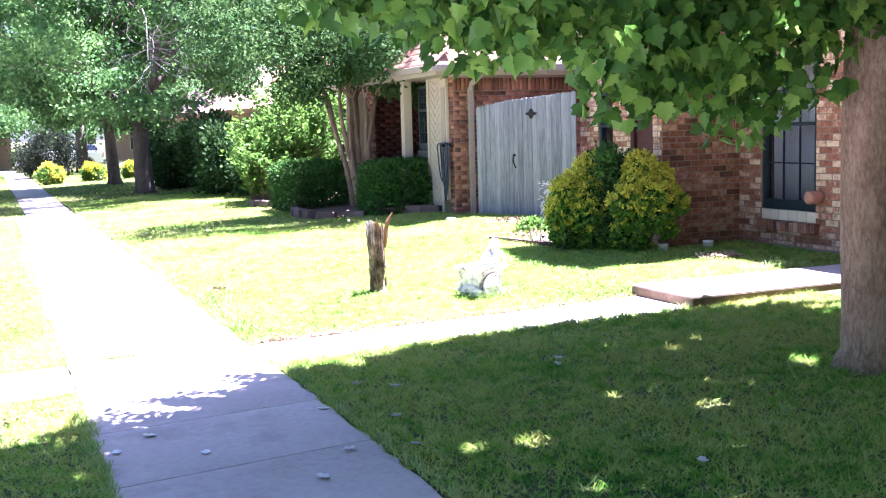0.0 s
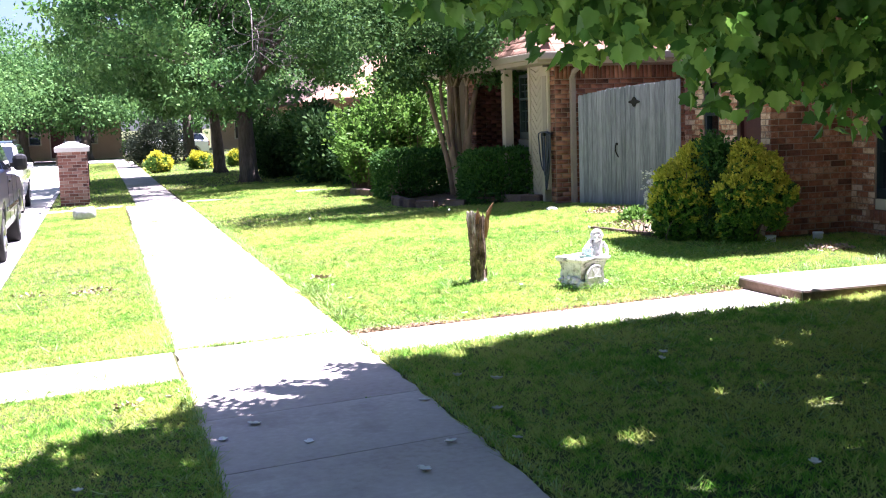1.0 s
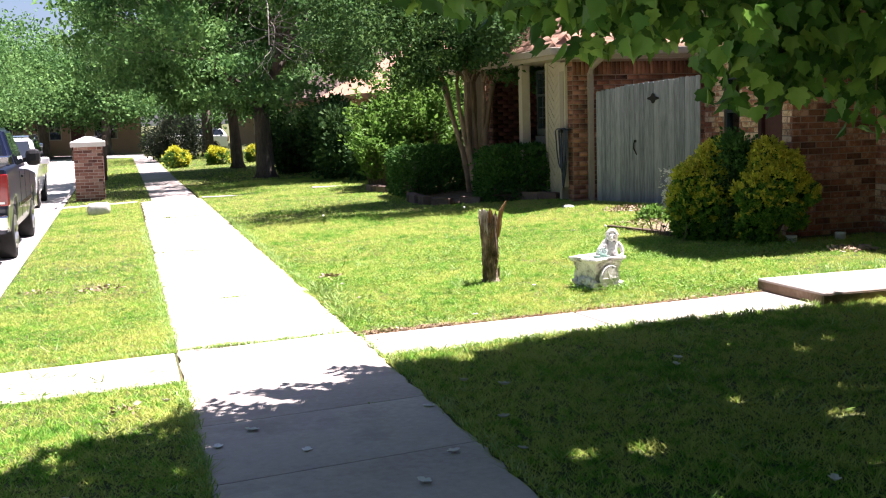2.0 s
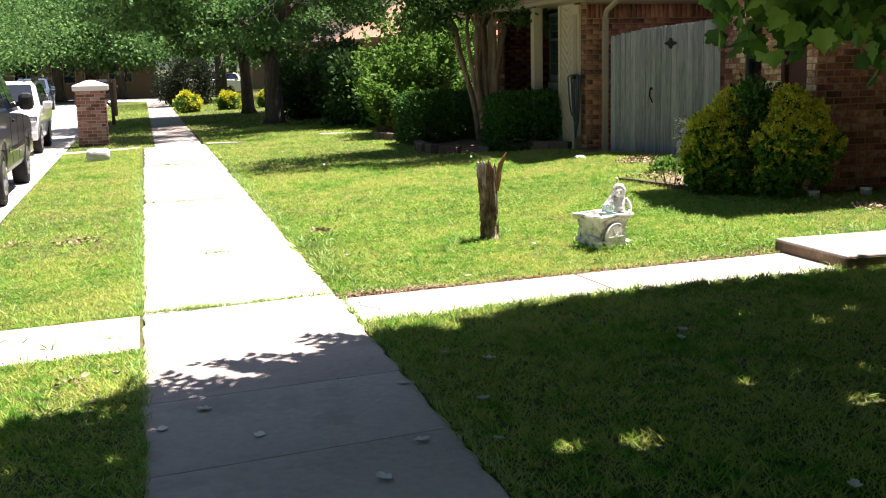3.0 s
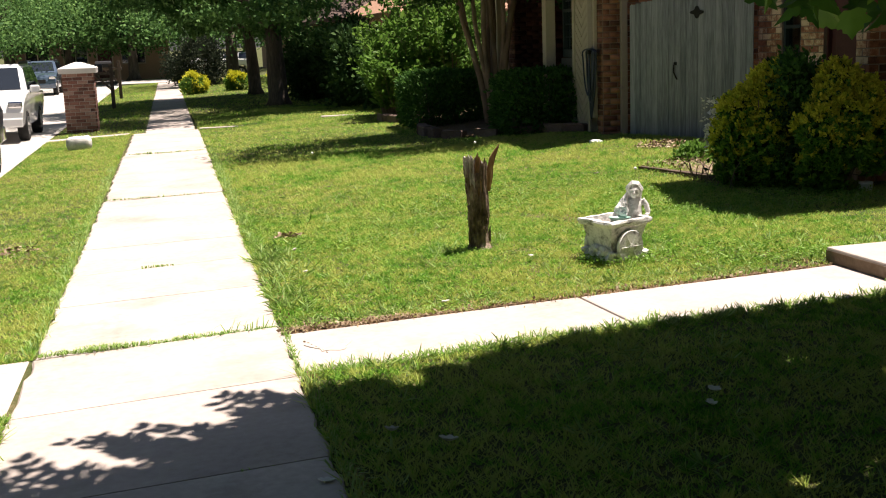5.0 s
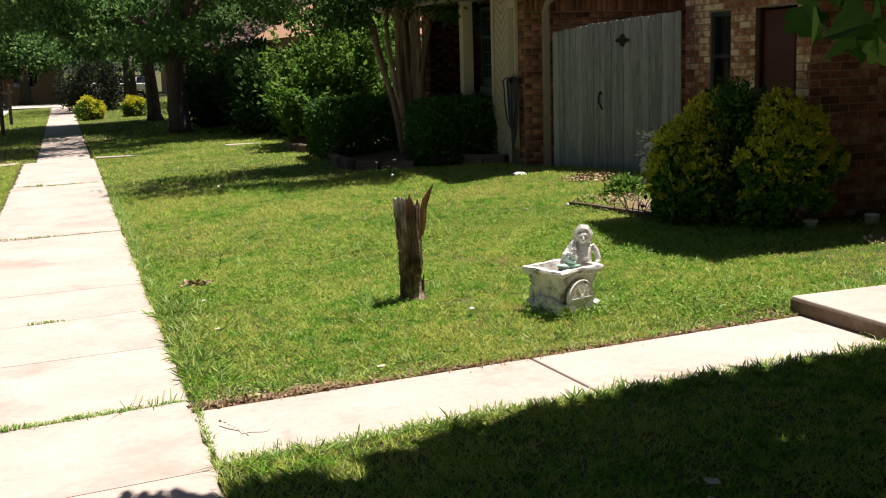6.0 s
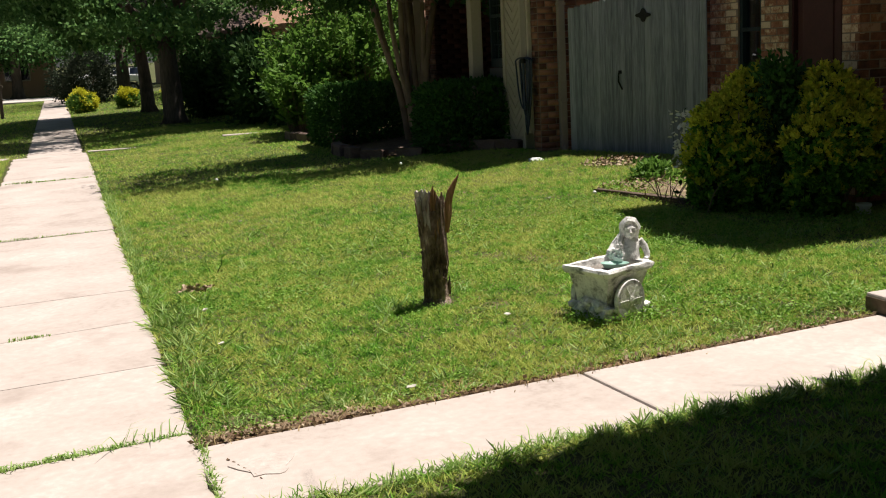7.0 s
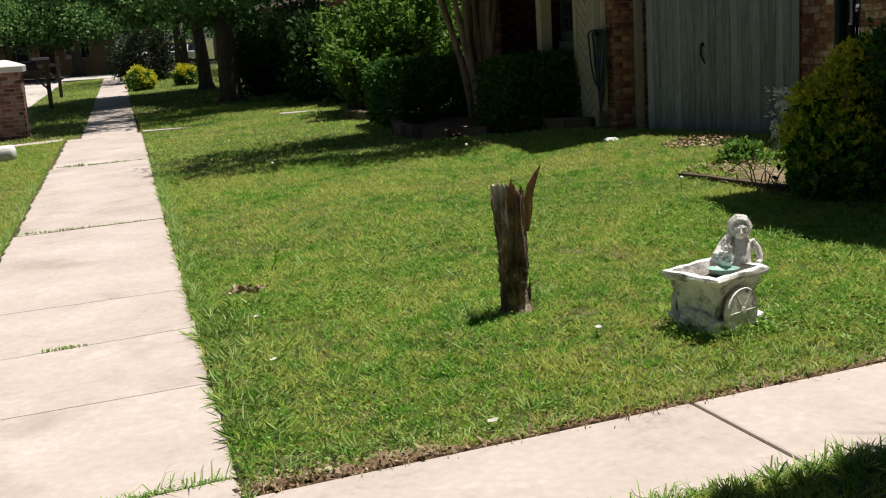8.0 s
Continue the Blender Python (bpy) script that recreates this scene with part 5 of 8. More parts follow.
# dead fine twigs hanging at the crown of the big tree
def dead_twigs():
    t = thing("dead_branch", (4.08, 27.0, 3.42), "bare grey dead twigs hanging among the leaves", "branch")
    t.scale = (0.80, 0.80, 0.80)
    rng = random.Random(8)
    bm = bmesh.new()
    tube(bm, [(0.25, 2.9, 1.9), (0.15, 1.4, 1.4), (0.0, 0.3, 0.7), (-0.05, 0.0, 0.1)], [0.024, 0.018, 0.014, 0.010], 6)
    for k in range(22):
        tips = []
        f = rng.random()
        grow(bm, (0.1 * f, 0.5 * f, 1.0 * f - 0.1), (rng.uniform(-0.3, 1.2), rng.uniform(-1, 0.3), rng.uniform(-1.0, 0.5)), rng.uniform(0.6, 1.0), 0.013, rng, 2, tips, 4, 0.3, (2, 3), 0.45, 0.75, 0.0)
    tagged(part("twig_mass", bm, M["dead_twig"], t), kind="stuff")


dead_twigs()


# the many-stemmed tree in the bed
def crape_myrtle():
    at = (7.08, 20.89, 0.2)
    t = thing("crape_myrtle", at, "many-stemmed tree with smooth tan bark and small dark leaves", "tree")
    t.scale = (0.935, 0.935, 0.935)
    rng, nr = random.Random(61), np.random.default_rng(61)
    tips = []
    limbs = bmesh.new()
    stems = [(-0.46, 0.05, 0.10), (-0.30, -0.08, 0.07), (-0.18, -0.1, 0.12), (-0.06, 0.05, 0.075), (0.06, 0.12, 0.09), (0.16, -0.05, 0.085), (0.0, 0.0, 0.06), (-0.36, 0.15, 0.05), (0.34, -0.02, 0.20)]
    for k, (dx, dy, r) in enumerate(stems):
        bm = bmesh.new()
        r = 0.042 + r * 0.22
        b = Vector((dx * 0.18, dy * 0.6, -0.05))
        e = Vector((dx * 1.25, dy * 2, 2.3))
        pts = [b.lerp(e, f) + Vector((0.05 * math.sin(f * 5 + k), 0.05 * math.cos(f * 4 + k), 0)) for f in (0, 0.2, 0.4, 0.6, 0.8, 1.0)]
        tube(bm, pts, [r * 1.15, r, r * 0.9, r * 0.8, r * 0.7, r * 0.6], 8)
        part("stem", bm, M["bark_smooth"], t, smooth=True)
        for q in range(3):
            grow(limbs, pts[-1], (dx * 0.8 + rng.uniform(-0.6, 0.6), rng.uniform(-0.6, 0.6), 1.0), 0.9, r * 0.5, rng, 2, tips, 5, 0.2, (2, 3), 0.45, 0.75, 0.1)
    tagged(part("branchwork", limbs, M["bark_smooth"], t, smooth=True), kind="stuff")
    q = nr.normal(size=(300, 3))
    q /= np.linalg.norm(q, axis=1, keepdims=True)
    q *= nr.uniform(0.3, 1, (300, 1)) ** 0.6
    C = np.concatenate([q * (3.1, 2.3, 1.75) + (-0.95, -0.85, 3.95), np.array([tuple(p) for p, d in tips]), nr.normal(size=(55, 3)) * (0.3, 0.6, 0.4) + (-0.35, -2.0, 3.05),
                        nr.normal(size=(120, 3)) * (0.40, 0.35, 0.33) + (0.98, -0.95, 2.98), nr.normal(size=(50, 3)) * (0.3, 0.3, 0.3) + (-1.2, -0.6, 2.75)])
    C = C[C[:, 2] > 2.15]
    pts, r = crown_points(nr, 50000, C, (0.16, 0.16, 0.09))
    pts = pts[pts[:, 2] > 1.95 + 0.3 * waves(pts[:, 0], pts[:, 1], 2)]
    V, F = leaf_field(pts, nr.normal(size=(len(pts), 3)), nr.uniform(0.07, 0.12, len(pts)), LEAF_CARD, nr, 0.2, 0.2, 1.2)
    np_part("crown", V, F, M["leaf_crape"], t, "small dark green leaves", kind="stuff")


crape_myrtle()


def shrub(name, at, radii, n, leaf, mat, label, seed, clumps=90, tight=0.16, boxy=0.0, stems=6, second=None, outline=LEAF_CARD, category="shrub"):
    """A bush: short woody stems and leaves gathered in clumps near its surface. second: (material, share, name) for the outer new growth."""
    t = thing(name, at, label, category)
    rng, nr = random.Random(seed), np.random.default_rng(seed)
    rx, ry, rz = radii
    bm = bmesh.new()
    for k in range(stems):
        a = rng.uniform(0, 2 * math.pi)
        e = Vector((math.cos(a) * rx * rng.uniform(0.2, 0.75), math.sin(a) * ry * rng.uniform(0.2, 0.75), rz * rng.uniform(1.1, 1.75)))
        tube(bm, [(e.x * 0.1, e.y * 0.1, -0.03), e * 0.35, e * 0.7, e], [0.02, 0.016, 0.011, 0.005], 5)
    tagged(part("woody_growth", bm, M["twig"], t), kind="stuff")
    q = nr.normal(size=(clumps, 3))
    q /= np.linalg.norm(q, axis=1, keepdims=True)
    if boxy:
        q = np.sign(q) * np.abs(q) ** (1 - boxy * 0.6)
    q *= nr.uniform(0.5, 1.0, (clumps, 1)) ** 0.4 * (1 + 0.14 * np.sin(q[:, :1] * 6 + seed) * (1 - boxy))
    C = q * (rx * 0.9, ry * 0.9, rz * 0.92) + (0, 0, rz)
    s = tight * min(radii)
    pts, r = crown_points(nr, n, C, (s, s, s * 0.8))
    pts = pts[pts[:, 2] > 0.02]
    out = pts - (0, 0, rz)
    D = out / np.asarray(radii) + nr.normal(size=pts.shape) * 0.7 + (0, 0, 0.25)
    sz = nr.uniform(0.7, 1.3, len(pts)) * leaf
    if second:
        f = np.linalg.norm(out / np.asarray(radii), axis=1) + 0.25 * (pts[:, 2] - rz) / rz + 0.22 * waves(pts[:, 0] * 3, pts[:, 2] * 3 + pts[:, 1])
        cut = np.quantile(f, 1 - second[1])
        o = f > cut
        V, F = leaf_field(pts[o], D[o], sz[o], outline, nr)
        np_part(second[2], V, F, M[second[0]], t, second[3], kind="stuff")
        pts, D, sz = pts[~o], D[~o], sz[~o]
    V, F = leaf_field(pts, D, sz, outline, nr)
    np_part("foliage", V, F, M[mat], t, kind="stuff")
    return t


# variegated bush before the near house: three rounded masses grown together
def rosette_bush(name, at, radii, lobes, label, seed, gold=0.5):
    """A rounded bush of leaf rosettes: golden ones on top, green ones in the gaps. lobes: centre and radius of each swelling."""
    t = thing(name, at, label, "shrub")
    rng, nr = random.Random(seed), np.random.default_rng(seed)
    bm = bmesh.new()
    for k in range(18):
        a = rng.uniform(0, 2 * math.pi)
        e = Vector((math.cos(a) * radii[0] * rng.uniform(0.2, 0.85), math.sin(a) * radii[1] * rng.uniform(0.2, 0.85), radii[2] * rng.uniform(0.9, 1.75)))
        tube(bm, [(e.x * 0.1, e.y * 0.1, -0.03), e * 0.35, e * 0.7, e], [0.018, 0.014, 0.010, 0.004], 5)
    tagged(part("woody_growth", bm, M["twig"], t), kind="stuff")
    P, A, G = [], [], []
    for (cx, cy, cz), r in lobes:
        n = int(620 * r * r / 0.09)
        q = nr.normal(size=(n, 3))
        q /= np.linalg.norm(q, axis=1, keepdims=True)
        bumps = 1 + 0.22 * waves(q[:, 0] * 5 + cx * 9, q[:, 2] * 5 + q[:, 1] * 4 + cy * 7) + nr.normal(0, 0.09, n)
        P.append(q * (r * bumps)[:, None] + (cx, cy, cz))
        A.append(q)
        G.append((bumps - 1) * 2.5 + q[:, 2] * 0.5 + (cz + r * q[:, 2] - 0.6) * 1.3 + nr.normal(0, 0.2, n))
    P, A, G = np.concatenate(P), np.concatenate(A), np.concatenate(G)
    ok = P[:, 2] > 0.04
    for (cx, cy, cz), r in lobes:
        ok &= np.linalg.norm(P - (cx, cy, cz), axis=1) > r * 0.78
    P, A, G = P[ok], A[ok], G[ok]
    order = G > np.quantile(G, 1 - gold)
    for pick, mat, nm, lab, m, sz in ((order, "leaf_golden", "new_growth", "yellow-green leaf rosettes", 13, 0.043), (~order, "leaf_euonymus", "foliage", "dark green older leaves", 11, 0.043)):
        C, X = P[pick], A[pick]
        n = len(C)
        axis = X * 0.8 + nr.normal(size=(n, 3)) * 0.25 + (0, 0, 0.45)
        pts = np.repeat(C, m, 0) + nr.normal(size=(n * m, 3)) * 0.014
        D = np.repeat(axis, m, 0) + nr.normal(size=(n * m, 3)) * 0.75
        V, F = leaf_field(pts, D, nr.uniform(0.7, 1.25, n * m) * sz, LEAF_SIMPLE, nr, 0.3, 0.2)
        np_part(nm, V, F, M[mat], t, lab, kind="stuff")
    # filler inside the lobes, given a darker leaf colour to stand for shade
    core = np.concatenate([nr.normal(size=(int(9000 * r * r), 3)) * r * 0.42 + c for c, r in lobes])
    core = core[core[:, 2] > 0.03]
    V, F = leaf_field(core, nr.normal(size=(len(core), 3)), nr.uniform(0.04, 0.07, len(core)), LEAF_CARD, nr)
    np_part("inner_foliage", V, F, M["leaf_dark"], t, "inner leaves coloured dark for the shade there", kind="stuff")


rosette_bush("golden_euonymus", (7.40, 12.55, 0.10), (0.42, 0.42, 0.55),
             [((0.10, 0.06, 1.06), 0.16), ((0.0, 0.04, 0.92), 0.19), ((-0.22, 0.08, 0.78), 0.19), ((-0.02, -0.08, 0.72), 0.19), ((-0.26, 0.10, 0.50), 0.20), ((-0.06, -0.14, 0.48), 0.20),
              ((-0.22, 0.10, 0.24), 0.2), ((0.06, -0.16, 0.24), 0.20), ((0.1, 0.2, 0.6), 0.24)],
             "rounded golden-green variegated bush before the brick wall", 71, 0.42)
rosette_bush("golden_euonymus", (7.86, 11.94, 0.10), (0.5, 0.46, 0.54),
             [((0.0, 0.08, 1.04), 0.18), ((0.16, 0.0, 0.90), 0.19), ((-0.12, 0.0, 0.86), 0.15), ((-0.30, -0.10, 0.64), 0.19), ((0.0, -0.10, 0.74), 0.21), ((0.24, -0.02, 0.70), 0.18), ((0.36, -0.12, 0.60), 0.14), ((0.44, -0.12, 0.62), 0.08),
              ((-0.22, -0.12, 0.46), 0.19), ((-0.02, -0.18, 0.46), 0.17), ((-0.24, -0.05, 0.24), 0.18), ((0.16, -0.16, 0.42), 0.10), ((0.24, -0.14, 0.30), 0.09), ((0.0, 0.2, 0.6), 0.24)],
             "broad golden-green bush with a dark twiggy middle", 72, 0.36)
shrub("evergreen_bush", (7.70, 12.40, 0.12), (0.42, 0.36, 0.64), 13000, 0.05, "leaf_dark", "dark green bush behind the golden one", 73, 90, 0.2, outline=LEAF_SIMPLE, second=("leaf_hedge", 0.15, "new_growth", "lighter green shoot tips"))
shrub("low_plant", (7.60, 14.42, 0.10), (0.26, 0.24, 0.13), 900, 0.055, "leaf_light", "low leafy plant among the wood chips", 78, 40, 0.3, outline=LEAF_SIMPLE, stems=4)
# clipped hedges under the porch
def clipped_hedge(at, radii, n, label, seed):
    """A clipped hedge: leaves crowded on a rounded box, a dark inside."""
    t = thing("clipped_hedge", at, label, "hedge")
    rng, nr = random.Random(seed), np.random.default_rng(seed)
    bm = bmesh.new()
    for k in range(10):
        x, y = rng.uniform(-0.7, 0.7) * radii[0], rng.uniform(-0.7, 0.7) * radii[1]
        tube(bm, [(x * 0.7, y * 0.7, -0.03), (x * 0.9, y * 0.9, radii[2]), (x, y, radii[2] * 1.7)], [0.02, 0.014, 0.005], 5)
    tagged(part("woody_growth", bm, M["twig"], t), kind="stuff")
    q = nr.normal(size=(n, 3))
    q /= (np.abs(q) ** 6).sum(1, keepdims=True) ** (1 / 6)
    skin = nr.uniform(0, 1, n) < 0.75
    q *= np.where(skin, nr.normal(0.97, 0.035, n), nr.uniform(0.3, 0.95, n))[:, None]
    q *= (1 + 0.05 * waves(q[:, 0] * 5 + seed, q[:, 2] * 5 + q[:, 1] * 6))[:, None]
    P = q * radii + (0, 0, radii[2])
    ok = P[:, 2] > 0.03
    P, q = P[ok], q[ok]
    V, F = leaf_field(P, q + nr.normal(size=q.shape) * 0.6 + (0, 0, 0.3), nr.uniform(0.045, 0.085, len(P)), LEAF_SIMPLE, nr)
    np_part("foliage", V, F, M["leaf_hedge"], t, "dense small clipped leaves", kind="stuff")


clipped_hedge((6.45, 22.2, 0.15), (0.66, 0.8, 0.48), 12000, "clipped dark green box hedge beside the stems", 74)
clipped_hedge((7.56, 19.1, 0.15), (0.92, 0.62, 0.50), 15000, "rounded clipped hedge under the porch window", 75)
# tall light shrub, dark evergreens behind
def shoot_shrub(at, r, h, stems, leaves, seed):
    """A tall loose shrub: many upright arching shoots, leafy along their length."""
    t = thing("tall_shrub", at, "tall airy light green shrub in sun", "shrub")
    rng, nr = random.Random(seed), np.random.default_rng(seed)
    bm = bmesh.new()
    P, D = [], []
    for k in range(stems):
        a, q = rng.uniform(0, 2 * math.pi), math.sqrt(rng.random())
        ox, oy = math.cos(a) * q * r, math.sin(a) * q * r
        top = h * rng.uniform(0.55, 1.05) * (1 - 0.35 * q * q)
        pts = [Vector((ox * 0.3, oy * 0.3, -0.03)), Vector((ox * 0.55, oy * 0.55, top * 0.4)), Vector((ox * 0.85, oy * 0.85, top * 0.8)), Vector((ox * 1.15 + rng.uniform(-0.1, 0.1), oy * 1.15, top))]
        tube(bm, pts, [0.014, 0.010, 0.007, 0.003], 4)
        for m in range(leaves):
            f = rng.uniform(0.2, 1.0) * 2.999
            i = int(f)
            p = pts[i].lerp(pts[i + 1], f - i)
            P.append(tuple(p + Vector((rng.gauss(0, 0.045), rng.gauss(0, 0.045), rng.gauss(0, 0.03)))))
            D.append((rng.gauss(ox * 0.5, 0.7), rng.gauss(oy * 0.5, 0.7), rng.uniform(0.0, 0.9)))
    tagged(part("woody_growth", bm, M["twig"], t), kind="stuff")
    V, F = leaf_field(np.array(P), np.array(D), nr.uniform(0.075, 0.145, len(P)), LEAF_SIMPLE, nr)
    np_part("foliage", V, F, M["leaf_light"], t, "light green pointed leaves", kind="stuff")


for k, (x, y, r, h) in enumerate(((6.17, 24.68, 0.68, 1.75), (6.75, 25, 0.8, 3.0), (7.3, 24.6, 0.68, 2.8), (7.7, 25.93, 0.85, 3.7), (6.3, 25.93, 0.7, 2.7))):
    shoot_shrub((x, y, 0.15), r, h, 46, 58, 176 + k)
for k, (x, y, r, h) in enumerate(((6.5, 29.62, 1.04, 0.87), (7.38, 31.42, 1.2, 0.99), (6.07, 34.88, 0.84, 0.67), (6.57, 32.86, 0.77, 1.11), (6.91, 27.98, 0.79, 0.7), (6.06, 37.89, 0.74, 0.9), (8.08, 27.45, 0.97, 1.5), (7.29, 27.15, 0.71, 1.06))):
    shrub("dark_evergreen", (x, y, 0.1), (r, r, h), 8000, 0.13, "leaf_dark", "dense dark evergreen shrub in deep shade", 80 + k, 80, 0.22)
for k, (x, y, rx) in enumerate(((2.64, 45.79, 0.50), (4.26, 45.8, 0.52), (5.9, 46.13, 0.55))):
    shrub("flowering_shrub", (x, y, 0.0), (rx, 0.5, 0.37), 5000, 0.08, "leaf_light", "low round shrub covered in yellow flowers", 90 + k, 80, 0.18, second=("flower_yellow", 0.22, "blossom", "yellow blossom"))
shrub("round_shrub", (3.1, 54.36, 0.0), (1.37, 1.37, 1.05), 12000, 0.10, "leaf_grey", "large round grey-green shrub", 95, 90, 0.2)
shrub("round_shrub", (2.0, 82.0, 0.0), (0.85, 0.7, 0.5), 4000, 0.11, "leaf_light", "low light green hedge across the street", 96, 60, 0.2)
shrub("red_flowering_bush", (6.38, 44.5, 0.85), (0.30, 0.28, 0.33), 900, 0.09, "flower_red", "bright red flowering bush beyond the trees", 97, 40, 0.2)


# ---------------------------------------------------------------- things on the lawn
def tree_stump():
    t = thing("tree_stump", (3.97, 10.76, 0.085), "broken tree stump with split bark and a splintered top", "stump")
    rng = random.Random(4)
    bm = bmesh.new()
    sides, rings = 28, []
    levels = [(0.0, 0.135), (0.05, 0.108), (0.14, 0.097), (0.25, 0.094), (0.36, 0.097), (0.46, 0.104), (0.54, 0.112), (0.60, 0.116), (0.66, 0.120)]
    for z, r in levels:
        ring = []
        for s in range(sides):
            a = 2 * math.pi * s / sides
            rr = r * (1 + 0.07 * math.sin(3 * a + z * 4) + 0.04 * math.sin(7 * a - z * 9) + rng.uniform(-0.05, 0.05))
            lean = -0.05 * z
            ring.append(bm.verts.new((rr * math.cos(a) + lean, rr * math.sin(a) * 0.92, z)))
        rings.append(ring)
    # torn rim: high plates left, a dark notch, tall splinters
    tops = []
    for s in range(sides):
        a = 2 * math.pi * s / sides
        h = 0.70 + 0.045 * math.sin(5 * a) + rng.uniform(-0.02, 0.03) - 0.14 * math.exp(-((math.degrees(a) - 272) / 26) ** 2)
        v = rings[-1][s]
        tops.append(bm.verts.new((v.co.x * 1.03, v.co.y * 1.03, h)))
    rings.append(tops)
    inner = [bm.verts.new((v.co.x * 0.72, v.co.y * 0.72, v.co.z - 0.02)) for v in tops]
    rings.append(inner)
    low = [bm.verts.new((v.co.x * 0.55, v.co.y * 0.55, 0.55 + rng.uniform(-0.03, 0.03))) for v in tops]
    rings.append(low)
    for a, b in zip(rings, rings[1:]):
        for s in range(sides):
            bm.faces.new((a[s], a[(s + 1) % sides], b[(s + 1) % sides], b[s]))
    bm.faces.new(low)
    part("trunk", bm, M["stump"], t, smooth=False)
    t.scale = (0.71, 0.71, 0.9)

    def plate(name, a0, a1, z0, z1, r, mat, label, out=0.0, taper=0.6, n=10, jag=0.05):
        """A curved slab of bark or wood standing on the rim."""
        bm = bmesh.new()
        f, b = [], []
        for k in range(n + 1):
            a = radians(a0 + (a1 - a0) * k / n)
            base = z0 + rng.uniform(-0.05, 0.07)
            top = z1 - jag * rng.random() - (z1 - z0) * (1 - taper) * abs(2 * k / n - 1) ** 2 * 0.5
            col_f, col_b = [], []
            for q in range(6):
                z = base + (top - base) * q / 5
                o = out * (q / 5) ** 2 + rng.uniform(-0.009, 0.009)
                lean = -0.05 * z
                for col, rr in ((col_f, r + o), (col_b, r + o - 0.016)):
                    col.append(bm.verts.new((rr * math.cos(a) + lean, rr * math.sin(a) * 0.92, z)))
            f.append(col_f)
            b.append(col_b)
        for g in (f, b):
            for k in range(n):
                for q in range(5):
                    bm.faces.new((g[k][q], g[k + 1][q], g[k + 1][q + 1], g[k][q + 1]))
        for k in range(n):
            bm.faces.new((f[k][5], f[k + 1][5], b[k + 1][5], b[k][5]))
            bm.faces.new((f[k][0], b[k][0], b[k + 1][0], f[k + 1][0]))
        for k in (0, n):
            for q in range(5):
                bm.faces.new((f[k][q], f[k][q + 1], b[k][q + 1], b[k][q]))
        part(name, bm, M[mat], t, label)

    plate("bark_plate", 196, 252, 0.56, 0.82, 0.126, "stump_pale", "grey weathered bark plate", 0.004, 0.95, jag=0.03)
    for k in range(9):
        a, z = rng.uniform(200, 244), rng.uniform(0.56, 0.72)
        plate("bark_flake", a, a + rng.uniform(5, 12), z, z + rng.uniform(0.05, 0.12), 0.137, "stump" if k % 2 else "stump_pale", "", rng.uniform(0.0, 0.012), 0.8, n=3, jag=0.04)
    plate("bark_plate", 258, 304, 0.45, 0.85, 0.104, "stump_wood", "torn brown wood", 0.0, 0.45, jag=0.05)
    plate("bark_plate", 300, 352, 0.30, 0.79, 0.123, "stump", "dark bark plate", 0.012, 0.8)
    plate("bark_plate", 20, 120, 0.4, 0.80, 0.117, "stump_pale", "bleached inner wood", 0.0, 0.8)
    plate("bark_plate", 215, 245, 0.03, 0.44, 0.108, "stump", "", 0.0, 0.9)
    for k in range(30):
        a, z = rng.uniform(150, 400), rng.uniform(0.0, 0.62)
        rr = 0.103 + 0.02 * max(0, z - 0.35)
        plate("bark_plate", a, a + rng.uniform(14, 34), z, z + rng.uniform(0.06, 0.17), rr + rng.uniform(0.0, 0.010), "stump_pale" if k % 7 == 0 and z > 0.3 else "stump", "", rng.uniform(-0.004, 0.012), 0.8, n=4, jag=0.03)
    # splinter
    bm = bmesh.new()
    tube(bm, [(0.085, -0.03, 0.50), (0.115, -0.035, 0.63), (0.132, -0.03, 0.70), (0.155, -0.02, 0.772), (0.20, -0.015, 0.83), (0.242, -0.012, 0.885)], [0.042, 0.040, 0.036, 0.030, 0.020, 0.005], 6, True, 0.25, rng)
    for v in bm.verts:
        v.co.y = -0.02 + (v.co.y + 0.02) * 0.5
    part("splinter", bm, M["stump_wood"], t, "upright brown splinter")
    for k in range(26):
        bm = bmesh.new()
        a, z = rng.uniform(3.2, 6.4), rng.uniform(0.02, 0.66)
        x, y = math.cos(a) * 0.108 - 0.05 * z, math.sin(a) * 0.1
        tube(bm, [(x, y, z), (x * 1.06, y * 1.06, z + 0.05), (x * 1.14, y * 1.14, z + 0.11)], [rng.uniform(0.012, 0.022), 0.014, 0.003], 4)
        part("bark_flake", bm, M["stump"], t)


tree_stump()


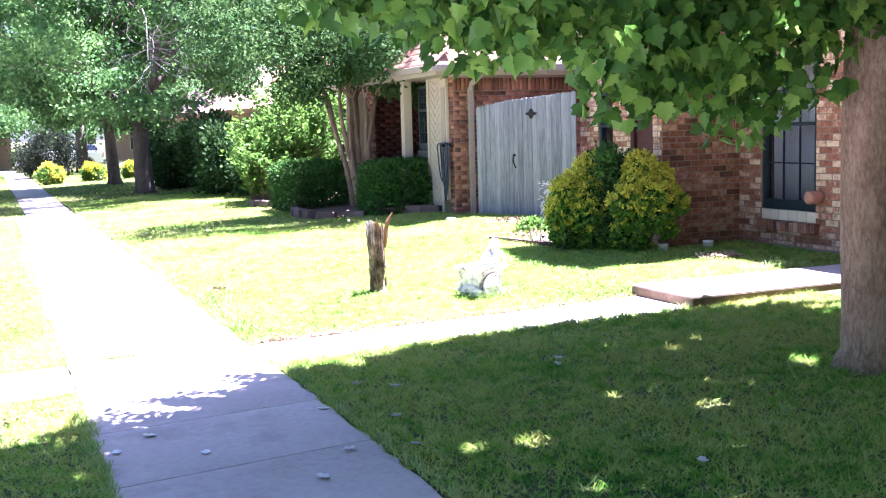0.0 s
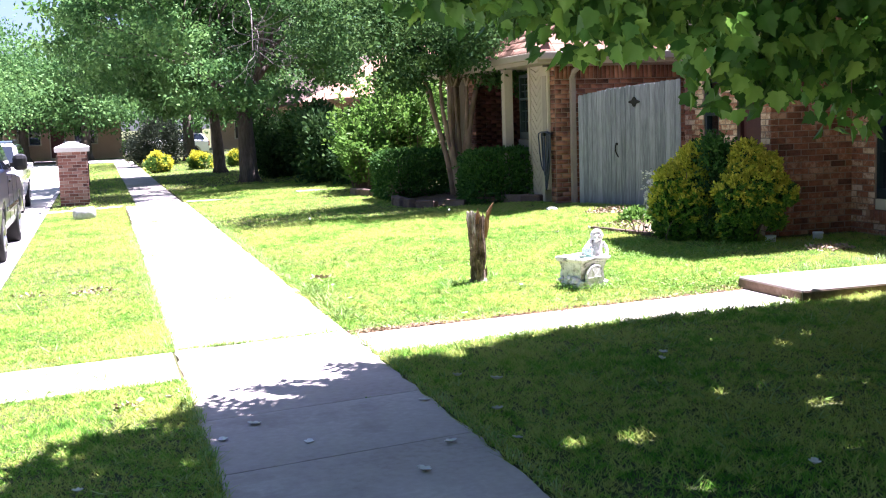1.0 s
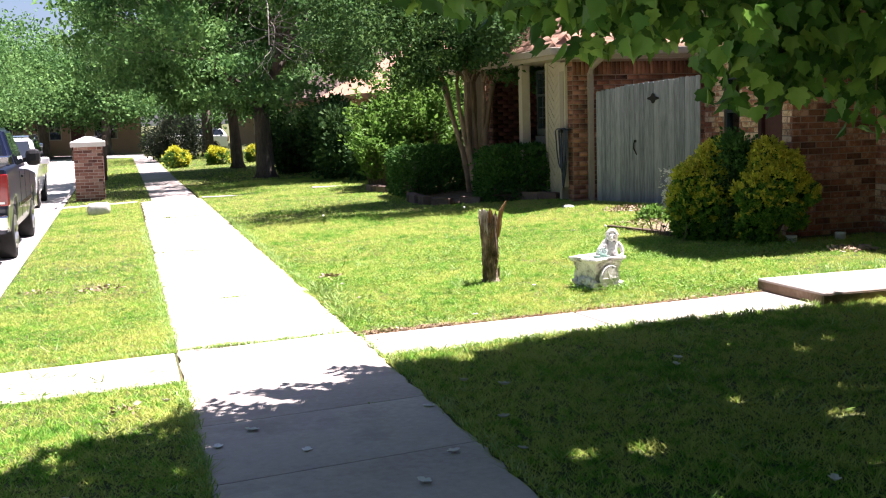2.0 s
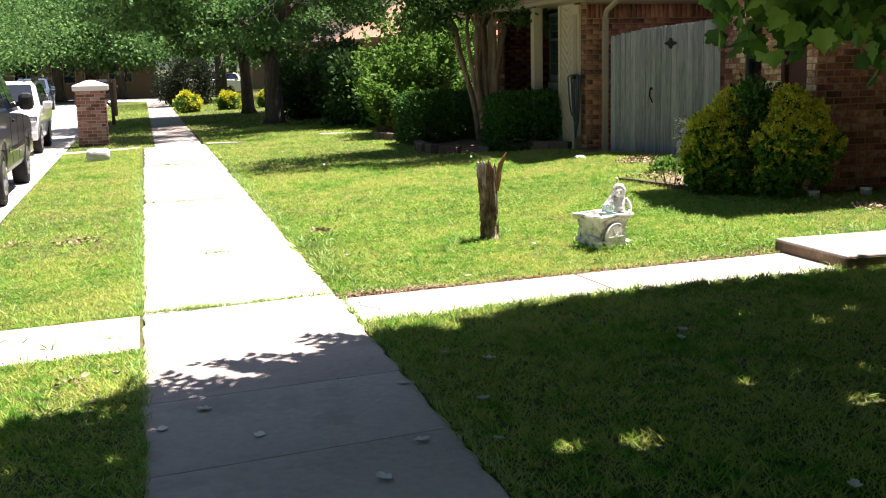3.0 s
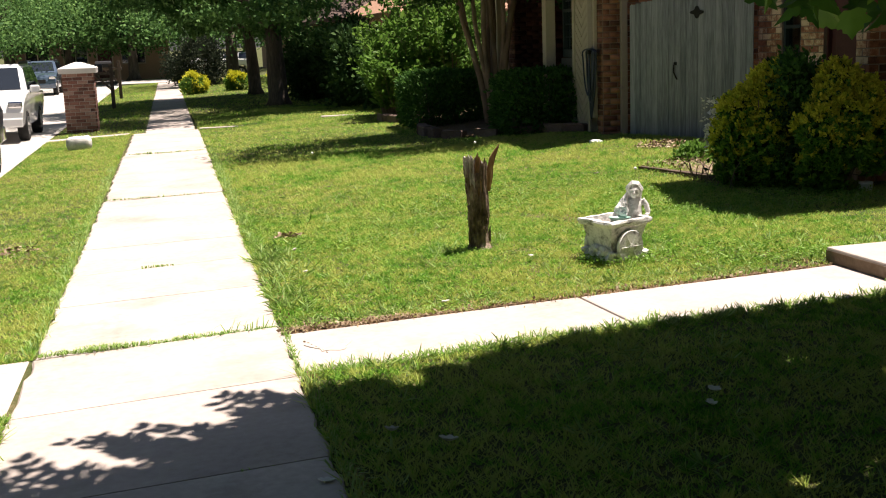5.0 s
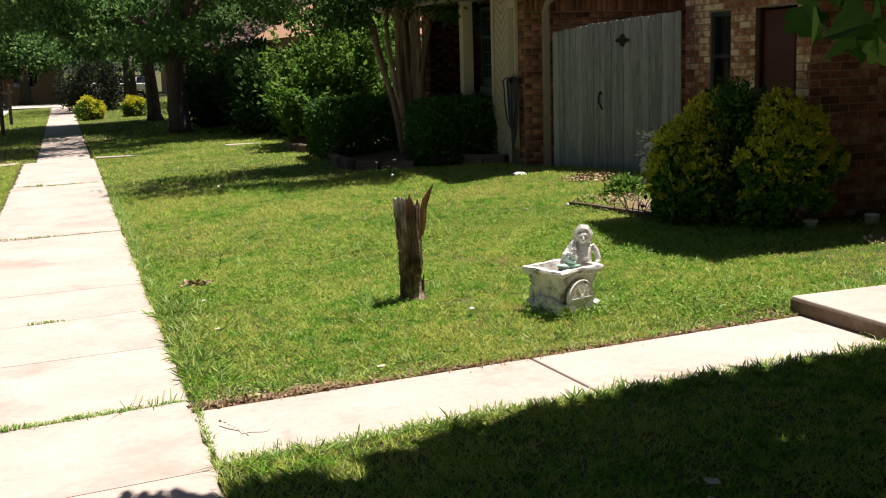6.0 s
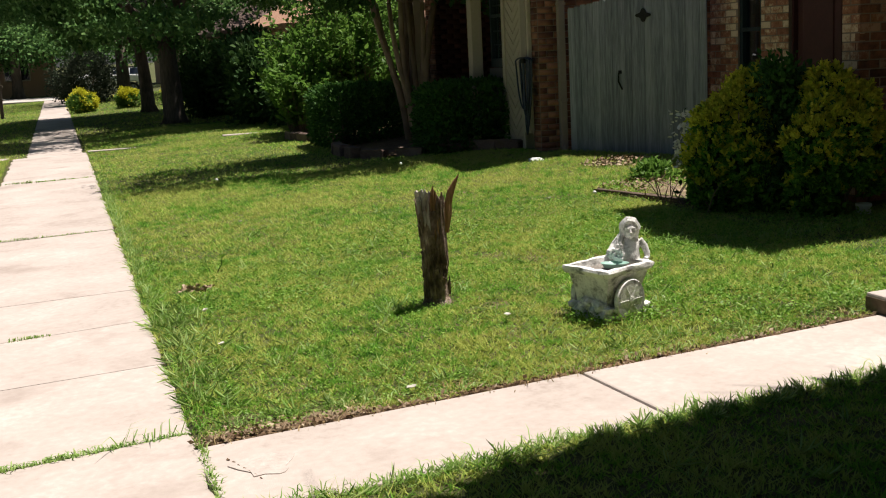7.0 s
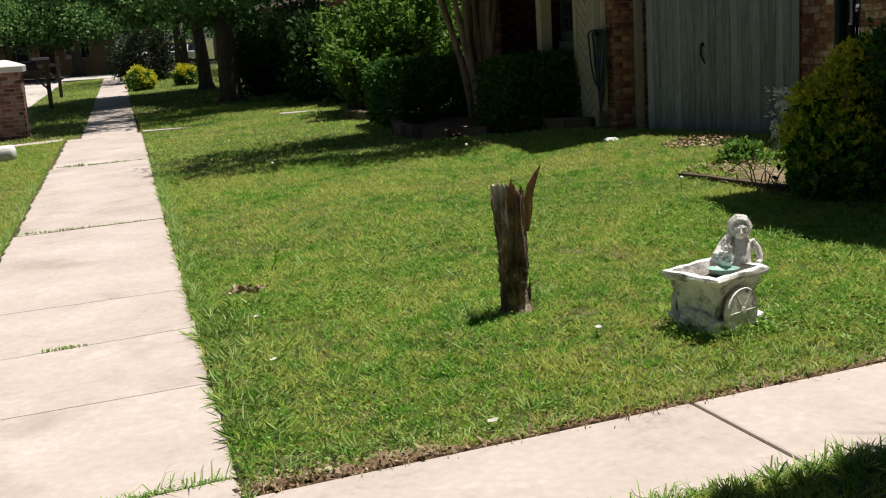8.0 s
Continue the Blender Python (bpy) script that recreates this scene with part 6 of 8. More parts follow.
def statue():
    """A cast planter: a cart on two wheels with a small leaning figure behind it; one piece."""
    bm = bmesh.new()
    rng = random.Random(9)

    def hull(rows):
        rings = [[bm.verts.new(p) for p in r] for r in rows]
        n = len(rings[0])
        for a, b in zip(rings, rings[1:]):
            for k in range(n):
                bm.faces.new((a[k], a[(k + 1) % n], b[(k + 1) % n], b[k]))
        bm.faces.new(rings[0][::-1])
        bm.faces.new(rings[-1])

    def ring(w, l, z, dx=0.0, n=6):
        out = []
        c = [(-w, -l), (w, -l), (w, l), (-w, l)]
        for k in range(4):
            (ax, ay), (bx, by) = c[k], c[(k + 1) % 4]
            for q in range(n):
                f = q / n
                out.append((ax + (bx - ax) * f + dx, ay + (by - ay) * f, z))
        return out

    # local: x along the cart (its front at -x), y across, wheels at the sides
    hull([ring(0.175, 0.13, 0.06), ring(0.18, 0.135, 0.10), ring(0.19, 0.15, 0.20), ring(0.215, 0.185, 0.325), ring(0.245, 0.212, 0.34), ring(0.255, 0.22, 0.365),
          ring(0.248, 0.213, 0.385), ring(0.205, 0.17, 0.385), ring(0.195, 0.16, 0.335)])
    for v in bm.verts:
        v.co += Vector((rng.uniform(-1, 1), rng.uniform(-1, 1), rng.uniform(-1, 1))) * (0.0045 if v.co.z > 0.33 else 0.004)
    # bed of soil is the hollow; rough rockwork beneath
    for k in range(120):
        x, y = rng.uniform(-0.22, 0.24), rng.choice((-1, -1, 1)) * rng.uniform(0.10, 0.175)
        r = rng.uniform(0.016, 0.042)
        bmesh.ops.create_icosphere(bm, subdivisions=1, radius=r, matrix=Matrix.Translation((x, y, r * 0.7 + rng.uniform(0, 0.08))) @ Matrix.Diagonal((1.2, 1, 0.8, 1)))
    for k in range(40):
        y = rng.uniform(-0.16, 0.14)
        bmesh.ops.create_icosphere(bm, subdivisions=1, radius=rng.uniform(0.025, 0.05), matrix=Matrix.Translation((-0.19 + rng.uniform(-0.03, 0.01), y, 0.02 + rng.uniform(0, 0.11))))
    for k in range(20):
        bmesh.ops.create_icosphere(bm, subdivisions=1, radius=rng.uniform(0.016, 0.030), matrix=Matrix.Translation((0.20 + rng.uniform(0, 0.10), rng.uniform(-0.16, 0.05), 0.02)))
    # wheels with rims, hub and spokes
    for y in (-0.205, 0.205):
        m = Matrix.Translation((-0.015, y, 0.145)) @ Matrix.Rotation(radians(90), 4, "X")
        lathe(bm, [(0.10, -0.02), (0.145, -0.02), (0.15, -0.012), (0.15, 0.012), (0.145, 0.02), (0.118, 0.02), (0.112, 0.008), (0.03, 0.008), (0.028, 0.024), (0.012, 0.026)], 28, m)
        for k in range(6):
            a = k * math.pi / 3
            p, q = Vector((0.02 * math.cos(a), 0.02 * math.sin(a), 0.010)), Vector((0.12 * math.cos(a), 0.12 * math.sin(a), 0.010))
            tube(bm, [m @ p, m @ q], [0.014, 0.012], 6)
        m2 = Matrix.Translation((-0.015, y, 0.145)) @ Matrix.Rotation(radians(-90), 4, "X")
        lathe(bm, [(0.10, -0.02), (0.145, -0.02), (0.15, 0.012), (0.145, 0.02), (0.118, 0.021), (0.112, 0.009), (0.03, 0.009), (0.012, 0.026)], 28, m2)
    # figure: torso, hooded head, arms resting on the rim, hair falling over one shoulder
    fx, fy, rx_, ry_ = -0.72, -0.69, 0.69, -0.72   # towards the front of the figure, and to its side

    def at(f, r, z):
        r += 0.035 * max(0.0, min(1.0, (z - 0.44) / 0.12))
        r *= 1 - 0.15 * max(0.0, min(1.0, (z - 0.50) / 0.05))
        return (0.228 + fx * f + rx_ * r, 0.02 + fy * f + ry_ * r, z if z < 0.5 else 0.5 + (z - 0.5) * 0.93)

    def body(rows, sides=20):
        """Rows of (forward, side, height, depth, width)."""
        rings = [[bm.verts.new(at(f + d * math.cos(2 * math.pi * k / sides), r + w * math.sin(2 * math.pi * k / sides), z)) for k in range(sides)] for f, r, z, d, w in rows]
        for p, q in zip(rings, rings[1:]):
            for k in range(sides):
                bm.faces.new((p[k], p[(k + 1) % sides], q[(k + 1) % sides], q[k]))
        bm.faces.new(rings[0][::-1])
        bm.faces.new(rings[-1])

    # bent torso, wide at the lap and sloping to the shoulders
    body([(0.02, -0.03, 0.34, 0.085, 0.135), (0.02, -0.03, 0.40, 0.085, 0.13), (0.015, -0.02, 0.45, 0.075, 0.112), (0.0, -0.005, 0.50, 0.062, 0.098), (-0.005, 0.0, 0.525, 0.05, 0.075), (0.0, 0.0, 0.545, 0.035, 0.04)])
    # head, and the hair drawn over it like a hood
    body([(0.012, 0.0, 0.535, 0.022, 0.022), (0.020, 0.0, 0.548, 0.045, 0.038), (0.022, 0.0, 0.57, 0.056, 0.052), (0.022, 0.0, 0.60, 0.060, 0.060), (0.016, 0.0, 0.63, 0.058, 0.060), (0.006, 0.0, 0.655, 0.045, 0.045)])
    body([(-0.035, 0.0, 0.50, 0.04, 0.075), (-0.030, 0.0, 0.54, 0.05, 0.078), (-0.022, 0.0, 0.585, 0.058, 0.078), (-0.014, 0.0, 0.63, 0.064, 0.076), (-0.006, 0.0, 0.662, 0.062, 0.066), (-0.004, 0.0, 0.685, 0.044, 0.046), (-0.004, 0.0, 0.695, 0.014, 0.014)])
    for ring_r, fwd, thick in ((0.068, 0.050, 0.015), (0.077, 0.022, 0.017), (0.080, -0.010, 0.017)):
        arc = [-1.9 + 3.8 * k / 14 for k in range(15)]
        tube(bm, [at(fwd - 0.012 * abs(a), ring_r * math.sin(a) * (0.9 if abs(a) > 1.5 else 1.0), 0.597 + (ring_r + 0.012) * math.cos(a)) for a in arc], [thick * (0.8 + 0.2 * math.cos(k * 2.1)) for k in range(15)], 7)
    # nose, brows, cheeks, lips
    tube(bm, [at(0.078, 0.0, 0.612), at(0.090, 0.0, 0.592), at(0.080, 0.0, 0.586)], [0.005, 0.009, 0.006], 6)
    for sg in (-1, 1):
        tube(bm, [at(0.076, sg * 0.010, 0.620), at(0.076, sg * 0.026, 0.624), at(0.066, sg * 0.044, 0.616)], [0.005, 0.006, 0.004], 5)
        bmesh.ops.create_icosphere(bm, subdivisions=1, radius=0.014, matrix=Matrix.Translation(at(0.066, sg * 0.026, 0.585)))
    tube(bm, [at(0.074, -0.014, 0.569), at(0.080, 0.0, 0.567), at(0.074, 0.014, 0.569)], [0.004, 0.007, 0.004], 5)
    # long locks that fall over one shoulder to the lap
    for k in range(11):
        g = k / 10
        pts = [at(0.02 - 0.03 * g, -0.066, 0.60 - 0.02 * g), at(0.04 - 0.04 * g, -0.082 - 0.01 * g, 0.545), at(0.085 - 0.07 * g, -0.055 - 0.055 * g, 0.49), at(0.10 - 0.08 * g, -0.035 - 0.09 * g, 0.44), at(0.105 - 0.06 * g, -0.03 - 0.115 * g, 0.395)]
        pts = [(a + rng.uniform(-0.008, 0.008), b + rng.uniform(-0.008, 0.008), c + rng.uniform(-0.006, 0.006)) for a, b, c in pts]
        tube(bm, pts, [0.012, 0.017, 0.016, 0.018, 0.013], 6, True, 0.3, rng)
    for k in range(44):
        g = rng.random()
        bmesh.ops.create_icosphere(bm, subdivisions=1, radius=rng.uniform(0.012, 0.022), matrix=Matrix.Translation(at(0.095 - 0.03 * g + rng.uniform(-0.02, 0.02), -0.05 - 0.09 * g, 0.40 + 0.10 * rng.random() * (1 - g * 0.5))))
    # arms: one straight down to the rim, one bent across the lap
    tube(bm, [at(0.0, 0.080, 0.515), at(0.0, 0.125, 0.47), at(0.01, 0.150, 0.42), at(0.03, 0.15, 0.385), at(0.07, 0.13, 0.382)], [0.028, 0.026, 0.024, 0.020, 0.016], 10)
    tube(bm, [at(0.0, -0.09, 0.50), at(0.05, -0.12, 0.44), at(0.10, -0.08, 0.40), at(0.12, -0.03, 0.392)], [0.028, 0.027, 0.022, 0.018], 10)
    box(bm, 0.20, -0.15, 0.345, 0.30, 0.15, 0.378, 0.012)
    ob = part("garden_statue", bm, M["statue"], None, smooth=True)
    ob.data.set_sharp_from_angle(angle=radians(38))
    ob.location, ob.rotation_euler, ob.scale = (4.765, 10.0, 0.075), (0, 0, radians(22)), (0.80, 0.80, 0.80)
    tagged(ob, "pale cast-stone garden statue of a figure with a wheeled cart planter", "statue")
    d = bmesh.new()
    lathe(d, [(0.02, 0.0), (0.075, 0.0), (0.098, 0.03), (0.102, 0.032), (0.094, 0.026), (0.07, 0.010), (0.01, 0.010)], 24)
    dish = part("saucer", d, M["dish"], None, smooth=True)
    dish.location, dish.scale, dish.rotation_euler = (4.79, 9.965, 0.075 + 0.285), (0.8, 0.8, 0.85), (radians(-3), radians(2), 0)
    tagged(dish, "pale green plastic saucer lying in the cart planter", "saucer")
    s = bmesh.new()
    n = 14
    g = [[s.verts.new((-0.20 + 0.40 * i / n, -0.165 + 0.33 * j / n, 0.337 + 0.007 * rng.random())) for i in range(n + 1)] for j in range(n + 1)]
    for j in range(n):
        for i in range(n):
            s.faces.new((g[j][i], g[j][i + 1], g[j + 1][i + 1], g[j + 1][i]))
    soil = part("potting_soil", s, M["soil_grey"], None)
    soil.location, soil.rotation_euler, soil.scale = ob.location, ob.rotation_euler, ob.scale
    tagged(soil, "dry grey gravelly soil in the cart planter", "soil", kind="stuff")


statue()


# brick letterbox pier with a stone cap, by the kerb
def pier():
    at = (-0.21, 29.02, -0.08)
    t = thing("brick_pier", at, "square brick letterbox pier with a pale stone cap", "pier")
    h, rows = 0.34, 17
    core = part("core", a_box(-h + 0.012, -h + 0.012, 0, h - 0.012, h - 0.012, rows * COURSE, 0), M["mortar_pale"], t)
    full, half = brick_mesh(0.205), brick_mesh(0.095)
    for me in (full, half):
        me.materials.append(M["brick_pier"])
    for r in range(rows):
        z = COURSE * (r + 0.5)
        for s, ang in enumerate((0, 90, 270)):
            m = Matrix.Rotation(radians(ang), 4, "Z")
            spots = [(-0.232, full), (-0.015, full), (0.202, full)] if (r + s) % 2 else [(-0.124, full), (0.093, full), (-0.285, half), (0.255, half)]
            for u, me in spots:
                b = new("brick", me)
                b.parent = t
                b.matrix_basis = m @ Matrix.Translation((u, -h + 0.008, z))
    bm = bmesh.new()
    top = rows * COURSE
    q = [(-0.40, 0.0), (-0.40, 0.12), (-0.37, 0.14)]
    rings = [[bm.verts.new(p) for p in ((-s, -s, z), (s, -s, z), (s, s, z), (-s, s, z))] for s, z in ((0.40, top), (0.405, top + 0.11), (0.385, top + 0.13), (0.10, top + 0.235), (0.05, top + 0.245))]
    for a, b in zip(rings, rings[1:]):
        for k in range(4):
            bm.faces.new((a[k], a[(k + 1) % 4], b[(k + 1) % 4], b[k]))
    bm.faces.new(rings[0][::-1])
    bm.faces.new(rings[-1])
    part("cap", bm, M["stone_cap"], t, "pale pyramid stone cap")
    part("letterbox_door", a_box(-h - 0.045, -0.10, 0.98, -h + 0.0, 0.12, 1.25, 0.008), M["post_wood"], t, "dark metal letterbox door")


pier()


def lump(name, at, size, mat, label, category, seed, detail=2, rough=0.18):
    rng = random.Random(seed)
    bm = bmesh.new()
    bmesh.ops.create_icosphere(bm, subdivisions=detail, radius=0.5)
    for v in bm.verts:
        v.co *= 1 + rng.uniform(-rough, rough)
        v.co = Vector((v.co.x * size[0], v.co.y * size[1], max(v.co.z, -0.38) * size[2]))
    ob = part(name, bm, M[mat], None, smooth=detail > 2)
    ob.location = (at[0], at[1], at[2] + size[2] * 0.36)
    return tagged(ob, label, category)


rock = lump("landscape_rock", (0.05, 24.1, -0.08), (0.50, 0.44, 0.36), "rock", "pale limestone rock on the verge", "rock", 3, 3, 0.04)
for v in rock.data.vertices:
    # a broken block: flat top, steep sides
    v.co = Vector((math.copysign(abs(v.co.x / 0.25) ** 0.6, v.co.x) * 0.23, math.copysign(abs(v.co.y / 0.22) ** 0.6, v.co.y) * 0.20, min(v.co.z, 0.12 + 0.06 * v.co.x)))
lump("plastic_litter", (7.25, 16.67, 0.22), (0.19, 0.12, 0.08), "white", "crumpled white plastic bag on the grass", "litter", 5)
for k, (x, y) in enumerate(((8.01, 11.76), (8.68, 11.77))):
    j = bmesh.new()
    lathe(j, [(0.05, 0), (0.062, 0.01), (0.062, 0.10), (0.066, 0.105), (0.066, 0.125), (0.055, 0.125), (0.05, 0.02)], 16)
    jar = part("white_jar", j, M["white"], None, smooth=True)
    jar.location = (x, y, 0.10)
    tagged(jar, "small white plastic tub standing by the brick wall", "tub", group="tubs by the wall")


# bed edging under the many-stemmed tree: rough stones and timbers
erng = random.Random(17)
bed = thing("bed_edging", (6.6, 21, 0.1), "low edging of rough brown stones round the bed", "edging", kind="structure")
line = [(5.81, 24.68), (5.88, 23.88), (6.08, 23.09), (6.33, 22.52), (5.99, 21.62), (5.78, 20.8), (5.85, 19.8), (6.19, 19.29), (6.67, 18.96), (7.15, 18.61), (7.64, 18.01)]
for (xa, ya), (xb, yb) in zip(line, line[1:]):
    n = max(1, round(math.hypot(xb - xa, yb - ya) / 0.42))
    for k in range(n):
        f = (k + 0.5) / n
        x, y = xa + (xb - xa) * f, ya + (yb - ya) * f
        z = float(lawn_z(x, y)) + 0.02
        bm = a_box(-0.19, -0.085, -0.06, 0.19, 0.085, 0.11 + erng.uniform(-0.02, 0.03), 0.02)
        for v in bm.verts:
            v.co += Vector((erng.uniform(-1, 1), erng.uniform(-1, 1), erng.uniform(-1, 1))) * 0.014
        ob = part("edging_stone", bm, M["edge_stone"], bed)
        ob.matrix_basis = Matrix.Translation((x - 6.6, y - 21, z - 0.1)) @ Matrix.Rotation(math.atan2(yb - ya, xb - xa) + erng.uniform(-0.12, 0.12), 4, "Z")
soil = bmesh.new()
pts = line + [(7.6, 24.63)]
face = [soil.verts.new((x, y, float(lawn_z(x, y)) + 0.035)) for x, y in pts]
soil.faces.new(face)
bmesh.ops.triangulate(soil, faces=soil.faces)
ob = part("bed_soil", soil, M["soil"], None)
tagged(ob, "dark bare soil of the planting bed", "soil", kind="structure")

# old timbers and wood chips by the golden bush
bm = a_box(-0.62, -0.035, -0.05, 0.62, 0.035, 0.02, 0.01)
bmesh.ops.subdivide_edges(bm, edges=bm.edges, cuts=2)
for v in bm.verts:
    v.co += Vector((0, 0.05 * math.sin(v.co.x * 3) + erng.uniform(-1, 1) * 0.008, erng.uniform(-1, 1) * 0.008 - 0.02 * abs(v.co.x)))
tb = part("landscape_timber", bm, M["timber"], None)
tb.location, tb.rotation_euler = (6.97, 13.6, float(lawn_z(6.97, 13.6)) + 0.035), (0, 0, radians(-80))
tagged(tb, "rotten dark timber half buried beside the bush", "timber")
# bare soil behind it
bm = bmesh.new()
g = []
for i in range(9):
    for j in range(15):
        a, q = 2 * math.pi * j / 15, i / 8
        r = q * (1 + 0.25 * math.sin(3 * a + 1) + 0.12 * math.sin(7 * a))
        x, y = 7.42 + 0.27 * r * math.cos(a), 14.0 + 0.62 * r * math.sin(a)
        g.append(bm.verts.new((x, y, float(lawn_z(x, y)) + 0.022 - 0.03 * q ** 3 + erng.uniform(-0.004, 0.004))))
for i in range(8):
    for j in range(15):
        bm.faces.new((g[i * 15 + j], g[(i + 1) * 15 + j], g[(i + 1) * 15 + (j + 1) % 15], g[i * 15 + (j + 1) % 15]))
tagged(part("bare_soil", bm, M["soil_dry"], None), "bare brown soil with litter beside the bush", "soil", kind="structure")


def chip_pile(name, at, r, n, label, seed):
    nr = np.random.default_rng(seed)
    a, q = nr.uniform(0, 2 * math.pi, n), np.sqrt(nr.uniform(0, 1, n)) * r
    x, y = at[0] + q * np.cos(a) * 1.4, at[1] + q * np.sin(a)
    z = lawn_z(x, y) + 0.03 * (1 - q / r) + nr.uniform(0.0, 0.03, n)
    V, F = leaf_field(np.stack([x, y, z], -1), nr.normal(size=(n, 3)) * (1, 1, 0.25), nr.uniform(0.025, 0.065, n), LEAF_CARD, nr, 0.1, 0.1)
    ob = np_part(name, V, F, M["chips"])
    tagged(ob, label, "wood chips", kind="stuff")


chip_pile("wood_chips", (7.40, 14.2, 0), 0.42, 260, "scattered pale wood chips by the bush", 1)
chip_pile("wood_chips", (7.92, 15.75, 0), 0.36, 420, "bed of pale wood chips before the gate", 9)
chip_pile("wood_chips", (8.15, 10.85, 0), 0.2, 220, "low heap of pale dry chips in the grass", 2)
chip_pile("wood_chips", (0.24, 12.98, 0), 0.2, 90, "dry bark scraps on the verge", 3)
chip_pile("wood_chips", (2.65, 12.35, 0), 0.10, 60, "small mound of dry grey earth and thatch", 4)

# bare twigs with a few pale leaves beside the bush
tw = thing("dry_shoots", (7.15, 13.05, 0.14), "dry bare shoots and reddish twigs beside the bush", "twigs")
bm = bmesh.new()
tr = random.Random(6)
for k in range(34):
    a = tr.uniform(0, 6.28)
    e = Vector((math.cos(a) * tr.uniform(0.05, 0.35), math.sin(a) * tr.uniform(0.1, 0.4), tr.uniform(0.05, 0.42)))
    b = Vector((tr.uniform(-0.25, 0.35), tr.uniform(-0.55, 0.45), -0.04))
    tube(bm, [b, b + e * 0.5 + Vector((0, 0, 0.05)), b + e], [0.006, 0.005, 0.002], 4)
tagged(part("dry_growth", bm, M["twig"], tw), kind="stuff")
nr = np.random.default_rng(6)
P = np.clip(nr.normal(size=(260, 3)), -1.6, 1.6) * (0.07, 0.09, 0.15) + (-0.06, -0.10, 0.60)
V, F = leaf_field(P, nr.normal(size=(260, 3)), nr.uniform(0.03, 0.06, 260), LEAF_SIMPLE, nr)
np_part("leafage", V, F, M["pale_leaf"], tw, "sparse pale pinkish leaves", kind="stuff")

# wooden letterbox posts further on
for k, (x, y, high) in enumerate(((0.02, 38.9, 1.12), (-0.05, 46.5, 1.15))):
    t = thing("letterbox_post", (x, y, -0.08), "dark wooden letterbox on a braced post", "letterbox", group="letterboxes along the street")
    t.scale = (high, high, high)
    part("post", a_box(-0.05, -0.05, -0.1, 0.05, 0.05, 1.25, 0.005), M["post_wood"], t)
    part("arm", a_box(-0.75, -0.045, 0.95, 0.10, 0.045, 1.04, 0.005), M["post_wood"], t)
    bm = bmesh.new()
    tube(bm, [(-0.42, 0, 0.96), (-0.03, 0, 0.55)], [0.035, 0.035], 4)
    part("brace", bm, M["post_wood"], t)
    bm = bmesh.new()
    prism(bm, [(-0.09, 1.045), (0.09, 1.045), (0.09, 1.17), (0.06, 1.23), (0.0, 1.25), (-0.06, 1.23), (-0.09, 1.17)], -0.72, -0.22)
    part("box", bm, M["black_trim"], t, "dark metal letterbox")

chip_pile("wood_chips", (-0.44, 13.24, 0), 0.12, 40, "dry bark scraps near the kerb", 7)
chip_pile("wood_chips", (0.48, 7.5, 0), 0.08, 24, "dry leaf scraps on the near verge", 8)


# ---------------------------------------------------------------- parked vehicles
def arch(cy, r, z0, n=9):
    """Points over a wheel opening from front to back of it."""
    return [(cy + r * math.cos(a), z0 + r * math.sin(a)) for a in np.linspace(0, math.pi, n)]


def wheel(parent, x, y, z, r, w, side, rim="rim"):
    m = Matrix.Translation((x, y, z)) @ Matrix.Rotation(radians(90 * side), 4, "Y")
    bm = bmesh.new()
    lathe(bm, [(r * 0.62, -w / 2), (r * 0.93, -w / 2), (r, -w / 2 + 0.03), (r, w / 2 - 0.03), (r * 0.93, w / 2), (r * 0.64, w / 2), (r * 0.60, w / 2 - 0.03)], 28, m)
    t = part("tyre", bm, M["tyre"], parent, smooth=True)
    bm = bmesh.new()
    lathe(bm, [(r * 0.60, w / 2 - 0.05), (r * 0.62, w / 2 + 0.002), (r * 0.56, w / 2 + 0.004), (r * 0.5, w / 2 - 0.05), (r * 0.2, w / 2 - 0.035), (r * 0.16, w / 2 + 0.01), (r * 0.05, w / 2 + 0.012)], 24, m)
    for k in range(6):
        a = k * math.pi / 3
        tube(bm, [m @ Vector((r * 0.15 * math.cos(a), r * 0.15 * math.sin(a), w / 2 - 0.01)), m @ Vector((r * 0.58 * math.cos(a), r * 0.58 * math.sin(a), w / 2 - 0.008))], [r * 0.11, r * 0.09], 5)
    part("rim", bm, M[rim], t)


def body_shell(parent, outline, half, mat, name="body", bevel=0.05):
    bm = bmesh.new()
    prism(bm, outline, -half, half)
    # the sides tuck in towards the sills and a little towards the top
    for z in (0.62, 0.78, 0.95):
        bmesh.ops.bisect_plane(bm, geom=list(bm.verts) + list(bm.edges) + list(bm.faces), plane_co=(0, 0, z), plane_no=(0, 0, 1))
    for v in bm.verts:
        v.co.x *= 1 - 0.16 * max(0.0, 0.95 - v.co.z) ** 1.5 - 0.05 * max(0.0, v.co.z - 1.0)
    edges = [e for e in bm.edges if e.is_valid and e.calc_face_angle(0) > 0.6 and abs(e.verts[0].co.x) > half * 0.6 and e.verts[0].co.x * e.verts[1].co.x > 0]
    bmesh.ops.bevel(bm, geom=edges, offset=bevel, segments=3, affect="EDGES", profile=0.6)
    return part(name, bm, M[mat], parent, smooth=False)


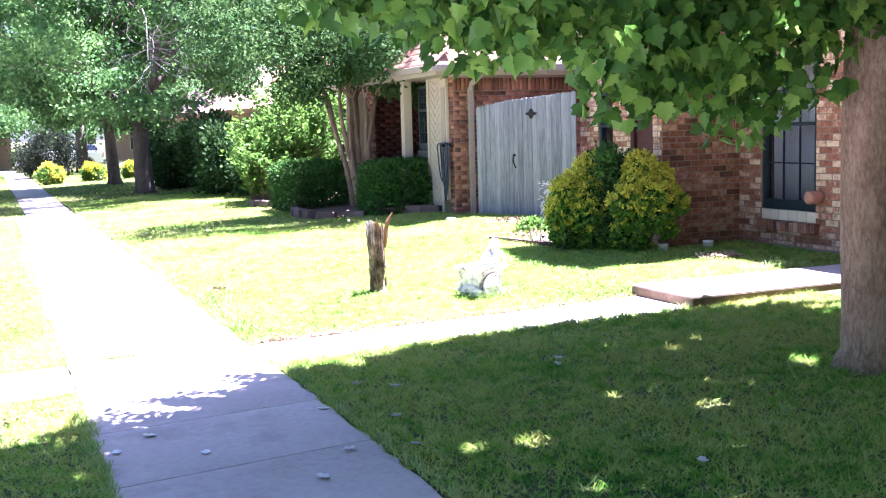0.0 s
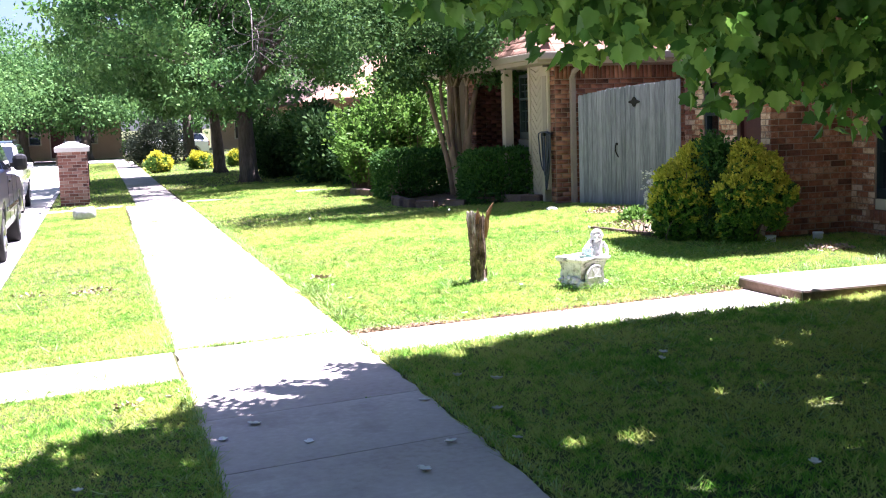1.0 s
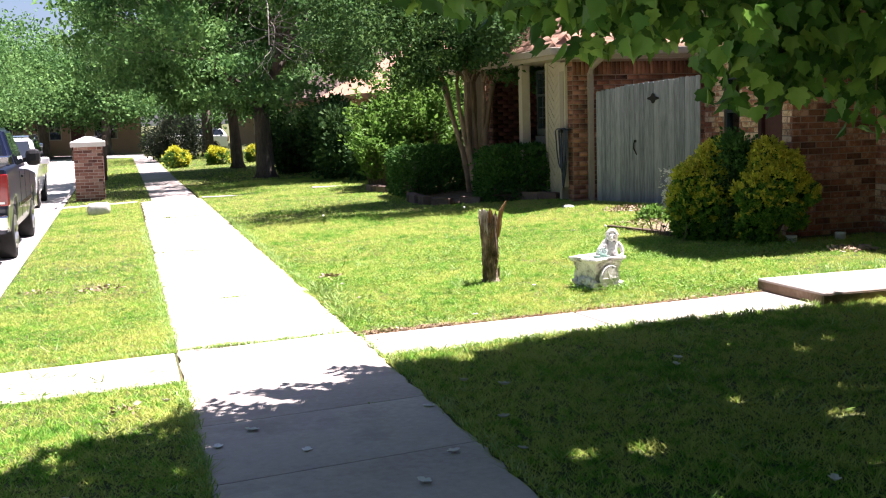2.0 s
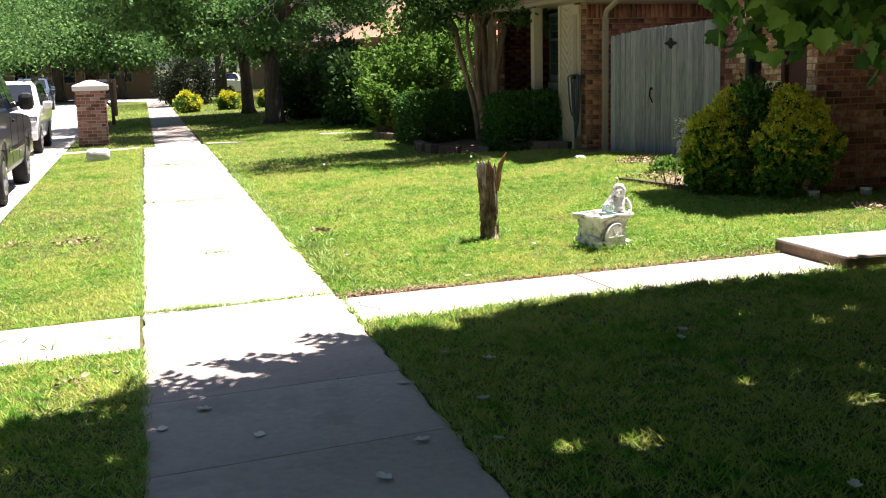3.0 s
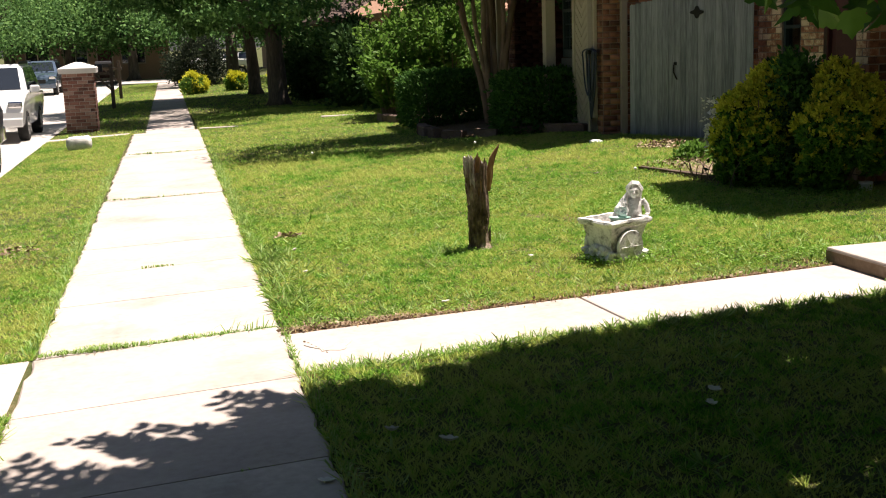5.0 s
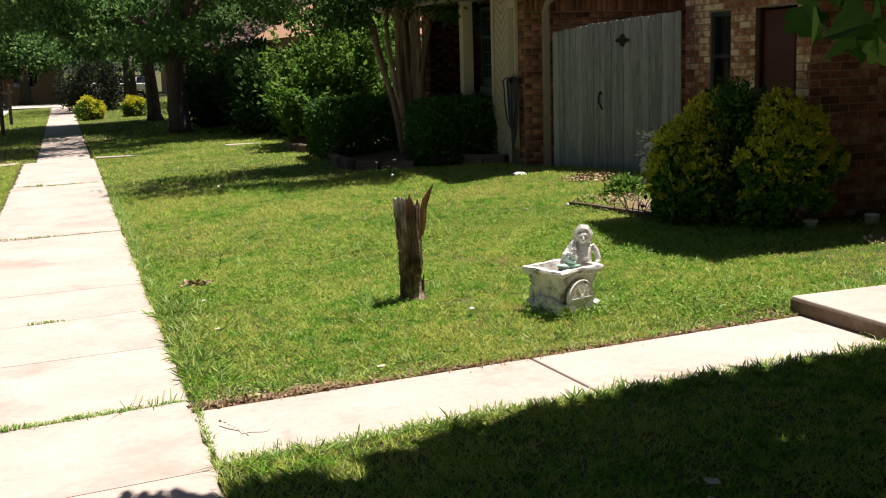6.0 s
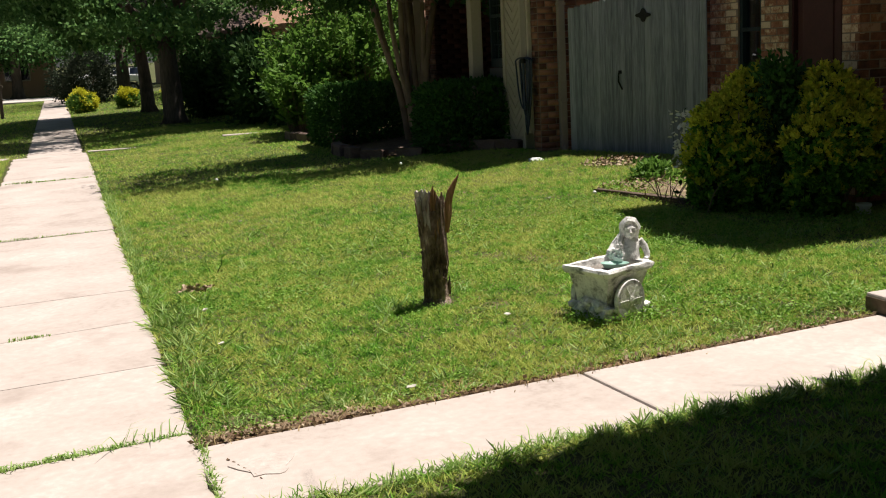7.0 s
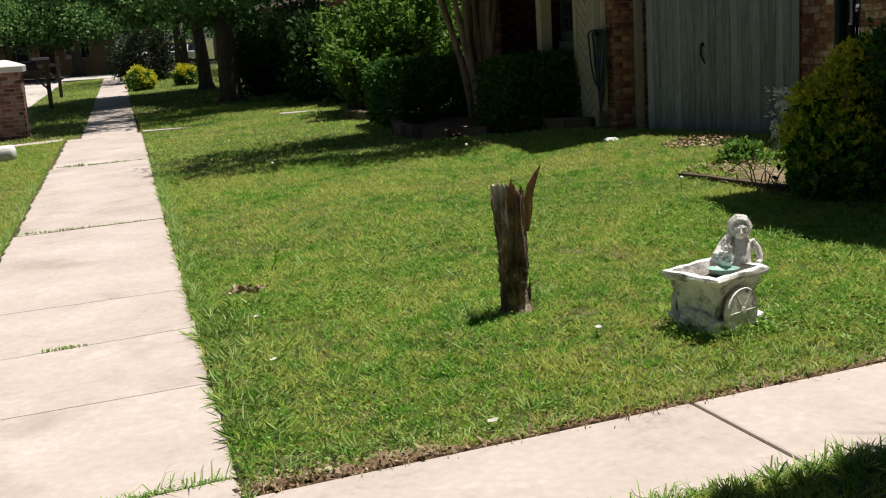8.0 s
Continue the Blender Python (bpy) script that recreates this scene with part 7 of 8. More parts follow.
def cabin(parent, low, high, half_low, half_high, mat, z_low, z_high, windows):
    """The upper body, narrowing upwards, with glass set a little proud of it. windows: spans along the side."""
    (a0, b0), (a1, b1) = low, high
    bm = bmesh.new()
    L = [bm.verts.new(p) for p in ((-half_low, a0, z_low), (half_low, a0, z_low), (half_low, b0, z_low), (-half_low, b0, z_low))]
    H = [bm.verts.new(p) for p in ((-half_high, a1, z_high), (half_high, a1, z_high), (half_high, b1, z_high), (-half_high, b1, z_high))]
    for k in range(4):
        bm.faces.new((L[k], L[(k + 1) % 4], H[(k + 1) % 4], H[k]))
    bm.faces.new(H)
    bm.faces.new(L[::-1])
    bmesh.ops.bevel(bm, geom=[e for e in bm.edges if e.verts[0].co.z > z_low + 0.01 or e.verts[1].co.z > z_low + 0.01], offset=0.06, segments=3, affect="EDGES")
    part("cabin", bm, M[mat], parent)

    def pane(c, name, label):
        n = (c[1] - c[0]).cross(c[3] - c[0]).normalized()
        bm = bmesh.new()
        f = [bm.verts.new(p + n * 0.012) for p in c]
        b = [bm.verts.new(p - n * 0.03) for p in c]
        bm.faces.new(f)
        bm.faces.new(b[::-1])
        for k in range(4):
            bm.faces.new((f[k], b[k], b[(k + 1) % 4], f[(k + 1) % 4]))
        part(name, bm, M["car_glass"], parent, label)

    def at(side, u, v):
        y0, y1 = a0 + (b0 - a0) * u, a1 + (b1 - a1) * u
        x = half_low + (half_high - half_low) * v
        return Vector((side * x, y0 + (y1 - y0) * v, z_low + (z_high - z_low) * v))

    for s in (-1, 1):
        for u0, u1 in windows:
            c = [at(s, u0, 0.08), at(s, u1, 0.08), at(s, u1, 0.86), at(s, u0, 0.86)]
            pane(c if s > 0 else c[::-1], "side_window", "tinted side window")
    for (yl, yh), flip, name in (((a0, a1), 1, "rear_window"), ((b0, b1), -1, "windscreen")):
        def q(sx, v):
            return Vector((sx * (half_low + (half_high - half_low) * v) * 0.86, yl + (yh - yl) * v, z_low + (z_high - z_low) * v))
        c = [q(-1, 0.10), q(1, 0.10), q(1, 0.86), q(-1, 0.86)]
        pane(c if flip > 0 else c[::-1], name, "tinted glass")


def pickup():
    t = thing("pickup_truck", (-1.93, 18.45, -0.24), "dark navy pickup truck with a silver toolbox in its bed", "pickup truck")
    t.scale = (0.93, 0.93, 1.03)
    low = [(-1.15, 0.45), (-1.18, 0.80), (-1.15, 1.34), (0.95, 1.36), (0.98, 1.30), (3.1, 1.22), (4.35, 1.14), (4.62, 1.0), (4.66, 0.45)]
    outline = low + arch(3.72, 0.50, 0.42)[:] + [(3.1, 0.40), (0.6, 0.40)] + arch(0.0, 0.50, 0.42) + [(-0.6, 0.45)]
    body_shell(t, outline, 0.98, "paint_navy")
    cabin(t, (0.95, 3.05), (1.18, 2.35), 0.93, 0.74, "paint_navy", 1.28, 1.92, ((0.06, 0.38), (0.42, 0.90)))
    bed = part("bed", a_box(-0.84, -1.08, 1.30, 0.84, 0.9, 1.372, 0.01), M["black_trim"], t, "black bed liner")
    part("toolbox", a_box(-0.90, 0.30, 1.345, 0.90, 0.86, 1.50, 0.02), M["chrome"], t, "silver checker-plate toolbox")
    part("rear_bumper", a_box(-0.97, -1.34, 0.52, 0.97, -1.14, 0.72, 0.03), M["chrome"], t, "chrome rear bumper")
    part("front_bumper", a_box(-0.97, 4.62, 0.48, 0.97, 4.80, 0.72, 0.03), M["chrome"], t)
    part("tailgate", a_box(-0.76, -1.205, 0.80, 0.76, -1.16, 1.33, 0.015), M["paint_navy"], t)
    for s in (-1, 1):
        lamp = part("tail_lamp", a_box(s * 0.80 - 0.0 if s > 0 else -0.985, -1.20, 0.84, 0.985 if s > 0 else -0.80, -1.08, 1.28, 0.015), M["tail_red"], t, "tall red tail lamp")
        part("reversing_lens", a_box(s * 0.89 - 0.035, -1.206, 0.87, s * 0.89 + 0.035, -1.19, 0.90, 0.002), M["paint_white"], lamp)
        mir = part("door_mirror", a_box(s * 1.10 - 0.13, 2.55, 1.28, s * 1.10 + 0.13, 2.72, 1.56, 0.08), M["black_trim"], t, "large black door mirror")
        part("mirror_arm", a_box(min(s * 0.92, s * 1.02), 2.6, 1.34, max(s * 0.92, s * 1.02), 2.68, 1.42, 0.01), M["black_trim"], t)
        part("door_handle", a_box(s * 0.985 - 0.02, 1.35, 1.14, s * 0.985 + 0.02, 1.55, 1.18, 0.008), M["black_trim"], t)
        part("side_moulding", a_box(s * 0.985 - 0.012, 0.62, 0.72, s * 0.985 + 0.012, 3.1, 0.79, 0.006), M["chrome"], t)
        for y in (0.0, 3.72):
            wheel(t, s * 0.81, y, 0.40, 0.40, 0.27, s)
    for y in (1.02, 2.02, 3.05):
        for s in (-1, 1):
            part("door_gap", a_box(s * 0.982 - 0.003, y - 0.006, 0.55, s * 0.982 + 0.003, y + 0.006, 1.25), M["black_trim"], t)
    plate = part("number_plate", a_box(-0.155, -1.355, 0.55, 0.155, -1.34, 0.70, 0.004), M["paint_white"], t, "white plate with a dark bar")
    part("plate_bar", a_box(-0.11, -1.360, 0.60, 0.11, -1.352, 0.65), M["black_trim"], plate)


pickup()


def wagon(name, at, turn, mat, label, length=4.6, height=1.75, half=0.90):
    t = thing(name, at, label, "car", turn=turn)
    f, r = length * 0.80 - 0.95, -0.85
    wb = length - 1.75
    low = [(r, 0.40), (r - 0.04, 0.70), (r, 1.02), (0.4, 1.10), (wb - 0.6, 1.12), (wb + 0.1, 1.06), (wb + 0.55, 0.97), (wb + 0.80, 0.86), (wb + 0.90, 0.68), (wb + 0.92, 0.40)]
    outline = low + arch(wb, 0.42, 0.36) + [(wb - 0.5, 0.32), (0.5, 0.32)] + arch(0.0, 0.42, 0.36) + [(-0.5, 0.40)]
    body_shell(t, outline, half, mat)
    cabin(t, (r + 0.03, wb - 0.28), (r + 0.30, wb - 1.22), half - 0.04, half - 0.22, mat, 1.08, height, ((0.05, 0.28), (0.31, 0.58), (0.61, 0.93)))
    for s in (-1, 1):
        for y in (0.0, wb):
            wheel(t, s * (half - 0.14), y, 0.34, 0.34, 0.22, s)
        part("head_lamp", a_box(s * (half - 0.18) - 0.15, wb + 0.72, 0.78, s * (half - 0.18) + 0.15, wb + 0.89, 0.92, 0.03), M["chrome"], t, "clear head lamp")
        part("fog_lamp", a_box(s * (half - 0.2) - 0.10, wb + 0.85, 0.46, s * (half - 0.2) + 0.10, wb + 0.92, 0.56, 0.02), M["black_trim"], t)
        part("tail_lamp", a_box(s * (half - 0.10) - 0.09, r - 0.055, 0.72, s * (half - 0.10) + 0.09, r + 0.06, 1.02, 0.02), M["tail_red"], t, "red tail lamp")
        part("door_mirror", a_box(s * (half + 0.10) - 0.11, wb - 0.75, 1.05, s * (half + 0.10) + 0.11, wb - 0.62, 1.23, 0.04), M[mat], t)
        part("roof_rail", a_box(s * (half - 0.27) - 0.02, r + 0.5, height, s * (half - 0.27) + 0.02, wb - 1.3, height + 0.06, 0.01), M["black_trim"], t)
    part("grille", a_box(-0.42, wb + 0.86, 0.58, 0.42, wb + 0.915, 0.76, 0.02), M["black_trim"], t, "dark grille")
    part("bumper", a_box(-half + 0.04, wb + 0.84, 0.36, half - 0.04, wb + 0.95, 0.56, 0.03), M[mat], t)
    return t


wagon("parked_car", (-2.27, 32.2, -0.24), 180, "paint_white", "white sport utility car parked nose towards the camera", length=4.3, height=1.72, half=0.86)
wagon("parked_car", (-4.3, 62.0, -0.24), 180, "paint_blue", "steel blue car parked along the kerb", length=4.6, height=1.62, half=0.9)
wagon("parked_car", (5.7, 66.9, -0.02), 90, "paint_white", "white car parked across the end of the street", height=1.45)
wagon("parked_car", (-10.27, 64.52, 0.0), 90, "paint_navy", "dark car standing on a far drive")


# ---------------------------------------------------------------- houses further off
def far_house(name, x0, y0, x1, y1, label, face, seed, h=2.7, rise=2.6):
    """A one-storey brick house with windows, a door and a hip roof. face: which side shows openings, 'x' to the street or 'y' towards the near end."""
    t = thing(name, ((x0 + x1) / 2, (y0 + y1) / 2, 0), label, "house")
    a, b = (x1 - x0) / 2, (y1 - y0) / 2
    part("wall", a_box(-a, -b, -0.1, a, b, h, 0), M["house_tan"], t)
    o = 0.5
    bm = bmesh.new()
    run = min(a, b) + o
    q = [bm.verts.new(p) for p in ((-a - o, -b - o, h), (a + o, -b - o, h), (a + o, b + o, h), (-a - o, b + o, h))]
    w = [bm.verts.new((p.co.x, p.co.y, h - 0.16)) for p in q]
    if a < b:
        top = [bm.verts.new((0, -b - o + run, h + rise)), bm.verts.new((0, b + o - run, h + rise))]
        fs = ((q[0], q[1], top[0]), (q[1], q[2], top[1], top[0]), (q[2], q[3], top[1]), (q[3], q[0], top[0], top[1]))
    else:
        top = [bm.verts.new((-a - o + run, 0, h + rise)), bm.verts.new((a + o - run, 0, h + rise))]
        fs = ((q[0], q[1], top[1], top[0]), (q[1], q[2], top[1]), (q[2], q[3], top[0], top[1]), (q[3], q[0], top[0]))
    for f in fs:
        bm.faces.new(f)
    for k in range(4):
        bm.faces.new((w[k], w[(k + 1) % 4], q[(k + 1) % 4], q[k]))
    bm.faces.new(w[::-1])
    part("roof", bm, M["shingle" if seed in (1, 7) else "roof_far"], t, "faded reddish shingle roof")

    def opening(kind, u, z0, z1, wd):
        lay = {"-x": lambda u0, u1, z0, z1, p, q: a_box(-a - q, u0, z0, -a - p, u1, z1, 0.0), "+x": lambda u0, u1, z0, z1, p, q: a_box(a + p, u0, z0, a + q, u1, z1, 0.0),
               "-y": lambda u0, u1, z0, z1, p, q: a_box(u0, -b - q, z0, u1, -b - p, z1, 0.0)}[face]
        fr = part(kind, lay(u - wd / 2, u + wd / 2, z0, z1, -0.05, 0.05), M["cream"], t)
        if kind == "window":
            for k in range(2):
                u0 = u - wd / 2 + 0.07 + k * (wd / 2 - 0.035)
                part("pane", lay(u0, u0 + wd / 2 - 0.105, z0 + 0.07, z1 - 0.07, 0.03, 0.055), M["car_glass"], fr)
        else:
            part("panel", lay(u - wd / 2 + 0.08, u + wd / 2 - 0.08, z0 + 0.1, z1 - 0.1, 0.045, 0.065), M["maroon"], fr)

    span = b if "x" in face else a
    for f in (-0.6, -0.15, 0.55):
        opening("window", f * span, 0.9, 2.2, 1.5)
    opening("door", 0.2 * span, 0.0, 2.1, 1.0)
    return t


far_house("house", 10.63, 23.25, 17.65, 29.62, "brick house wing set back behind tall shrubs", "-x", 7, rise=2.2)
far_house("house", 8.91, 38.22, 17.43, 45.67, "brick house with a faded red roof behind shrubs", "-x", 1, h=2.6)
far_house("house", 8.41, 47.93, 16.24, 55.33, "brick house set back behind yellow flowering shrubs", "-x", 2)
far_house("house", -32, 44.47, -20, 52.27, "brick house across the street", "+x", 3)
far_house("house", -33, 57.26, -21, 63.64, "tan brick house across the street in tree shade", "+x", 4)
far_house("house", -7.98, 76, 1.92, 81, "tan brick house at the end of the street", "-y", 5)
far_house("house", 8.12, 76, 17.37, 81, "brick house beyond the cross street", "-y", 6)


# ---------------------------------------------------------------- fallen leaves and little things
def fallen_leaf(x, y, z, size, turn, curl, mat, label, group):
    bm = bmesh.new()
    n = 7
    prev = None
    for k in range(n + 1):
        f = k / n
        w = size * 0.34 * math.sin(math.pi * min(0.98, f * 0.92 + 0.05)) * (1 + 0.25 * math.sin(k * 2.3))
        yy, zz = size * (f - 0.5), curl * size * (2 * f - 1) ** 2 * 0.4
        cur = [bm.verts.new((-w, yy, zz + curl * w * 0.9)), bm.verts.new((0, yy, zz)), bm.verts.new((w, yy, zz + curl * w * 1.3))]
        if prev:
            for q in range(2):
                bm.faces.new((prev[q], prev[q + 1], cur[q + 1], cur[q]))
        prev = cur
    g = bmesh.ops.extrude_face_region(bm, geom=list(bm.faces))
    for v in [e for e in g["geom"] if isinstance(e, bmesh.types.BMVert)]:
        v.co.z += 0.0015
    ob = part("fallen_leaf", bm, M[mat], None)
    ob.location, ob.rotation_euler = (x, y, z), (0, 0, turn)
    return tagged(ob, label, "leaf", group=group)


lr = random.Random(12)
ON_WALK = [(1.17, 6.70), (0.96, 6.46), (2.10, 5.84), (1.84, 5.45), (1.40, 6.20), (2.19, 4.52), (2.22, 6.75)]
for x, y in ON_WALK:
    fallen_leaf(x, y, float(walk_z(x)) + 0.004, lr.uniform(0.07, 0.11), lr.uniform(0, 6.3), lr.uniform(0.15, 0.45), "pale_leaf", "curled pale leaf fallen on the pavement", "leaves on the pavement")
ON_LAWN = [(3.32, 9.25), (2.60, 10.57), (2.62, 11.46), (4.16, 10.08), (2.40, 5.62), (4.03, 7.06), (3.49, 4.61), (3.93, 6.89), (0.73, 7.44), (2.75, 6.9), (2.55, 7.1), (0.2, 5.8), (6.2, 14.0), (3.4, 15.0), (2.5, 6.2)]
for x, y in ON_LAWN:
    fallen_leaf(x, y, float(lawn_z(x, y)) + 0.05, lr.uniform(0.05, 0.085), lr.uniform(0, 6.3), lr.uniform(0.3, 0.9), "dead_leaf", "pale dry leaf lying on the grass", "leaves on the lawn")
# dandelion clocks
for x, y in ((3.58, 17.98), (6.44, 13.51), (5.76, 17.41)):
    z = float(lawn_z(x, y))
    t = thing("dandelion", (x, y, z), "white dandelion seed head on a thin stalk", "flower", group="dandelions in the lawn")
    bm = bmesh.new()
    tube(bm, [(0, 0, 0), (0.01, 0, 0.07), (0.008, 0, 0.13)], [0.003, 0.003, 0.003], 4)
    part("stalk", bm, M["tuft"], t)
    bm = bmesh.new()
    bmesh.ops.create_icosphere(bm, subdivisions=2, radius=0.017, matrix=Matrix.Translation((0.008, 0, 0.14)))
    part("seed_head", bm, M["white"], t)


# ---------------------------------------------------------------- grass
def off_paths(x, y, pad=0.0):
    """Where grass grows: not on paving, beds, houses, or the foot of things."""
    near, far = front_walk_y(x)
    ok = ~((x > WALK_L - pad) & (x < WALK_R + pad) & (y < 26.8)) & ~((x > FAR_L - pad) & (x < FAR_R + pad) & (y >= 26.8) & (y < 64.5))
    ok &= ~((x > WALK_R) & (x < 6.25) & (y > near - pad) & (y < far + pad))
    ok &= ~((x >= 6.1) & (x < 9.6) & (y > near + 0.22 - pad) & (y < far + 0.03 + pad + 0.12))
    ok &= ~((x > KERB_X) & (x < WALK_L) & (y > 8.13 - pad) & (y < 9.14 + pad))
    ok &= ~((x > KERB_X) & (x < WALK_L) & (y > 26.7) & (y < 27.15))
    ok &= ~((x > WALK_R) & (x < 4.0) & (y > 26.72) & (y < 26.86))
    ok &= ~((x > 9.4)) & ~((x > 8.3) & (y > 12.0) & ~((y > 12.4) & (x < 7.95 + (17.12 - y) * 0.68 - 0.03) & (x < 9.2))) & ~((x > 7.9) & (y > 17.05) & (x > 7.95 + (17.12 - y) * 0.68)) & ~((x > 7.6) & (y > 17.2))
    ok &= ~((x < KERB_X + 0.17) & (x > -9.2))
    ok &= (x - 5.76) ** 2 + (y - 5.92) ** 2 > 0.05
    ok &= (x - 3.99) ** 2 + (y - 10.76) ** 2 > 0.008
    ok &= ~((np.abs(x - 4.77) < 0.17) & (np.abs(y - 10.02) < 0.12))
    # planting bed
    bed_x = np.interp(y, [18.01, 18.61, 18.96, 19.29, 19.8, 20.8, 21.62, 22.52, 23.09, 23.88, 24.68], [7.64, 7.15, 6.67, 6.19, 5.85, 5.78, 5.99, 6.33, 6.08, 5.88, 5.81])
    ok &= ~((y > 18.01) & (y < 24.68) & (x > bed_x - 0.05))
    return ok


BARE = [(7.40, 13.9, 0.28), (7.42, 14.3, 0.28), (7.35, 13.5, 0.25), (7.95, 15.75, 0.3), (2.5, 9.2, 0.2), (2.9, 9.24, 0.14), (2.65, 12.33, 0.13), (5.05, 11.75, 0.13), (4.25, 10.51, 0.10), (5.08, 9.86, 0.10), (4.08, 10.81, 0.08), (2.55, 9.28, 0.14), (4.85, 12.06, 0.15), (3.87, 11.78, 0.12), (5.37, 10.85, 0.12), (0.15, 13.42, 0.2), (4.55, 10.15, 0.08)]


def lawn(name, x0, x1, y0, y1, per_m2, height, width, seed, label, mat="grass", keep=None, lean=1.5):
    nr = np.random.default_rng(seed)
    n = int((x1 - x0) * (y1 - y0) * per_m2)
    x, y = nr.uniform(x0, x1, n), nr.uniform(y0, y1, n)
    # draw the blades together into tufts
    m = nr.uniform(0, 1, n) < 0.62
    cell = 0.055
    cx, cy = np.floor(x / cell), np.floor(y / cell)
    jx = (np.sin(cx * 12.9898 + cy * 78.233) * 43758.5453) % 1
    jy = (np.sin(cx * 39.346 + cy * 11.135) * 24634.6345) % 1
    x = np.where(m, x + ((cx + 0.15 + 0.7 * jx) * cell - x) * 0.72, x)
    y = np.where(m, y + ((cy + 0.15 + 0.7 * jy) * cell - y) * 0.72, y)
    ok = off_paths(x, y) & (nr.uniform(0, 1, n) < 0.66 + 0.3 * waves(x * 6, y * 6) + 0.4 * waves(x * 19 + 3, y * 19) + 0.5 * waves(x * 41, y * 41 + 2))
    for bx, by, br in BARE:
        ok &= ((x - bx) ** 2 + (y - by) ** 2 > br * br) | (nr.uniform(0, 1, n) < 0.25)
    if keep is not None:
        ok &= keep(x, y, nr)
    x, y = x[ok], y[ok]
    h = height * nr.uniform(0.3, 1.5, len(x)) * (1 + 0.3 * waves(x * 1.3, y * 1.3, 1.0) + 0.25 * waves(x * 5, y * 5) + 0.45 * waves(x * 41, y * 41 + 2))
    # longer along the paving edges
    edge = (np.abs(x - WALK_R) < 0.08) | (np.abs(x - WALK_L) < 0.06)
    h = np.where(edge, h * 1.25, h)
    w = width * nr.uniform(0.7, 1.3, len(x))
    V, F = blades(x, y, lawn_z(x, y), np.clip(h, 0.012, None), w, nr, lean, False)
    ob = np_part(name, V, F, M[mat], kind="stuff")
    tagged(ob, label, "grass")
    return ob


lawn("lawn_grass", 2.28, 6.9, 9.0, 13.5, 16000, 0.036, 0.011, 1, "short green lawn grass in full sun")
lawn("lawn_grass", 2.28, 9.0, 13.5, 19.0, 8000, 0.038, 0.0125, 2, "short green lawn grass further back")
lawn("lawn_grass", 6.9, 9.4, 8.6, 13.5, 8000, 0.036, 0.0095, 3, "lawn grass beside the brick wall")
lawn("lawn_grass", 2.28, 7.5, 3.3, 9.0, 9500, 0.047, 0.0105, 4, "lawn grass in deep tree shade")
lawn("lawn_grass", -0.85, 0.87, 3.6, 12.0, 13000, 0.036, 0.0105, 5, "sunlit grass of the verge")
lawn("lawn_grass", -0.85, 1.0, 12.0, 27.0, 5500, 0.036, 0.012, 6, "grass of the verge further on")
lawn("lawn_grass", 2.28, 8.0, 19.0, 32.0, 2300, 0.038, 0.0175, 7, "lawn grass before the far house")
lawn("lawn_grass", 2.2, 9.0, 32.0, 62.0, 300, 0.05, 0.026, 8, "shaded lawn grass under the big trees")
lawn("lawn_grass", -0.85, 1.17, 27.0, 64.0, 420, 0.05, 0.024, 9, "grass of the far verge")

# yellowed dry blades among the green
lawn("dry_grass", 2.28, 8.2, 9.0, 19.0, 900, 0.035, 0.005, 11, "dry straw-coloured blades in the lawn", "straw",
     keep=lambda x, y, nr: (waves(x * 0.8 + 3, y * 0.8) + 0.5 * waves(x * 3, y * 3) > 0.1) | (nr.uniform(0, 1, len(x)) < 0.15))
lawn("dry_grass", -0.85, 0.87, 9.0, 27.0, 600, 0.035, 0.0065, 12, "dry yellow blades on the verge", "straw")


# small worn spots where only dead thatch is left
WORN = [(5.05, 11.75, 0.16), (5.08, 9.86, 0.14), (4.5, 10.12, 0.12), (4.25, 10.51, 0.10), (4.08, 10.81, 0.12), (4.32, 11.27, 0.10), (4.6, 10.71, 0.13), (3.65, 10.24, 0.09), (5.36, 11.5, 0.14), (3.18, 12.06, 0.12), (5.15, 10.01, 0.12), (4.15, 12.71, 0.2), (5.5, 13.33, 0.25), (3.45, 13.87, 0.25), (6.13, 12.06, 0.15), (0.11, 10.38, 0.15), (0.43, 12.43, 0.2), (-0.27, 11.5, 0.2)]
lawn("dry_grass", -0.8, 6.8, 9.2, 15.0, 9000, 0.03, 0.007, 13, "worn straw-coloured spots of dead grass", "straw",
     keep=lambda x, y, nr: np.min([np.hypot(x - a, (y - b) * 0.8) / r + nr.normal(0, 0.25, len(x)) for a, b, r in WORN], axis=0) < 0.85)


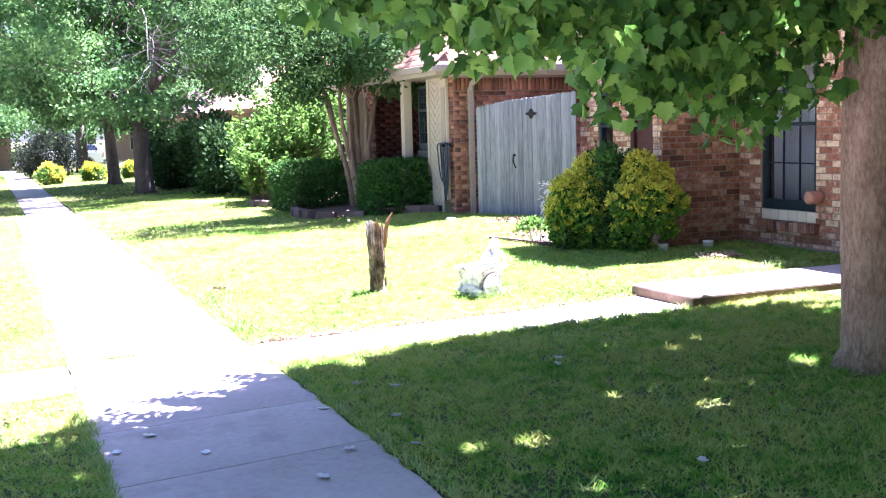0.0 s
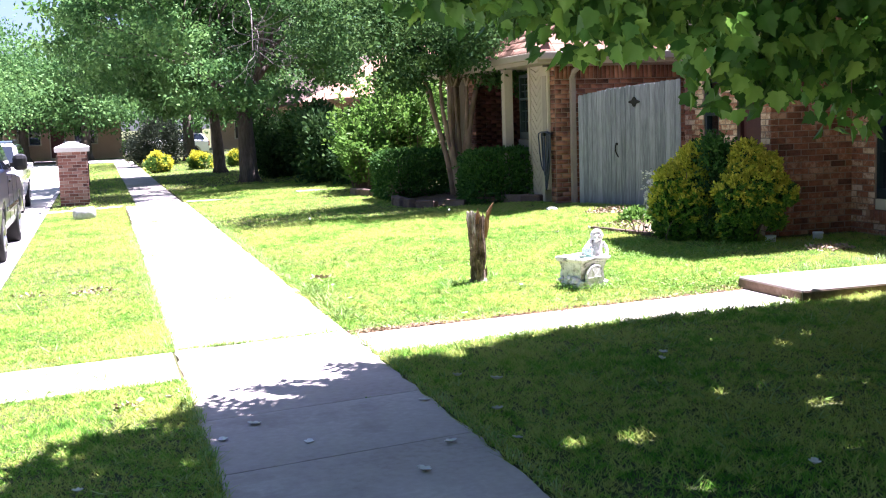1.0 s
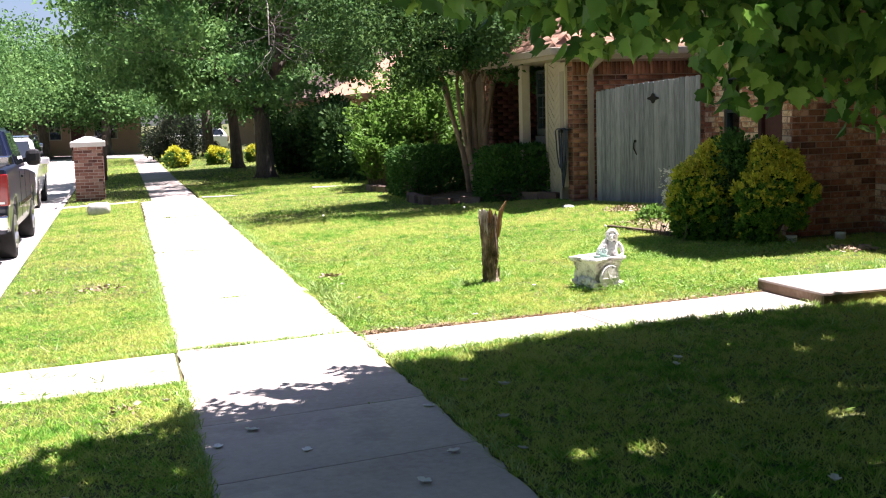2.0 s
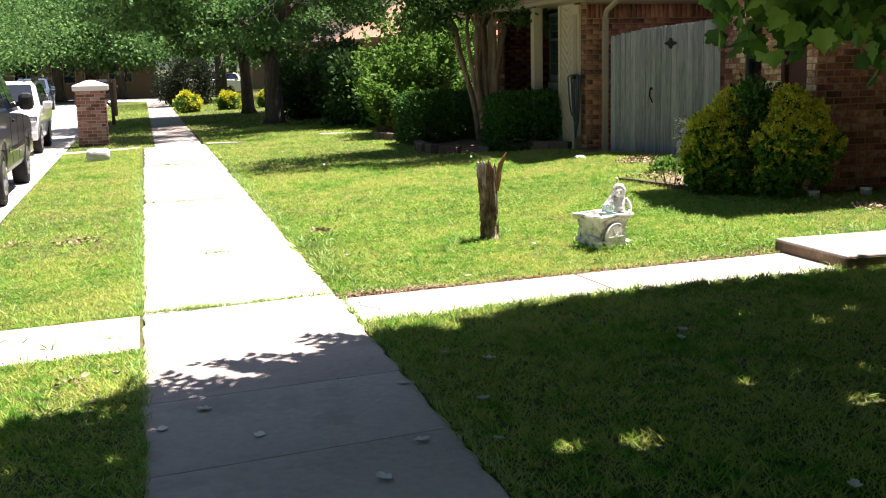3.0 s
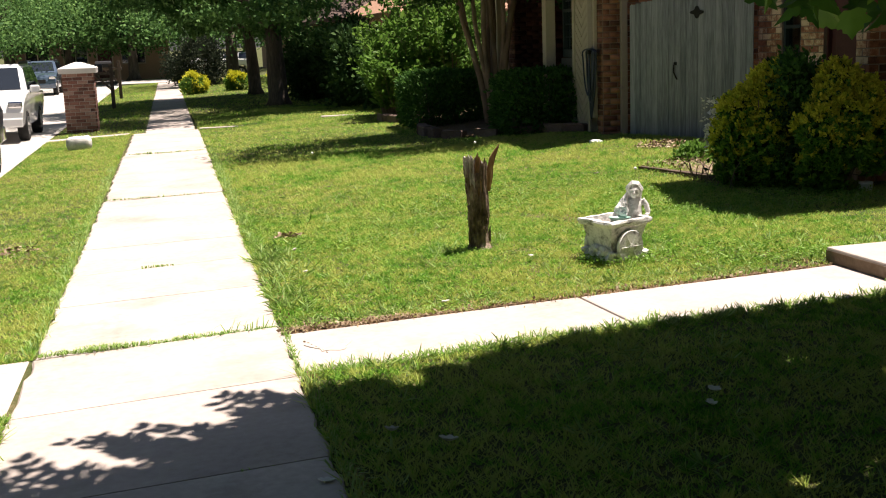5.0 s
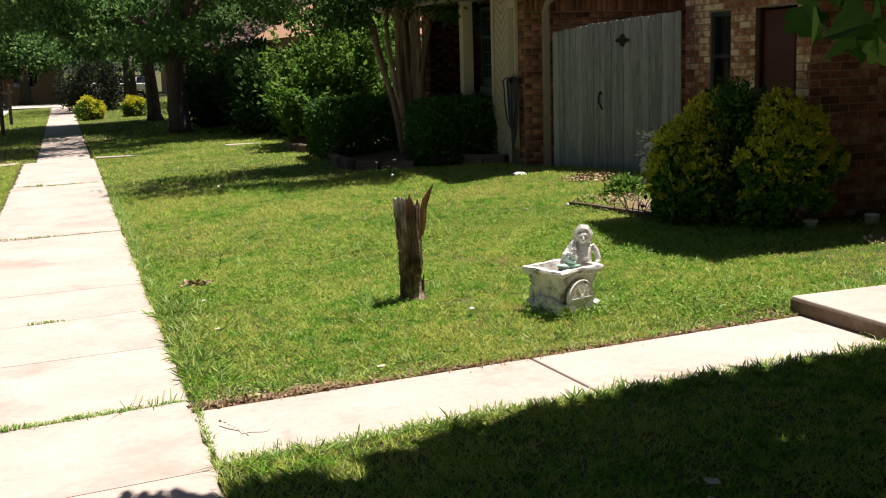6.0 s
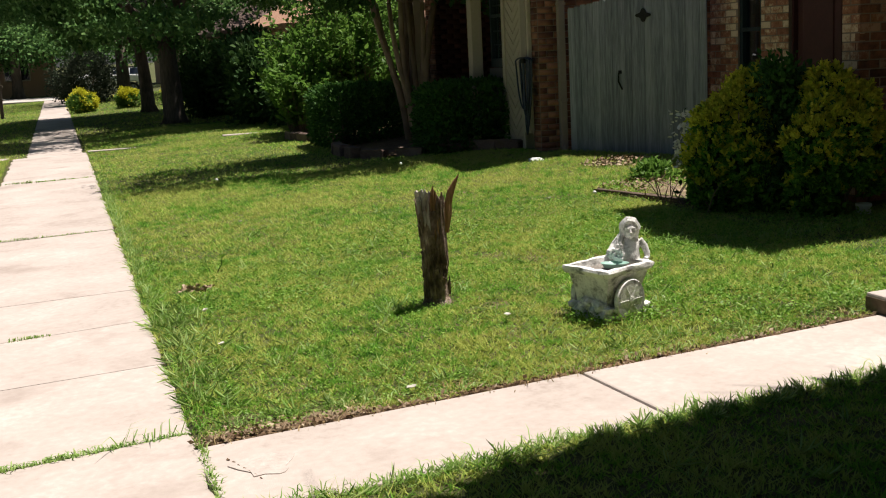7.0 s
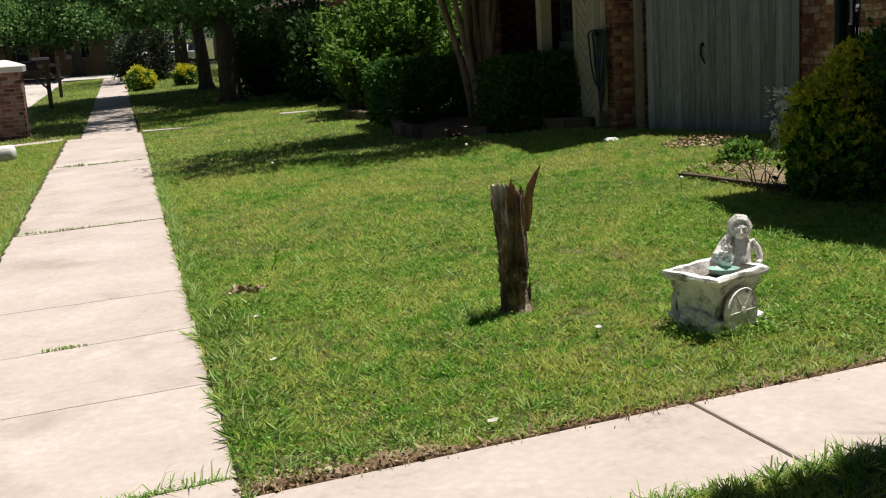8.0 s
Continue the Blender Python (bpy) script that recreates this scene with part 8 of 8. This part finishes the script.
def fringe(name, pts, per_m, height, spread, seed, label, mat="tuft", width=0.007, lean=1.6):
    """Blades along a line: in joints and along paving edges."""
    nr = np.random.default_rng(seed)
    X, Y = [], []
    for (xa, ya), (xb, yb) in zip(pts, pts[1:]):
        n = int(math.hypot(xb - xa, yb - ya) * per_m)
        f = nr.uniform(0, 1, n)
        dx, dy = (xb - xa), (yb - ya)
        l = math.hypot(dx, dy)
        o = nr.normal(0, spread, n)
        X.append(xa + dx * f - dy / l * o)
        Y.append(ya + dy * f + dx / l * o)
    x, y = np.concatenate(X), np.concatenate(Y)
    z = np.where((x > WALK_L) & (x < WALK_R), -0.012, lawn_z(x, y))
    h = height * nr.uniform(0.3, 1.3, len(x)) * (1 + 0.6 * waves(x * 4, y * 4, 1.6))
    V, F = blades(x, y, z, np.clip(h, 0.01, None), width * nr.uniform(0.7, 1.3, len(x)), nr, lean)
    tagged(np_part(name, V, F, M[mat], kind="stuff"), label, "grass")


fringe("joint_grass", [(0.9, 9.14), (2.26, 9.27)], 620, 0.033, 0.014, 21, "grass sprouting in the pavement joint", lean=2.4)
fringe("joint_grass", [(1.95, 9.27), (2.30, 9.28)], 90, 0.13, 0.012, 22, "tall blades at the end of the joint", lean=1.9)
fringe("joint_grass", [(1.42, 11.60), (1.66, 11.62)], 380, 0.02, 0.012, 23, "small tuft in the pavement joint")
fringe("joint_grass", [(0.9, 15.98), (2.24, 16.0)], 200, 0.022, 0.010, 24, "grass in the pavement joint")
fringe("joint_grass", [(1.0, 21.8), (2.24, 21.8)], 200, 0.03, 0.014, 25, "grass in the far pavement joint", width=0.012)
fringe("joint_grass", [(2.295, 8.3), (2.295, 9.1)], 300, 0.04, 0.008, 26, "grass between pavement and front walk")
fringe("joint_grass", [(1.9, 6.99), (2.2, 7.01)], 120, 0.02, 0.006, 28, "specks of moss in the joint")
fringe("edge_grass", [(2.33, 11.9), (2.33, 20)], 140, 0.08, 0.03, 32, "grass along the pavement edge")
fringe("edge_grass", [(2.31, 4.4), (2.31, 8.25)], 240, 0.06, 0.02, 33, "shaded grass along the pavement edge")
fringe("edge_grass", [(2.35, 8.24), (6.1, 8.54)], 420, 0.06, 0.035, 34, "ragged grass leaning over the front walk")
fringe("edge_grass", [(6.1, 8.70), (9.0, 8.90)], 300, 0.06, 0.04, 35, "ragged grass beside the raised walk")
fringe("edge_grass", [(0.84, 9.2), (0.84, 20)], 200, 0.06, 0.025, 36, "grass along the pavement edge of the verge")
fringe("edge_grass", [(0.84, 4.5), (0.84, 8.1)], 260, 0.06, 0.025, 37, "grass along the near verge")
fringe("edge_grass", [(-0.9, 9.2), (0.84, 9.2)], 300, 0.05, 0.03, 38, "grass along the kerb walk")
fringe("edge_grass", [(-0.9, 8.08), (0.84, 8.08)], 300, 0.05, 0.03, 39, "grass along the near side of the kerb walk")
fringe("edge_grass", [(3.6, 10.75), (3.95, 10.85), (4.2, 10.92)], 170, 0.10, 0.04, 40, "longer grass at the foot of the stump")
fringe("edge_grass", [(4.5, 10.02), (4.85, 9.98), (5.25, 10.08)], 150, 0.06, 0.04, 41, "clover and grass at the foot of the statue")
fringe("edge_grass", [(6.0, 9.62), (7.3, 9.75), (8.6, 9.9)], 220, 0.10, 0.06, 42, "taller weeds behind the raised walk")
fringe("edge_grass", [(6.0, 11.6), (7.2, 11.3), (8.3, 11.4)], 160, 0.09, 0.1, 43, "weeds before the brick wall")
fringe("edge_grass", [(3.2, 9.18), (4.5, 9.28), (6.0, 9.40)], 260, 0.05, 0.025, 44, "grass hanging over the sunny edge of the walk")
fringe("dead_thatch", [(2.33, 9.14), (2.6, 9.17), (3.1, 9.21)], 900, 0.026, 0.055, 54, "matted brown thatch at the corner of the walk", "straw", 0.006, 1.8)
fringe("edge_grass", [(2.36, 9.24), (2.7, 9.26), (3.3, 9.28)], 330, 0.05, 0.04, 45, "grass growing over the bare corner")
# dead thatch and soil along the far edge of the front walk
fringe("dead_thatch", [(2.4, 9.16), (3.2, 9.20), (4.2, 9.27), (6.0, 9.42)], 520, 0.03, 0.05, 51, "brown dead thatch along the walk's edge", "straw", 0.006, 1.6)
fringe("dead_thatch", [(2.34, 9.3), (2.36, 9.9), (2.38, 11.0)], 160, 0.035, 0.03, 52, "brown dead thatch along the pavement", "straw", 0.006, 1.6)
fringe("dead_thatch", [(2.33, 4.5), (2.33, 8.2)], 160, 0.03, 0.02, 53, "dead thatch in the shade", "straw", 0.006, 1.6)


def bare_strip(name, pts, width, label):
    bm = bmesh.new()
    rng = random.Random(len(pts))
    prev = None
    for (xa, ya), (xb, yb) in zip(pts, pts[1:]):
        n = max(2, int(math.hypot(xb - xa, yb - ya) / 0.08))
        for k in range(n):
            f = k / n
            x, y = xa + (xb - xa) * f, ya + (yb - ya) * f
            w = width * (0.4 + rng.random())
            z = float(lawn_z(x, y)) + 0.012
            cur = (bm.verts.new((x, y, z)), bm.verts.new((x, y + w, z + 0.004)))
            if prev:
                bm.faces.new((prev[0], cur[0], cur[1], prev[1]))
            prev = cur
    tagged(part(name, bm, M["soil_dry"]), label, "soil", kind="structure")


bare_strip("soil_strip", [(2.33, 9.09), (2.6, 9.11), (3.0, 9.135), (3.2, 9.15)], 0.085, "strip of bare brown soil beside the walk")


# broad-leaved weeds: clover patches
def clover(name, at, r, n, seed, label):
    nr = np.random.default_rng(seed)
    a, q = nr.uniform(0, 2 * math.pi, n), np.sqrt(nr.uniform(0, 1, n)) * r
    x, y = at[0] + q * np.cos(a) * 1.5, at[1] + q * np.sin(a)
    ok = off_paths(x, y)
    x, y = x[ok], y[ok]
    z = lawn_z(x, y) + nr.uniform(0.02, 0.06, len(x))
    V, F = leaf_field(np.stack([x, y, z], -1), nr.normal(size=(len(x), 3)) * (1, 1, 0.3) + (0, 0, 0.2), nr.uniform(0.012, 0.027, len(x)), LEAF_SIMPLE, nr, 0.1, 0.2)
    tagged(np_part(name, V, F, M["clover"], kind="stuff"), label, "weeds")


def low_weeds(name, x0, x1, y0, y1, n, seed, label):
    """Small round leaves mixed all through the turf, thicker in patches."""
    nr = np.random.default_rng(seed)
    x, y = nr.uniform(x0, x1, n), nr.uniform(y0, y1, n)
    ok = off_paths(x, y) & (waves(x * 1.1 + 5, y * 1.1) + nr.normal(0, 0.45, n) > 0.05)
    x, y = x[ok], y[ok]
    z = lawn_z(x, y) + nr.uniform(0.012, 0.04, len(x))
    V, F = leaf_field(np.stack([x, y, z], -1), nr.normal(size=(len(x), 3)) * (1, 1, 0.3) + (0, 0, 0.15), nr.uniform(0.010, 0.021, len(x)), LEAF_SIMPLE, nr, 0.1, 0.2)
    tagged(np_part(name, V, F, M["clover"], kind="stuff"), label, "weeds")


low_weeds("low_weeds", 2.3, 7.0, 9.0, 14.0, 52000, 81, "small round-leaved weeds through the sunny lawn")
low_weeds("low_weeds", -0.85, 0.85, 4.5, 14.0, 24000, 82, "small round-leaved weeds in the verge")
clover("clover", (4.75, 9.92), 0.2, 1000, 61, "low clover leaves before the statue")
clover("clover", (7.45, 14.1), 0.4, 700, 69, "weeds sprouting through the bare soil")
clover("clover", (5.9, 11.9), 0.5, 1800, 62, "broad-leaved weeds in the lawn")
clover("clover", (7.3, 11.6), 0.45, 1600, 63, "broad-leaved weeds by the chip heap")
clover("clover", (5.5, 9.75), 0.35, 1400, 64, "low weeds near the raised walk")
clover("clover", (6.2, 9.6), 0.18, 600, 65, "weeds at the step's corner")
clover("clover", (3.1, 11.6), 0.25, 600, 66, "weeds beside the bare patch")
clover("clover", (4.5, 13.0), 0.6, 1800, 67, "darker weeds in the lawn")
clover("clover", (6.3, 12.6), 0.4, 1200, 68, "darker weeds near the bush")


def crabgrass(name, spots, seed, label):
    """Coarse clumps whose broad blades spread outwards and over the paving."""
    nr = np.random.default_rng(seed)
    P, D, S = [], [], []
    for x, y, r, n in spots:
        a = nr.uniform(0, 2 * math.pi, n)
        q = np.abs(nr.normal(0, 0.35, n)) * r
        px, py = x + q * np.cos(a), y + q * np.sin(a)
        P.append(np.stack([px, py, np.where(px < WALK_R, 0.004, lawn_z(px, py)) + 0.012], -1))
        D.append(np.stack([np.cos(a), np.sin(a), nr.uniform(0.15, 0.95, n)], -1))
        S.append(nr.uniform(0.5, 1.15, n) * r)
    P, D, S = np.concatenate(P), np.concatenate(D), np.concatenate(S)
    blade = np.array([(0, 0), (0.030, 0.3), (0.022, 0.65), (0, 1), (-0.022, 0.65), (-0.030, 0.3)])
    V, F = leaf_field(P, D, S, blade, nr, 0.3, 0.35)
    tagged(np_part(name, V, F, M["tuft"], kind="stuff"), label, "grass")


cr = random.Random(77)
crabgrass("crabgrass", [(2.30 + abs(cr.gauss(0, 0.14)), cr.uniform(9.6, 12.0), cr.uniform(0.06, 0.11), cr.randint(8, 16)) for k in range(75)], 71, "coarse light green crabgrass spilling over the pavement edge")
crabgrass("crabgrass", [(2.31 + abs(cr.gauss(0, 0.05)), cr.uniform(11.9, 22), cr.uniform(0.04, 0.09), cr.randint(8, 16)) for k in range(70)], 72, "ragged grass tufts along the pavement")
crabgrass("crabgrass", [(cr.uniform(2.4, 6.5), cr.uniform(9.3, 15), cr.uniform(0.05, 0.10), cr.randint(6, 14)) for k in range(330)], 73, "scattered coarse tufts in the lawn")
crabgrass("crabgrass", [(cr.uniform(-0.8, 0.85), cr.uniform(5, 18), cr.uniform(0.05, 0.10), cr.randint(6, 14)) for k in range(120)], 74, "scattered coarse tufts on the verge")
crabgrass("crabgrass", [(x, 8.22 + 0.078 * (x - 2.3) + cr.uniform(-0.08, 0.0), cr.uniform(0.05, 0.09), cr.randint(6, 14)) for x in [cr.uniform(2.4, 6.2) for k in range(60)]], 75, "dark tufts along the shaded side of the front walk")
crabgrass("crabgrass", [(cr.uniform(2.4, 6.6), cr.uniform(4.6, 8.1), cr.uniform(0.05, 0.10), cr.randint(6, 14)) for k in range(170)], 76, "coarse tufts in the shaded lawn")
crabgrass("crabgrass", [(x, 9.17 + 0.078 * (x - 2.3) + cr.uniform(0.05, 0.14), cr.uniform(0.05, 0.10), cr.randint(6, 12)) for x in [cr.uniform(2.4, 6.1) for k in range(60)]], 77, "tufts along the sunny side of the front walk")
# a dark upright weed
w = thing("weed", (2.87, 12.93, 0.02), "small dark upright weed with broad leaves", "weed")
nr = np.random.default_rng(5)
for dx in (-0.05, 0.06):
    bm = bmesh.new()
    tube(bm, [(dx * 0.4, 0, 0), (dx, 0, 0.06), (dx * 1.2, 0.01, 0.12)], [0.004, 0.004, 0.002], 4)
    part("stalk", bm, M["leaf_dark"], w)
    P = np.stack([np.full(9, dx) + nr.normal(0, 0.01, 9), nr.normal(0, 0.01, 9), nr.uniform(0.03, 0.13, 9)], -1)
    V, F = leaf_field(P, nr.normal(size=(9, 3)) + (0, 0, 0.8), nr.uniform(0.03, 0.05, 9), LEAF_SIMPLE, nr)
    np_part("leafage", V, F, M["clover"], w)
